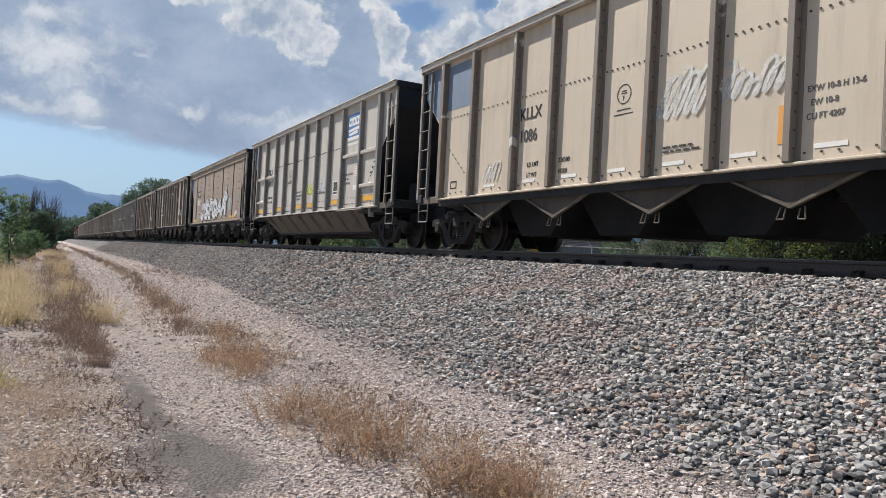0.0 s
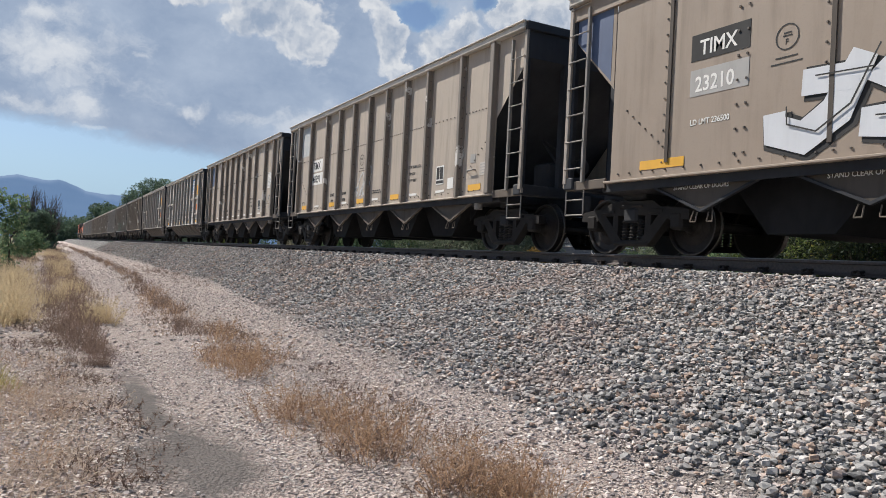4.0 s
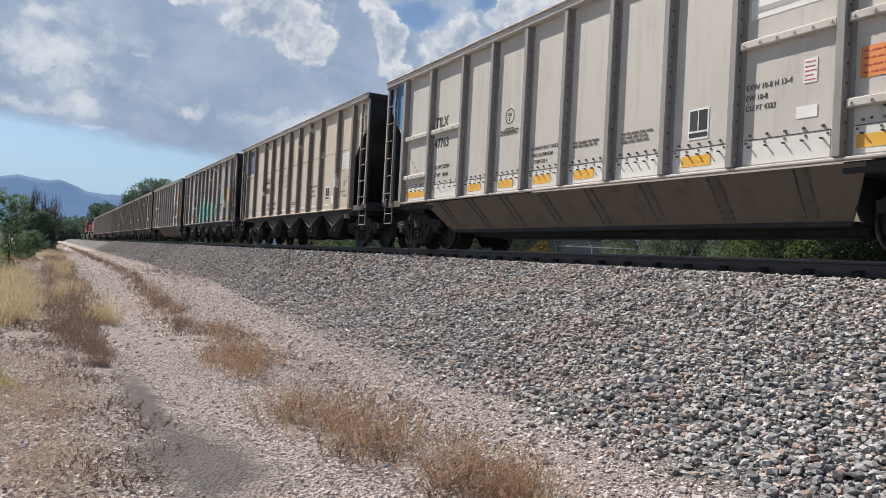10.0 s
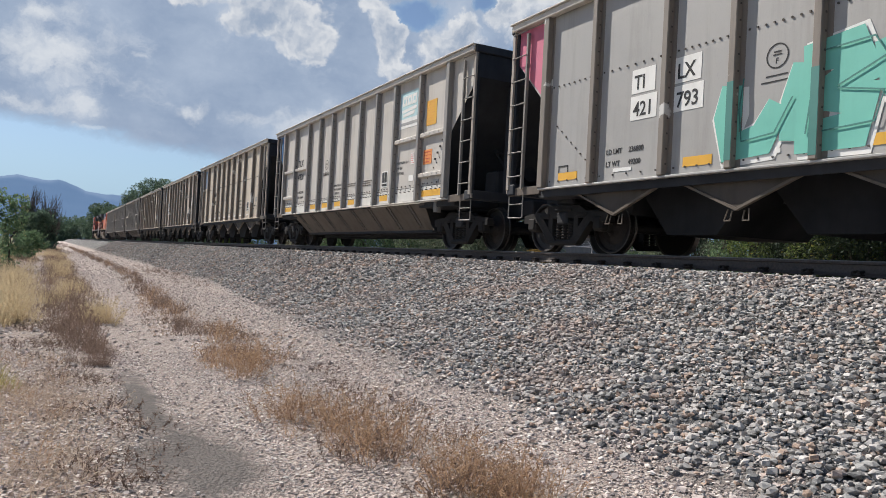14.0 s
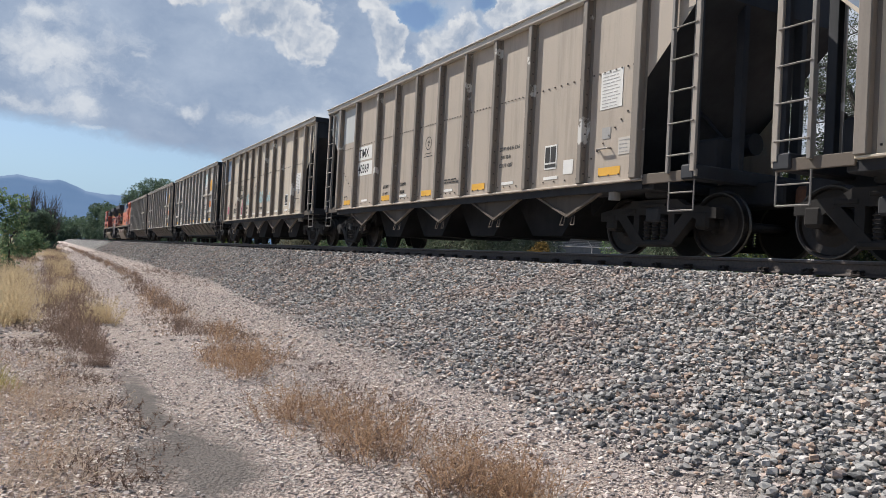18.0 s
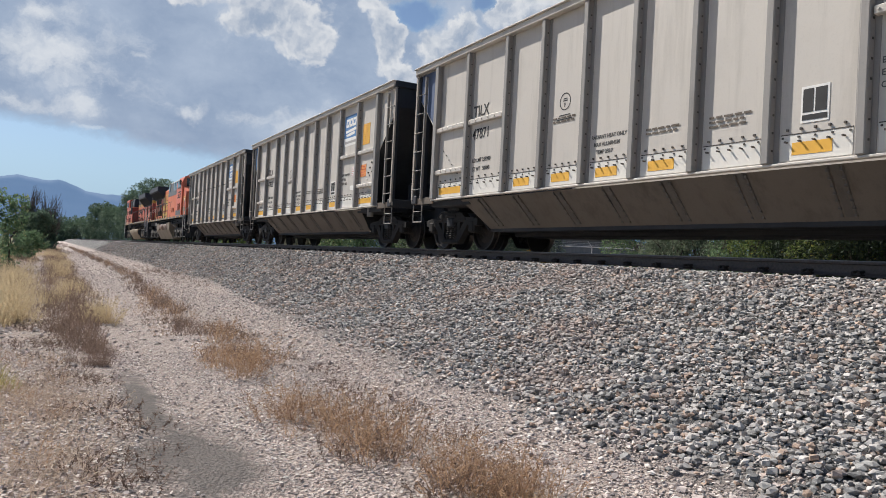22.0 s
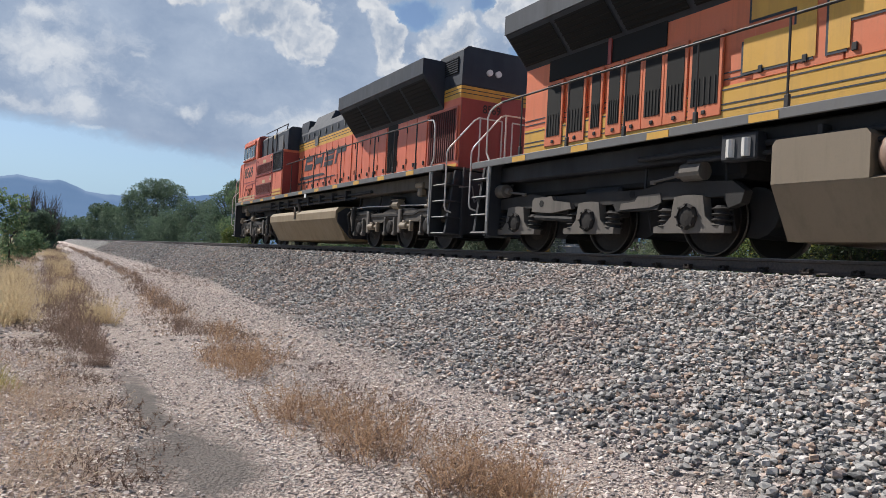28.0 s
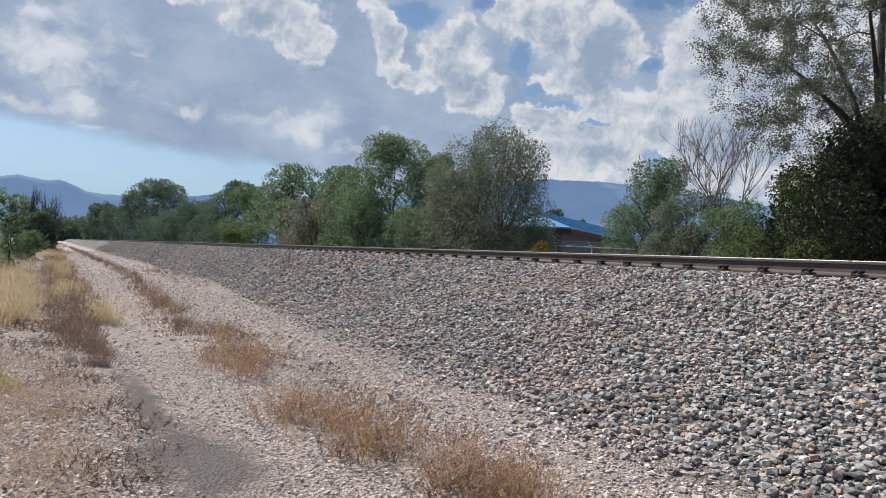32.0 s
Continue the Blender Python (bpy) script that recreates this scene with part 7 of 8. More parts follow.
    for az, h in ((-1.5, 6.2), (-1.2, 5.6), (-0.3, 5.6), (0.0, 5.0), (-0.8, 5.0)):
        px, py = spot(az, 82.0)
        pop = thing("tree", "narrow half-bare poplar by the road", "tree", at=(px, py, 0))
        s, tips = Shape(), []
        for k in range(5):
            limbs(s, rng, (0, 0, 0.4 * k), (rng.normal(0, 0.10), rng.normal(0, 0.10), 1), h * 0.40, 0.07, 2, tips, 0.22, 1.0)
        part("trunk", s, M_DEADWOOD, pop)
        c = np.array([[rng.normal(0, 0.28), rng.normal(0, 0.28), h * rng.uniform(0.15, 0.75)] for _ in range(500)])
        part("crown", leaf_mesh("crown", c, rng, 0.18, L_FAR), None, pop)["kind"] = "stuff"
    # behind the shed
    row_tree(36.6, 120.0, 10.4, 9.0, 3000, 0.4, L_FAR, 46, "tree", "green tree behind the blue-roofed shed", low=0.2, lobes=12)
    row_tree(38.8, 118.0, 8.6, 6.0, 2500, 0.4, L_FAR, 47, "tree", "green tree behind the blue-roofed shed", low=0.2, lobes=12)
    row_tree(42.4, 105.0, 6.0, 6.0, 2000, 0.35, L_RUSSET, 48, "bush", "yellowing bush behind the shed", low=0.1, lobes=10)
    row_tree(35.5, 40.0, 2.8, 2.6, 6000, 0.08, L_RUSSET, 49, "bush", "russet bush by the track", low=0.05, lobes=8)


build_trees()


# ---- dry weeds ----
def straw(name, a, b_col):
    m, b, n = material(name, a, 0.8)
    rnd = n.node("NewGeometry").outputs["Random Per Island"]
    oi = n.node("ObjectInfo").outputs["Random"]
    c = n.mix(rnd, a, b_col)
    c = n.mix(n.span(oi, 0, 1, 0, 0.35), c, tuple(q * 0.6 for q in a))
    n.put(b.inputs["Base Color"], c)
    tl = n.node("BsdfTranslucent")
    n.put(tl.inputs[0], c)
    mx = n.node("MixShader")
    mx.inputs[0].default_value = 0.45
    out = [q for q in m.node_tree.nodes if q.type == "OUTPUT_MATERIAL"][0]
    n.put(mx.inputs[1], b.outputs[0])
    n.put(mx.inputs[2], tl.outputs[0])
    n.put(out.inputs[0], mx.outputs[0])
    return m


W_ORANGE = straw("rusty_weed", (0.24, 0.142, 0.09), (0.68, 0.47, 0.30))
W_BROWN = straw("brown_weed", (0.12, 0.08, 0.062), (0.34, 0.245, 0.195))
W_STRAW = straw("straw_grass", (0.52, 0.40, 0.24), (0.80, 0.67, 0.45))
W_TAN = straw("tan_grass", (0.42, 0.32, 0.25), (0.72, 0.60, 0.49))
W_GREENISH = straw("half_dry_grass", (0.24, 0.22, 0.08), (0.50, 0.42, 0.18))


def weed_mesh(name, mat, seed, stems, height, radius, lean=0.5, twigs=3, width=0.006):
    """Thin stems from one root patch, with short twigs and seed heads."""
    rng = np.random.default_rng(seed)
    V, F = [], []

    def blade(p, q, w):
        d = q - p
        e = np.cross(d, rng.normal(size=3))
        e = e / (np.linalg.norm(e) + 1e-9) * w
        i = len(V)
        V.extend([p - e, p + e, q + e * 0.4, q - e * 0.4])
        F.append((i, i + 1, i + 2, i + 3))

    for _ in range(stems):
        a, r = rng.uniform(0, 6.283), radius * rng.random() ** 0.7
        p = np.array([r * math.cos(a), r * math.sin(a), -0.02])
        h = height * rng.uniform(0.45, 1.0) * (1 - 0.35 * r / radius)
        d = np.array([math.cos(a) * lean * r / radius, math.sin(a) * lean * r / radius, 1.0]) + rng.normal(0, 0.18, 3)
        d /= np.linalg.norm(d)
        for k in range(3):
            q = p + d * h / 3
            blade(p, q, width * (1 - 0.25 * k))
            if k > 0 or rng.random() < 0.4:
                for _ in range(twigs):
                    u = p + (q - p) * rng.random()
                    v = d * 0.5 + rng.normal(0, 0.6, 3)
                    v[2] = abs(v[2])
                    t = u + v / np.linalg.norm(v) * h * rng.uniform(0.06, 0.2)
                    blade(u, t, width * 0.7)
                    blade(t, t + rng.normal(0, 0.012, 3), width * 1.2)
            p = q
            d = d + rng.normal(0, 0.15, 3)
            d /= np.linalg.norm(d)
    s = Shape()
    s.v, s.f = [tuple(q) for q in V], F
    return s.mesh(name, mat)


def build_weeds():
    rng = random.Random(4)
    kinds = {"orange": [weed_mesh("w", W_ORANGE, k, 17, 0.50, 0.20, 0.65, 4, 0.0038) for k in range(5)],
             "fine": [weed_mesh("w", W_BROWN, 10 + k, 20, 0.40, 0.18, 0.35, 1, 0.0055) for k in range(5)],
             "straw": [weed_mesh("w", W_STRAW, 20 + k, 70, 0.45, 0.24, 0.5, 1, 0.004) for k in range(3)],
             "low": [weed_mesh("w", W_BROWN, 30 + k, 18, 0.15, 0.2, 0.8, 3, 0.003) for k in range(4)],
             "tan": [weed_mesh("w", W_TAN, 40 + k, 20, 0.11, 0.24, 0.9, 2, 0.0024) for k in range(4)],
             "green": [weed_mesh("w", W_GREENISH, 50 + k, 110, 0.26, 0.16, 0.5, 0, 0.004) for k in range(2)]}
    data = {}
    for kind, meshes in kinds.items():
        data[kind] = []
        for me in meshes:
            v = np.empty(len(me.vertices) * 3, np.float32)
            me.vertices.foreach_get("co", v)
            data[kind].append((v.reshape(-1, 3), me.materials[0]))
            bpy.data.meshes.remove(me)
    bands = {}

    def put(band, kind, x, y, size):
        v, mat = rng.choice(data[kind])
        a = rng.uniform(0, 6.283)
        m = np.array([[math.cos(a), math.sin(a), 0], [-math.sin(a), math.cos(a), 0], [0, 0, 1]]) * np.array([size, size, size]) * rng.uniform(0.85, 1.15)
        bands.setdefault((band, mat.name), (mat, []))[1].append(v @ m + np.array([x, y, ground_z(x, y)]))

    def drift(y):
        return min(0.7, 0.02 * max(0.0, y - 8.0))

    mid, edge, verge, sprig = "weeds_between_ruts", "weeds_at_road_edge", "verge_grass", "ballast_sprigs"
    # the strip between the ruts
    for x, y, n, sp, size in ((2.14, 3.55, 12, 0.20, 0.85), (2.30, 3.15, 9, 0.2, 0.8), (2.22, 4.15, 6, 0.2, 0.7), (1.80, 4.55, 13, 0.24, 0.95), (1.76, 5.45, 11, 0.26, 0.85), (1.80, 7.75, 11, 0.30, 0.95), (1.72, 8.5, 6, 0.3, 0.8), (2.2, 10.4, 7, 0.3, 0.85)):
        for _ in range(n):
            put(mid, "orange", x + rng.gauss(0, sp * 0.6), y + rng.gauss(0, sp), size * rng.uniform(0.45, 1.1))
    for _ in range(60):
        y = 3.2 + 9 * rng.random()
        put(mid, "low", 2.0 + 0.02 * y + rng.gauss(0, 0.30), y, rng.uniform(0.6, 1.5))
    for _ in range(560):
        y = 10.5 + 120 * rng.random() ** 1.8
        if noise.noise(Vector((y * 0.9, 4.0, 1.0))) < -0.12 and y < 40:
            continue
        put(mid, "fine" if rng.random() < 0.86 else "orange", 1.86 + min(0.9, 0.045 * max(0.0, y - 11)) + rng.gauss(0, 0.17), y, rng.uniform(0.35, 0.9) * (1.0 if y > 13 else 0.7))
    # brown stains of dry growth at the foot of the ballast
    for _ in range(90):
        y = rng.gauss(33, 5)
        put(mid, "fine", 4.3 + rng.gauss(0, 0.35), y, rng.uniform(0.25, 0.6))
    # the brown strip at the outer edge of the road
    for _ in range(900):
        y = 8.3 + 110 * rng.random() ** 2.0
        half = 0.20 + 0.38 * min(1.0, max(0.0, (y - 9) / 8))
        x = 0.42 - 0.004 * max(0, y - 20) + rng.uniform(-1, 1) * half * rng.uniform(0.6, 1.15) + 0.12 * noise.noise(Vector((0.6 * y, 8.0, 2.0)))
        gap = noise.noise(Vector((x * 2.2, y * 1.1, 6.0)))
        if gap < -0.22 and y < 45:
            continue
        put(edge, "fine" if gap < 0.34 or y < 12 else "straw", x, y, rng.uniform(0.5, 1.3) * (0.62 if y < 9.8 else 1.0) * (0.8 + 0.5 * gap))
    for _ in range(240):
        y = 17 + 100 * rng.random()
        put(edge, "fine" if rng.random() < 0.6 else "straw", -0.75 - 0.02 * y + rng.gauss(0, 0.7), y, rng.uniform(0.8, 1.5))
    for _ in range(120):
        y = 70 + 190 * rng.random()
        put(edge, "fine", rng.uniform(-4.0, 2.4), y, rng.uniform(1.3, 2.2))
    # the verge
    for _ in range(48):
        y = 11.2 + 13 * rng.random()
        put(verge, "straw", -0.50 - 0.035 * (y - 11) + rng.gauss(0, 0.15), y, rng.uniform(0.9, 1.6))
    for _ in range(60):
        y = 9.0 + 9 * rng.random()
        put(verge, "low", 0.0 + rng.gauss(0, 0.15), y, rng.uniform(0.5, 1.1))
    for _ in range(125):
        y = 3.2 + 4.2 * rng.random() ** 1.4
        put(verge, "tan", 0.10 + rng.gauss(0, 0.24) - 0.03 * y, y, rng.uniform(0.5, 1.4))
    for _ in range(45):
        y = 3.6 + 9 * rng.random()
        put(verge, "low", 0.28 + rng.gauss(0, 0.24), y, rng.uniform(0.5, 1.2))
    for _ in range(14):
        y = 3.8 + 5 * rng.random()
        put(verge, "orange", -0.05 + rng.gauss(0, 0.2) - 0.02 * y, y, rng.uniform(0.25, 0.5))
    for x, y in ((-0.32, 6.6), (-0.38, 6.9), (-0.45, 7.2)):
        put(verge, "green", x, y, 0.9)
    for x, y in ((4.2, 6.9), (5.4, 7.5), (4.0, 4.5), (4.9, 15.0), (4.6, 18.5), (5.0, 20.5), (5.3, 26.0), (6.1, 6.2), (5.6, 4.4)):
        for _ in range(3):
            put(sprig, "tan", x + rng.gauss(0, 0.12), y + rng.gauss(0, 0.12), 0.9)
    words = {mid: "rust-brown dry weeds between the wheel ruts", edge: "brown dry weeds along the road edge", verge: "straw-coloured dry grass on the verge", sprig: "thin dry grass sprigs on the ballast"}
    for (band, _), (mat, chunks) in bands.items():
        V = np.concatenate(chunks)
        F = np.arange(len(V)).reshape(-1, 4)
        me = bpy.data.meshes.new(band)
        me.vertices.add(len(V))
        me.vertices.foreach_set("co", V.ravel().astype(np.float32))
        me.loops.add(F.size)
        me.loops.foreach_set("vertex_index", F.ravel().astype(np.int32))
        me.polygons.add(len(F))
        me.polygons.foreach_set("loop_start", np.arange(0, F.size, 4, dtype=np.int32))
        me.materials.append(mat)
        me.update(calc_edges=True)
        me.shade_flat()
        tagged(new(band, me), words[band], "weeds", kind="stuff")


build_weeds()


# ---- shed with a blue roof, fence, far buildings ----
def build_shed():
    # wall and eave colours are darkened to hold the shade on these faces
    wall = painted("shed_wall", (0.028, 0.04, 0.055), 0.6, (0.07, 0.07, 0.07), 0.4)
    roof = painted("blue_roof_metal", (0.09, 0.25, 0.43), 0.55, (0.08, 0.16, 0.25), 0.25)
    eave = painted("brown_eave", (0.035, 0.018, 0.014), 0.8, (0.02, 0.04, 0.03), 0.3)
    shed = thing("shed", "long low shed with a blue metal hip roof", "building", at=Matrix.Translation((36.4, 46.4, -0.4)) @ pose(0, 0, 0, 0, 0, 35.3))
    L, W, H, R = 44.0, 15.0, 4.75, 7.05
    part("wall", Shape().box((L / 2, W / 2, H / 2), (L - 2.0, W - 2.0, H)), wall, shed)
    ring_pts = [(0, 0), (L, 0), (L, W), (0, W)]
    for name, pts in (("roof", [(0, 0, H), (L, 0, H), (L - 7, W / 2, R), (7, W / 2, R)]), ("roof", [(0, W, H), (0, 0, H), (7, W / 2, R)]),
                      ("roof", [(L, W, H), (0, W, H), (7, W / 2, R), (L - 7, W / 2, R)]), ("roof", [(L, 0, H), (L, W, H), (L - 7, W / 2, R)])):
        k = len(pts)
        s = Shape().add(pts + [(a, b, c - 0.12) for a, b, c in pts], [tuple(range(k)), tuple(range(2 * k - 1, k - 1, -1))] + [(i, i + k, (i + 1) % k + k, (i + 1) % k) for i in range(k)])
        r = part(name, s, roof, shed, "blue standing-seam metal roof")
        if pts[0] == (0, 0, H):
            q = Shape()
            for i in range(60):
                u = 0.7 + i * 0.72
                lim = min(1.0, u / 7, (L - u) / 7)
                q.rod((u, 0.02, H + 0.02), (u, W / 2 * lim, H + (R - H) * lim + 0.02), 0.03, 4)
            part("seam", q, roof, r)
    for i in range(4):
        (x0, y0), (x1, y1) = ring_pts[i], ring_pts[(i + 1) % 4]
        part("eave", Shape().box(((x0 + x1) / 2, (y0 + y1) / 2, H - 0.36), (abs(x1 - x0) + 0.1, abs(y1 - y0) + 0.1, 0.44)), eave, shed, "brown eave board")
    for i in range(5):
        part("window", Shape().box((5 + 5.5 * i, 0.97, 2.1), (2.2, 0.05, 1.0)), M_GLASS, shed)
    # pipe fence before it
    fence_m = painted("galvanised_pipe", (0.52, 0.53, 0.54), 0.4, (0.3, 0.29, 0.28), 0.3, metal=0.4)
    fx, fy = spot(39.8, 46.0)
    fence = thing("fence", "galvanised pipe fence with angled arms", "fence", at=Matrix.Translation((fx, fy, -0.35)) @ pose(0, 0, 0, 0, 0, -38))
    for i in range(7):
        u = -6.6 + 2.2 * i
        part("post", Shape().rod((u, 0, 0), (u, 0, 2.85), 0.035, 8).rod((u, 0, 2.85), (u - 0.26, -0.1, 3.2), 0.022, 6), fence_m, fence)
    for z in (1.6, 2.4, 2.85):
        part("rail", Shape().rod((-6.6, 0, z), (6.6, 0, z), 0.035, 8), fence_m, fence)
    for z in (2.95, 3.05, 3.15):
        part("wire", Shape().rod((-6.7, -0.05, z), (6.5, -0.05, z), 0.008, 4), fence_m, fence)
    white = painted("white_wall", (0.7, 0.7, 0.68), 0.6, (0.4, 0.38, 0.36), 0.2)
    for az, d, w, h, z in ((40.2, 420, 12, 5, 17), (40.7, 430, 8, 4, 17)):
        hx, hy = spot(az, d)
        house = thing("house", "small white building on the far rise", "building", at=Matrix.Translation((hx, hy, z)))
        part("wall", Shape().box((0, 0, 0), (w, 8, h)), white, house)
        part("roof", Shape().prism([(-w / 2 - 0.5, h / 2), (w / 2 + 0.5, h / 2), (0, h / 2 + 1.6)], -4.5, 4.5, "y"), white, house)


build_shed()


# ---- markings on the cars: near side at x = -1.5, panel i lies between POSTS[i] and POSTS[i + 1] ----
SIDE = -1.5068
M_STRIPE = flat("orange_stripe", (0.70, 0.31, 0.06))


def panel_mid(i):
    return (POSTS[i] + POSTS[i + 1]) / 2


def ring(parent, y, z, r):
    s = Shape()
    n = 28
    v = []
    for rad in (r, r - 0.018):
        v += [(SIDE - 0.003, y + rad * math.cos(6.2832 * k / n), z + rad * math.sin(6.2832 * k / n)) for k in range(n)]
    s.add(v, [(k, (k + 1) % n, n + (k + 1) % n, n + k) for k in range(n)])
    e = part("ring_stencil", s, M_INK, parent, "black ring stencil")
    b = Shape()
    for dz, w in ((0.05, 0.10), (0.015, 0.12), (-r - 0.08, 0.30), (-r - 0.15, 0.42)):
        b.box((SIDE - 0.002, y, z + dz), (0.004, w, 0.016))
    part("small_print", b, M_INK, e)
    lettering("letter", "F", 0.07, M_INK, parent, SIDE - 0.002, y + 0.025, z - 0.09)


def bars(parent, y, z, rows, width, mat=None, pitch=0.06, h=0.028, name="small_print"):
    """Writing too small to read: plain bars."""
    s = Shape()
    rng = random.Random(int(abs(y * 100 + z * 1000)))
    for k in range(rows):
        u, end = y + width / 2, y - width / 2 + width * rng.uniform(0.0, 0.3)
        while u > end:
            w = rng.uniform(0.05, 0.15)
            s.box((SIDE - 0.008, u - w / 2, z - k * pitch), (0.004, w, h))
            u -= w + 0.03
    return part(name, s, mat or M_INK, parent)


def placard(parent, mat, y, z, w, h, rows, name="placard", label="", ink=None):
    """A flat notice, its small writing as broken thin bars."""
    p = patch(name, mat, parent, SIDE, y, z, w, h, label)
    s = Shape()
    rng = random.Random(int(abs(y * 70 + z * 900)))
    for k in range(rows):
        u, end = y + w * 0.42, y - w * rng.uniform(0.22, 0.42)
        while u > end:
            q = min(rng.uniform(0.10, 0.34) * w, u - end + 0.01)
            s.box((SIDE - 0.008, u - q / 2, z + h * (k + 0.7) / (rows + 0.4)), (0.003, q, h / rows * 0.2))
            u -= q + w * 0.05
    part("small_print", s, ink or M_GREY, p)
    return p


def stencil_box(parent, y, z):
    p = patch("test_stencil", M_WHITE, parent, SIDE, y, z, 0.35, 0.42, "white-framed black stencil")
    for dy, w, z0, h in ((0.085, 0.13, 0.12, 0.27), (-0.075, 0.14, 0.12, 0.27), (0.0, 0.31, 0.03, 0.06)):
        part("black_field", Shape().box((SIDE - 0.008, y + dy, z + z0 + h / 2), (0.004, w, h)), M_INK, p)


def reporting(parent, mark, number, y, z, h=0.21, white=False, mat=None):
    if white:
        patch("number_panel", mat or M_WHITE, parent, SIDE, y - 0.42, z + h * 1.35, 1.0, h * 1.55, "white painted number panel", 0.004)
        patch("number_panel", mat or M_WHITE, parent, SIDE, y - 0.44, z - h * 0.42, 1.06, h * 1.55, "white painted number panel", 0.004)
    ink = M_WHITE if mat is not None else M_INK
    lettering("mark", mark, h, ink, parent, SIDE - 0.006, y, z + h * 1.65, "reporting mark lettering")
    lettering("number", number, h, ink, parent, SIDE - 0.006, y, z - h * 0.12, "car number lettering")


def weights(parent, a, b, y1, y2, z=1.52, h=0.085):
    lettering("load_limit", "LD LMT", h, M_INK, parent, SIDE - 0.004, y1, z)
    lettering("light_weight", "LT WT", h, M_INK, parent, SIDE - 0.004, y1, z - 0.19)
    lettering("load_limit", a, h, M_INK, parent, SIDE - 0.004, y2, z)
    lettering("light_weight", b, h, M_INK, parent, SIDE - 0.004, y2, z - 0.19)


def post_marks(car, mark, number, ld, lt, field, gusset, white=False, yellow=False, square=True, split=False, bay=7, dims=True):
    """The markings of a ribbed hopper car."""
    if field:
        patch("painted_field", field, car, SIDE, panel_mid(0), 3.02, 1.16, 0.98, "painted upper field", 0.003)
    if gusset:
        gusset_paint(car, gusset, "painted end gusset")
    part("emblem_frame", Shape().box((SIDE - 0.003, panel_mid(0) + 0.12, 1.44), (0.004, 0.26, 0.025)).box((SIDE - 0.003, panel_mid(0) + 0.12, 1.30), (0.004, 0.26, 0.02)).box((SIDE - 0.003, panel_mid(0) + 0.24, 1.37), (0.004, 0.02, 0.16)).box((SIDE - 0.003, panel_mid(0), 1.37), (0.004, 0.02, 0.16)), M_INK, car, "small framed stencil")
    y = POSTS[2] - 0.13
    if split:
        for a, b, u in ((mark[:2], number[:3], POSTS[1] - 0.86), (mark[2:], number[3:], POSTS[2] - 0.16)):
            p = patch("number_panel", M_WHITE, car, SIDE, u - 0.19, 2.38, 0.48, 0.36, "white painted number panel", 0.004)
            q = patch("number_panel", M_WHITE, car, SIDE, u - 0.21, 1.98, 0.54, 0.36, "white painted number panel", 0.004)
            lettering("mark", a, 0.22, M_INK, p, SIDE - 0.006, u, 2.44)
            lettering("number", b, 0.22, M_INK, q, SIDE - 0.006, u, 2.04)
        weights(car, ld, lt, POSTS[1] - 0.3, POSTS[1] - 0.8)
    elif white:
        reporting(car, mark, number, POSTS[1] - 0.15, 2.08, 0.245, True)
        weights(car, ld, lt, POSTS[2] - 0.4, POSTS[3] - 0.30)
    else:
        reporting(car, mark, number, y, 2.02, 0.23)
        weights(car, ld, lt, POSTS[2] - 0.42, POSTS[3] - 0.18)
    ring(car, panel_mid(3 if split else 4), 2.42, 0.155)
    for i in range(10):
        if yellow and i in (0, 2, 4, 6, 9):
            patch("reflector", M_YELLOW, car, SIDE, panel_mid(i), SILL + 0.10, 0.50, 0.13, "yellow reflective bar")
        elif i not in (0, 9):
            patch("door_notice", M_WHITE, car, SIDE, panel_mid(i) + 0.1, SILL + 0.14, 0.40, 0.055, "narrow white notice")
    if not yellow:
        for i, w, h in ((4, 0.05, 0.40), (6, 0.07, 0.46)):
            patch("stripe", M_STRIPE, car, SIDE, POSTS[i + 1] + 0.125 + w / 2, 1.34, w, h, "orange upright stripe")
    if dims:
        lettering("dimensions", "EXW 10-8 H 13-6", 0.075, M_STENCIL, car, SIDE - 0.003, POSTS[bay] - 0.17, 1.90)
        lettering("dimensions", "EW 10-8", 0.075, M_STENCIL, car, SIDE - 0.003, POSTS[bay] - 0.22, 1.74)
        lettering("dimensions", "CU FT 4207", 0.075, M_STENCIL, car, SIDE - 0.003, POSTS[bay] - 0.17, 1.58)
    bars(car, panel_mid(5), 1.50, 2, 0.6)
    if square:
        stencil_box(car, panel_mid(15 - bay) + (0.12 if bay == 7 else 0.0), 1.42)
    patch("data_plate", M_WHITE, car, SIDE, panel_mid(8) - 0.38, 1.30, 0.26, 0.24, "small white data plate")
    patch("plate", M_GREY, car, SIDE, panel_mid(9) + 0.10, 1.78, 0.20, 0.18, "small grey plate")
    placard(car, M_PALE, panel_mid(9) - 0.32, 1.50, 0.26, 0.26, 4)
    part("grab_handle", Shape().pipe([(SIDE, panel_mid(9) + 0.25, 1.62), (SIDE - 0.06, panel_mid(9) + 0.25, 1.62), (SIDE - 0.06, panel_mid(9) - 0.02, 1.62), (SIDE, panel_mid(9) - 0.02, 1.62)], 0.014), M_LADDER, car)


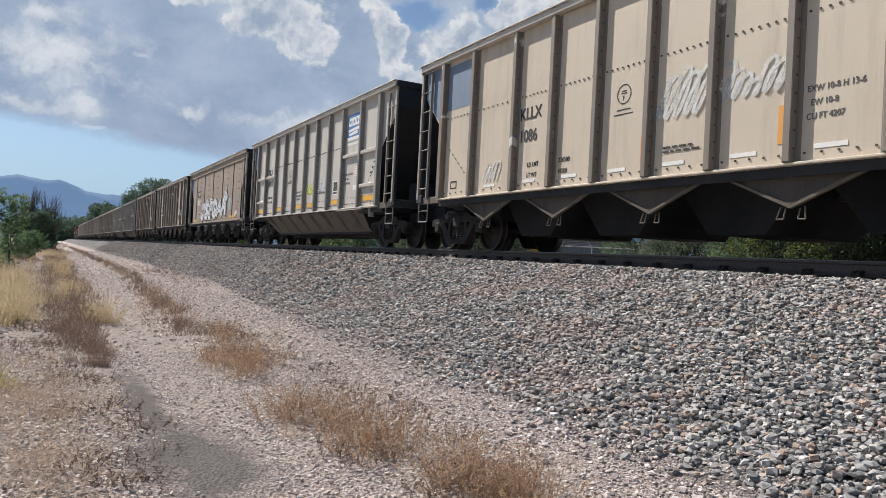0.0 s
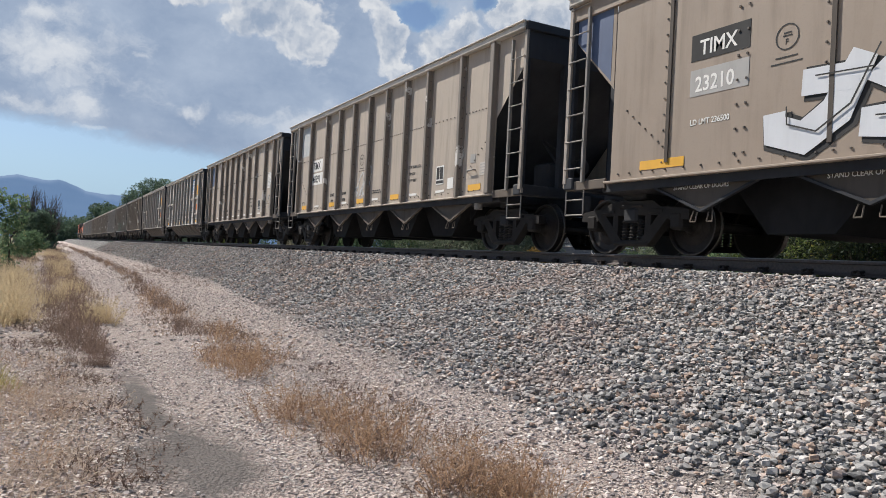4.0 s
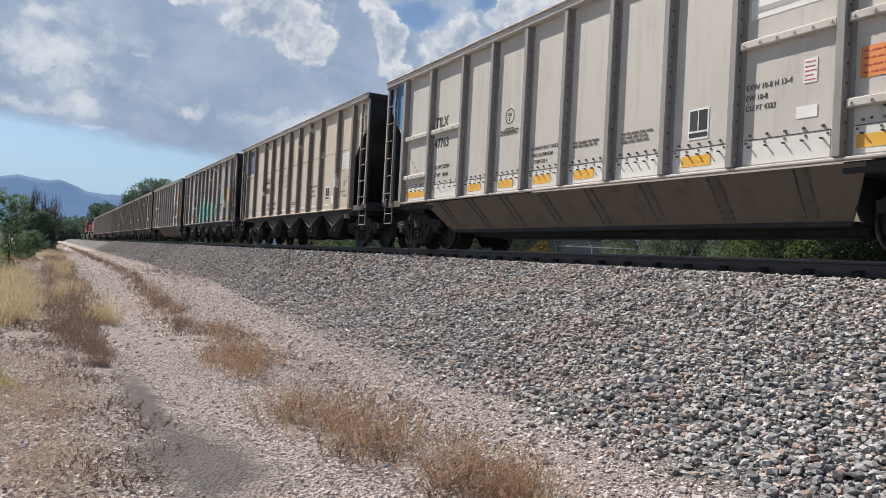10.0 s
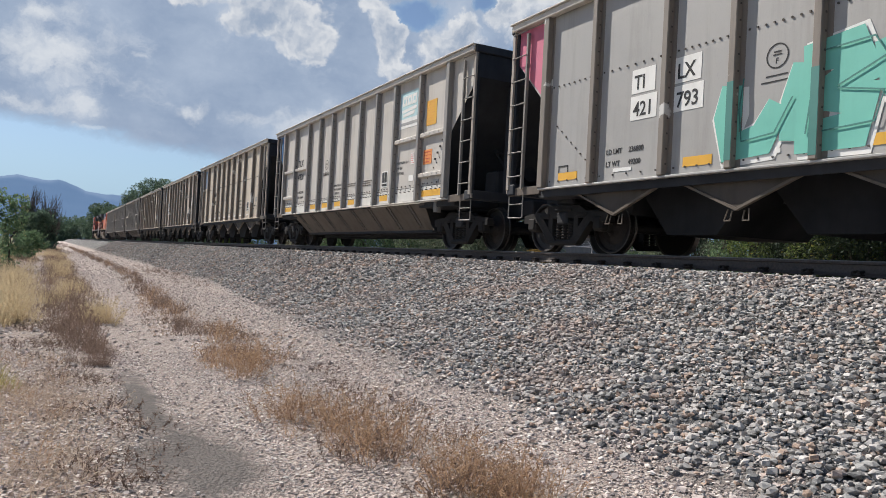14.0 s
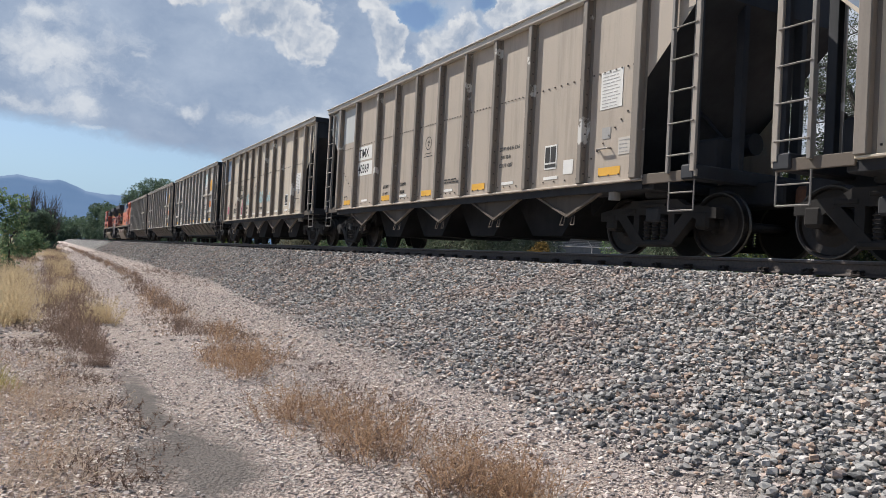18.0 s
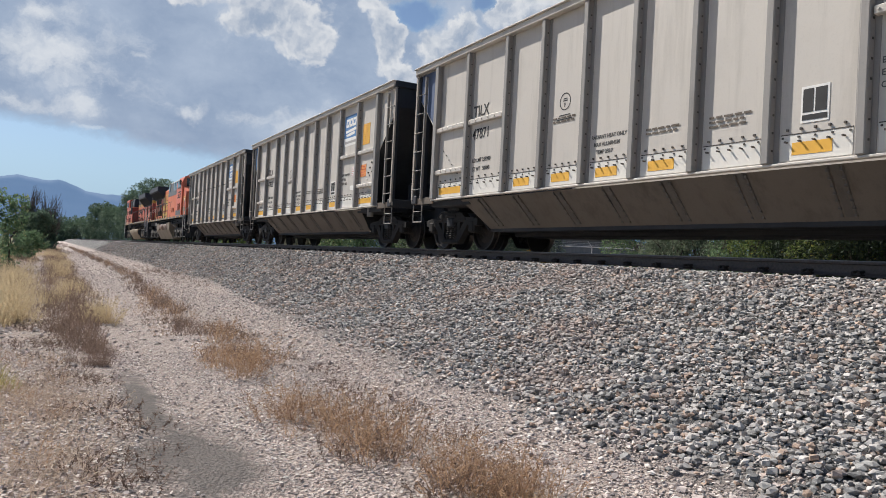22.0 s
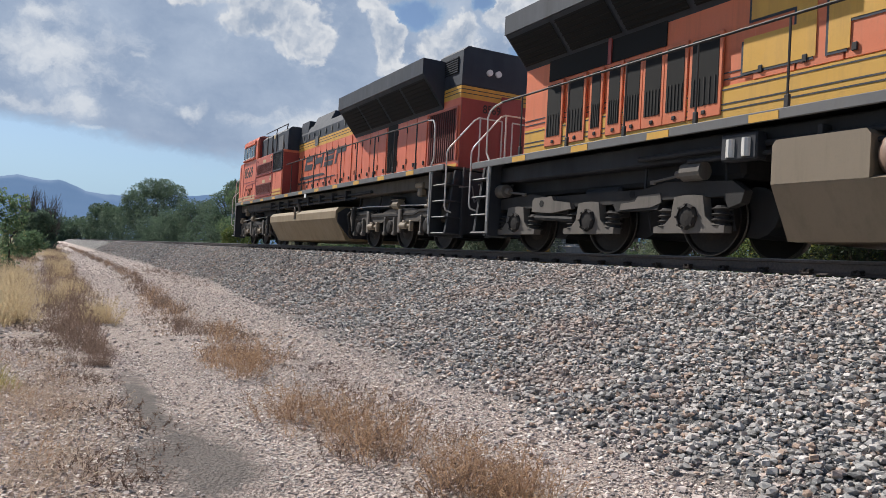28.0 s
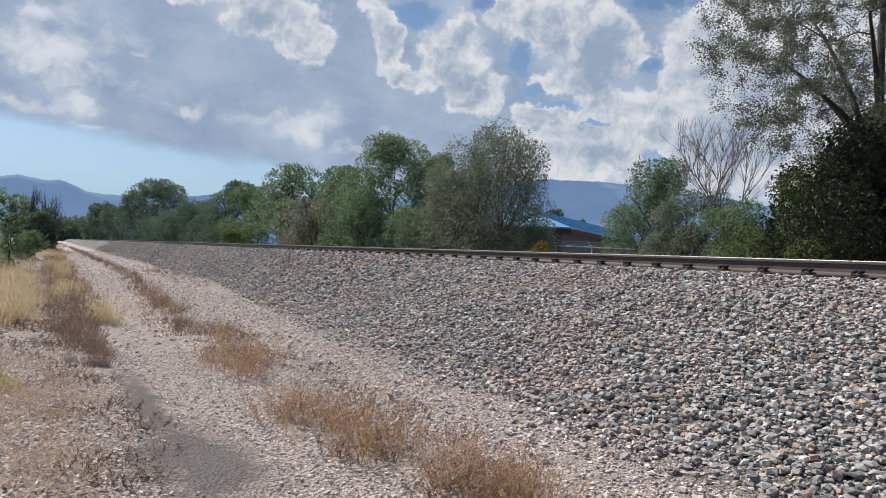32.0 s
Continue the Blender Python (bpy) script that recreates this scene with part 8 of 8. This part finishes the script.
def trough_marks(car, mark, number, ld, lt, gusset, logo=1.0, notices=True, orange=True, strip_paint=True):
    """The markings of a trough hopper car with a blue logo panel."""
    P = TROUGH_POSTS if strip_paint else SEAMED_POSTS

    def mid(k):
        return (P[k] + P[k + 1]) / 2

    if gusset:
        gusset_paint(car, gusset, "painted end gusset")
    y = P[1] - 0.16
    lettering("mark", mark, 0.235, M_INK, car, SIDE - 0.004, y, 2.72, "reporting mark lettering")
    lettering("number", number, 0.215, M_INK, car, SIDE - 0.004, y, 2.26, "car number lettering")
    lettering("load_limit", "LD LMT " + ld, 0.085, M_INK, car, SIDE - 0.004, y - 0.04, 1.78)
    lettering("light_weight", "LT WT   " + lt, 0.085, M_INK, car, SIDE - 0.004, y - 0.04, 1.60)
    ring(car, mid(3), 2.55, 0.15)
    strip = Shape()
    for i in range(10):
        a, b = P[i] - 0.14, P[i + 1] + 0.14
        if strip_paint:
            patch("base_strip", M_BASE, car, SIDE, (a + b) / 2, SILL + 0.03, a - b, 0.30, "pale bolted base strip", 0.004)
            part("strip_edge", Shape().box((SIDE - 0.003, (a + b) / 2, SILL + 0.335), (0.010, a - b, 0.012)), M_GUSSET, car)
        if i in (0, 2, 4, 5, 7, 9) or (i == 3 and logo < 1):
            patch("reflector", M_YELLOW, car, SIDE - 0.004, (a + b) / 2 + 0.04, SILL + (0.09 if strip_paint else 0.16), 0.50 if i not in (0, 9) else 0.96, 0.145, "yellow reflective bar", 0.004)
        bolt_row(strip, SIDE, a - 0.09, b + 0.09, SILL + (0.245 if strip_paint else 0.11), 5)
        if strip_paint:
            rivet_row(strip, SIDE, a - 0.09, SILL + 0.39, b + 0.09, SILL + 0.39, 5, 0.013, 0.022)
    part("rivets", strip, M_RIVET, car)["kind"] = "stuff"
    stencil_box(car, mid(7) + 0.02, 1.55)
    c = mid(8)
    p = patch("logo_panel", M_BLUE if logo > 0.6 else M_CYAN, car, SIDE, c, 3.18, 1.10, 0.66, "blue logo panel with white bars", 0.004)
    w = patch("logo_foot", M_WHITE, car, SIDE, c, 2.94, 1.10, 0.24, "white foot of the logo panel", 0.004)
    for k in range(3):
        u = c + 0.29 - 0.27 * k
        part("logo_bar", Shape().prism([(u + 0.13, 3.50), (u - 0.11, 3.50), (u - 0.14, 3.74), (u + 0.10, 3.74)], SIDE - 0.008, SIDE - 0.004, "x"), M_WHITE, p, "white slanted block")
        part("logo_hole", Shape().prism([(u + 0.055, 3.575), (u - 0.045, 3.575), (u - 0.06, 3.67), (u + 0.04, 3.67)], SIDE - 0.010, SIDE - 0.008, "x"), M_BLUE if logo > 0.6 else M_CYAN, p)
    for k in range(2):
        z = 3.40 - 0.11 * k
        part("logo_bar", Shape().prism([(c + 0.44 - 0.06 * k, z), (c - 0.34 + 0.10 * k, z + 0.05), (c - 0.40 + 0.10 * k, z + 0.02), (c - 0.36 + 0.10 * k, z - 0.04), (c + 0.40 - 0.06 * k, z - 0.07)], SIDE - 0.008, SIDE - 0.004, "x"), M_WHITE, p, "white pointed bar")
    part("logo_print", Shape().box((SIDE - 0.006, c, 3.05), (0.003, 0.92, 0.07)), M_GREY, w)
    lettering("dimensions", "EXW 10-8 H 13-4", 0.07, M_STENCIL, car, SIDE - 0.003, P[8] - 0.14, 2.06)
    lettering("dimensions", "EW 10-8", 0.07, M_STENCIL, car, SIDE - 0.003, P[8] - 0.14, 1.93)
    lettering("dimensions", "CU FT 4323", 0.07, M_STENCIL, car, SIDE - 0.003, P[8] - 0.14, 1.80)
    placard(car, M_WHITE, c - 0.30, 2.01, 0.17, 0.28, 5, ink=M_RED)
    patch("data_plate", M_WHITE, car, SIDE, c - 0.27, 1.61, 0.27, 0.14, "small white data plate")
    d = mid(9)
    if notices:
        placard(car, M_YELLOW, d + 0.20, 2.84, 0.50, 0.58, 9, label="large yellow notice", ink=M_STRIPE)
    if orange:
        placard(car, M_ORANGE_DECAL, d + 0.30, 1.94, 0.42, 0.34, 4, label="orange notice", ink=M_RED)
    rv = Shape()
    rivet_row(rv, SIDE, d - 0.1, 2.02, d - 0.42, 2.42, 4, 0.02, 0.03)
    part("rivets", rv, M_RIVET, car)["kind"] = "stuff"
    patch("plate", M_GREY, car, SIDE, d - 0.18, 1.46, 0.26, 0.10, "small grey plate")
    for k, line in enumerate(("RADIANT HEAT ONLY", "MAX ALUMINUM", "TEMP 250 F")):
        lettering("notice", line, 0.065, M_STENCIL, car, SIDE - 0.003, mid(4) + 0.42 - 0.06 * k, 1.80 - 0.12 * k)
    bars(car, mid(3), 2.28, 2, 0.62, M_GRIME)
    bars(car, mid(5) + 0.05, 1.80, 2, 0.62, M_GRIME)
    bars(car, mid(6) + 0.05, 1.80, 3, 0.62, M_GRIME)


def spray(car, letters, y0, z0, w, h, gap, fill, edge, width, slant=0.12, line=None):
    """Large sprayed letters that run into one another: a dark edge below, a bright fill, thin dark lines on top."""
    back, front, lines = Shape(), Shape(), Shape()
    n = 0
    for i, strokes in enumerate(letters):
        for st in strokes:
            pts = [(y0 - i * gap - u * w - slant * v * h, z0 + v * h) for u, v in st]
            ribbon(back, [(p[0] - 0.03, p[1] - 0.02) for p in pts], width * 1.3, SIDE - 0.004 - 0.0006 * n)
            ribbon(front, pts, width, SIDE - 0.018 - 0.0008 * n)
            off = width * 0.42
            ribbon(lines, [(p[0] - off, p[1] + 0.3 * off) for p in pts], 0.022, SIDE - 0.036 - 0.0006 * n)
            n += 1
    part("spray_edge", back, edge, car, "dark outline of sprayed letters")
    part("spray_fill", front, fill, car, "bright sprayed letters")
    part("spray_line", lines, line or edge, car, "thin dark sprayed lines")["kind"] = "stuff"


WILD = [[[(0.9, 1.0), (0.75, 0.3), (0.45, 0.0), (0.1, 0.15), (0.05, 0.4)], [(0.3, 0.75), (0.9, 0.72)]],
        [[(0.95, 0.85), (0.4, 0.95), (0.15, 0.7), (0.55, 0.5), (0.85, 0.3), (0.6, 0.05), (0.05, 0.1)], [(0.5, 1.15), (0.45, 0.9)]],
        [[(0.1, 0.0), (0.25, 0.55), (0.35, 1.0), (0.95, 0.95)], [(0.2, 0.55), (0.75, 0.55)], [(0.05, 0.05), (0.6, 0.0)]],
        [[(0.5, 1.0), (0.1, 0.75), (0.1, 0.25), (0.5, 0.05), (0.9, 0.3), (0.9, 0.75), (0.5, 1.0)], [(0.45, 0.55), (0.6, 0.5)]],
        [[(0.0, 0.0), (0.35, 0.45), (0.7, 0.8), (1.0, 0.1)], [(0.35, 0.4), (0.9, 0.35)]],
        [[(0.1, 0.0), (0.5, 0.8), (0.75, 1.45), (0.8, 0.6), (1.0, 0.0)], [(0.4, 0.55), (1.05, 0.5)], [(0.75, 1.4), (1.15, 0.9)]]]
BLOCK = [[[(0.15, 0.95), (0.12, 0.5), (0.18, 0.02), (0.55, 0.08), (0.72, 0.55)]],
         [[(0.02, 0.0), (0.05, 0.55), (0.1, 1.05)], [(0.08, 1.08), (0.6, 1.12), (0.72, 0.85), (0.3, 0.58)], [(0.3, 0.55), (0.72, 0.42), (0.66, 0.05), (0.05, 0.0)]],
         [[(0.0, 1.15), (0.12, 0.6), (0.38, 0.02), (0.62, 0.5), (0.86, 1.32)], [(0.38, 0.05), (0.8, 0.25)]],
         [[(0.25, 0.0), (0.2, 0.4), (0.5, 0.72), (0.8, 0.35), (1.1, 0.62), (1.45, 0.4), (1.6, 0.02)], [(0.6, 0.05), (1.3, 0.08)]]]


def faded_paint(name, color):
    """Thin sprayed paint, worn through in patches."""
    m, b, n = material(name, color, 0.6)
    pos = n.node("TexCoord").outputs["Object"]
    a = n.math("ADD", n.math("MULTIPLY", n.noise(pos, 5, 4), 0.9), n.math("MULTIPLY", n.noise(pos, 34, 3), 0.4))
    n.put(b.inputs["Alpha"], n.span(a, 0.42, 0.82, 0.15, 0.85))
    return m


M_LIME = flat("lime_spray", (0.55, 0.62, 0.10))
M_FADED = faded_paint("faded_white_spray", (0.74, 0.73, 0.70))


def scrawl(car, y, z, w, h, mat, seed, width=0.035, name="scrawl"):
    """Loose handwriting-like loops that spell nothing."""
    rng = random.Random(seed)
    s = Shape()
    cycles = max(3, round(w / (h * rng.uniform(0.22, 0.30))))
    tall = [rng.uniform(0.35, 1.0) for _ in range(cycles + 1)]
    ph, lean = rng.uniform(0, 6.28), rng.uniform(0.1, 0.3)
    pts = []
    steps = cycles * 10
    for i in range(steps + 1):
        u = i / steps
        c = u * cycles
        top = tall[int(min(c, cycles))]
        v = (0.5 - 0.5 * math.cos(6.283 * c + ph)) * top
        loop = 0.42 * math.sin(6.283 * c + ph + 0.6) * w / cycles * (0.6 + top)
        pts.append((y - u * w + loop - lean * h * v, z + h * v))
    ribbon(s, pts, width, SIDE - 0.004)
    part(name, s, mat, car, "loose sprayed scrawl")


def mark_cars():
    C = HOPPERS
    slate = flat("slate_marking", (0.17, 0.22, 0.30))
    pale_f = flat("pale_field", (0.46, 0.47, 0.46))
    post_marks(C[0], "KLLX", "1086", "236500", "49200", slate, slate)
    scrawl(C[0], panel_mid(1) + 0.3, 1.35, 0.5, 0.5, M_FADED, 3, 0.04)
    scrawl(C[0], panel_mid(5) + 0.5, 1.9, 0.9, 0.7, M_FADED, 5, 0.065)
    scrawl(C[0], panel_mid(6) + 0.5, 2.0, 0.95, 0.55, M_FADED, 6, 0.06)
    trough_marks(C[1], "TILX", "50515", "236500", "49500", M_BLUE, 1.0, False, False, False)
    scrawl(C[1], panel_mid(5) + 0.4, 1.7, 0.7, 0.45, M_LIME, 7, 0.035)
    scrawl(C[1], panel_mid(6) + 0.4, 1.7, 0.8, 0.45, M_SILVER, 8, 0.035)
    # brown car
    b = C[2]
    for i in range(5):
        y = 5.2 - 2.45 * i
        for sx in (-1, 1):
            seam = part("side_seam", Shape().box((sx * 1.515, y, 2.62), (0.03, 0.06, 2.66)), M_GUSSET, b, "dark upright seam")
            rv = Shape()
            rivet_row(rv, -1.506 if sx < 0 else 1.53, y + 0.09, 1.3, y + 0.09, 3.8, 12, 0.011, 0.014)
            for dy in (-0.07, 0.07):
                rivet_row(rv, -1.506 if sx < 0 else 1.53, y - 1.225 + dy, 1.3, y - 1.225 + dy, 3.8, 9, 0.013, 0.018)
            part("rivets", rv, M_RIVET, seam)["kind"] = "stuff"
    part("upper_band", Shape().box((-1.53, 0, 3.98), (0.05, 2 * YE, 0.30), 0.01), M_BROWN, b, "brown riveted upper band")
    gusset_paint(b, M_NAVY, "blue end gusset")
    patch("number_panel", M_INK, b, SIDE, 4.35, 2.62, 0.95, 0.36, "black mark panel", 0.004)
    patch("number_panel", M_GREY, b, SIDE, 4.35, 2.14, 0.95, 0.36, "grey number panel", 0.004)
    lettering("mark", "TIMX", 0.21, M_WHITE, b, SIDE - 0.005, 4.68, 2.69, "white reporting mark")
    lettering("number", "23210", 0.21, M_WHITE, b, SIDE - 0.005, 4.74, 2.20, "white car number")
    lettering("load_limit", "LD LMT 236500", 0.08, M_WHITE, b, SIDE - 0.003, 4.8, 1.75)
    ring(b, 3.35, 2.62, 0.16)
    spray(b, WILD, 3.6, 1.38, 1.15, 0.85, 1.12, M_SILVER, M_INK, 0.41, 0.22)
    for y in (5.3, -4.6):
        patch("reflector", M_YELLOW, b, SIDE, y, SILL + 0.12, 0.85, 0.13, "yellow reflective bar")
    placard(b, flat("mint_placard", (0.30, 0.42, 0.40)), -4.0, 1.62, 0.45, 0.55, 8)
    scrawl(b, -5.2, 1.3, 0.5, 0.3, M_WHITE, 12, 0.03)
    for t in (4.6, 2.3, 0.0, -2.3, -4.6):
        lettering("notice", "STAND CLEAR OF DOORS", 0.065, M_WHITE, b, -1.425, t + 0.52, 0.90)
    post_marks(C[3], "TIMX", "40391", "236800", "49200", pale_f, M_GREY, True, True)
    scrawl(C[3], panel_mid(4) + 0.5, 1.4, 1.0, 0.8, M_FADED, 15, 0.06)
    post_marks(C[4], "KLLX", "1111", "236500", "49200", M_NAVY, M_NAVY)
    placard(C[4], M_WHITE, panel_mid(9) + 0.02, 2.25, 0.52, 0.62, 11, label="large white notice")
    trough_marks(C[5], "TILX", "47892", "235900", "50100", M_BLUE)
    trough_marks(C[6], "TILX", "47763", "235900", "50100", M_BLUE, 0.5)
    post_marks(C[7], "KLLX", "11051", "236800", "49200", M_NAVY, M_NAVY)
    placard(C[7], M_WHITE, panel_mid(9) + 0.02, 2.25, 0.52, 0.5, 9, label="large white notice")
    # grey car with mint letters
    g = C[8]
    post_marks(g, "TILX", "421793", "236800", "49200", None, M_PINK, True, True, split=True, bay=8)
    spray(g, BLOCK, POSTS[2] - 0.90, 1.36, 1.25, 0.85, 1.08, M_MINT, M_WHITE, 0.44, 0.05, M_TEAL)
    for i in (3, 4, 5, 6):
        part("sprayed_post", Shape().box((-1.621, POSTS[i], 1.65 - 0.05 * (i - 4)), (0.004, 0.10, 1.0)), M_TEAL, g)
    scrawl(g, panel_mid(8) + 0.35, 2.2, 0.7, 0.28, M_MINT, 17, 0.03)
    placard(g, M_YELLOW, panel_mid(9) + 0.15, 2.05, 0.48, 0.55, 9, label="large yellow notice", ink=M_ORANGE_DECAL)
    placard(g, M_WHITE, panel_mid(9) - 0.42, 1.62, 0.22, 0.30, 4, ink=M_RED)
    trough_marks(C[9], "TILX", "47830", "235900", "50100", M_BLUE, 0.5)
    post_marks(C[10], "AMTX", "10227", "237000", "49000", slate, slate)
    patch("white_patch", M_WHITE, C[10], SIDE, POSTS[7] + 0.30, 1.30, 0.14, 0.55, "white brushed patch")
    post_marks(C[11], "TIMX", "40369", "236800", "49200", pale_f, pale_f, True, True)
    placard(C[11], M_WHITE, panel_mid(9) + 0.02, 2.25, 0.50, 0.6, 11, label="large white notice")
    post_marks(C[12], "KLLX", "1068", "236500", "49200", slate, slate, dims=False)
    placard(C[12], M_WHITE, panel_mid(9) + 0.16, 1.92, 0.52, 0.60, 11, label="large white notice")
    scrawl(C[12], panel_mid(0) + 0.3, 1.4, 0.75, 0.45, M_PINK, 21, 0.02)
    scrawl(C[12], panel_mid(1) + 0.4, 1.4, 0.85, 0.5, M_INK, 22, 0.024)
    scrawl(C[12], panel_mid(2) + 0.2, 1.3, 0.5, 0.7, M_PINK, 23, 0.035)
    for i, k in ((3, 24), (5, 25), (6, 26)):
        scrawl(C[12], panel_mid(i) + 0.5, 1.7, 0.9, 0.5, M_CYAN, k, 0.035)
    trough_marks(C[13], "TILX", "47871", "235900", "50100", M_NAVY, 0.5)
    trough_marks(C[14], "TILX", "47822", "235900", "50100", M_BLUE, 1.0)
    trough_marks(C[15], "TILX", "50500", "236500", "49500", M_BLUE, 1.0, True, True, False)


mark_cars()


# ---- what moves ----
def travelled(t):
    return 9.564 * (t - 15) + 0.00357 * (t - 15) ** 2 - (9.564 * -15 + 0.00357 * 225)


def motions():
    times = [0, 4, 8, 12, 16, 20, 24, 28, 32]
    for vehicle in [c for _, c in CARS] + LOCOS:
        m = vehicle.matrix_basis.copy()
        walk(vehicle, [(t, Matrix.Translation((0, -travelled(t), 0)) @ m) for t in times])
    # wheels roll: one set of keys for each axle place, shared by all the vehicles
    steps = [i / 15 for i in range(481)]
    rolled = {}
    for vehicle in [c for _, c in CARS] + LOCOS:
        back = vehicle.matrix_basis.to_3x3().col[1].y < 0
        for w in vehicle.children:
            if not w.name.startswith("wheelset"):
                continue
            key = (round(w.location.y, 3), round(w.location.z, 3), back)
            if key in rolled:
                lead = rolled[key]
                w.rotation_mode = "QUATERNION"
                w.animation_data_create()
                w.animation_data.action = lead.animation_data.action
                w.animation_data.action_slot = lead.animation_data.action_slot
                continue
            r, at = w.location.z, w.location.copy()
            sign = 1 if not back else -1
            walk(w, [(t, Matrix.Translation(at) @ Matrix.Rotation(sign * travelled(t) / r, 4, "X")) for t in steps])
            rolled[key] = w
    walk(CLOUDS, [(0, pose(0, 0, 0, 0, 0, -0.1)), (16, pose(0, 0, 0, 0, 0, 0.0)), (32, pose(0, 0, 0, 0, 0, 0.1))])


motions()
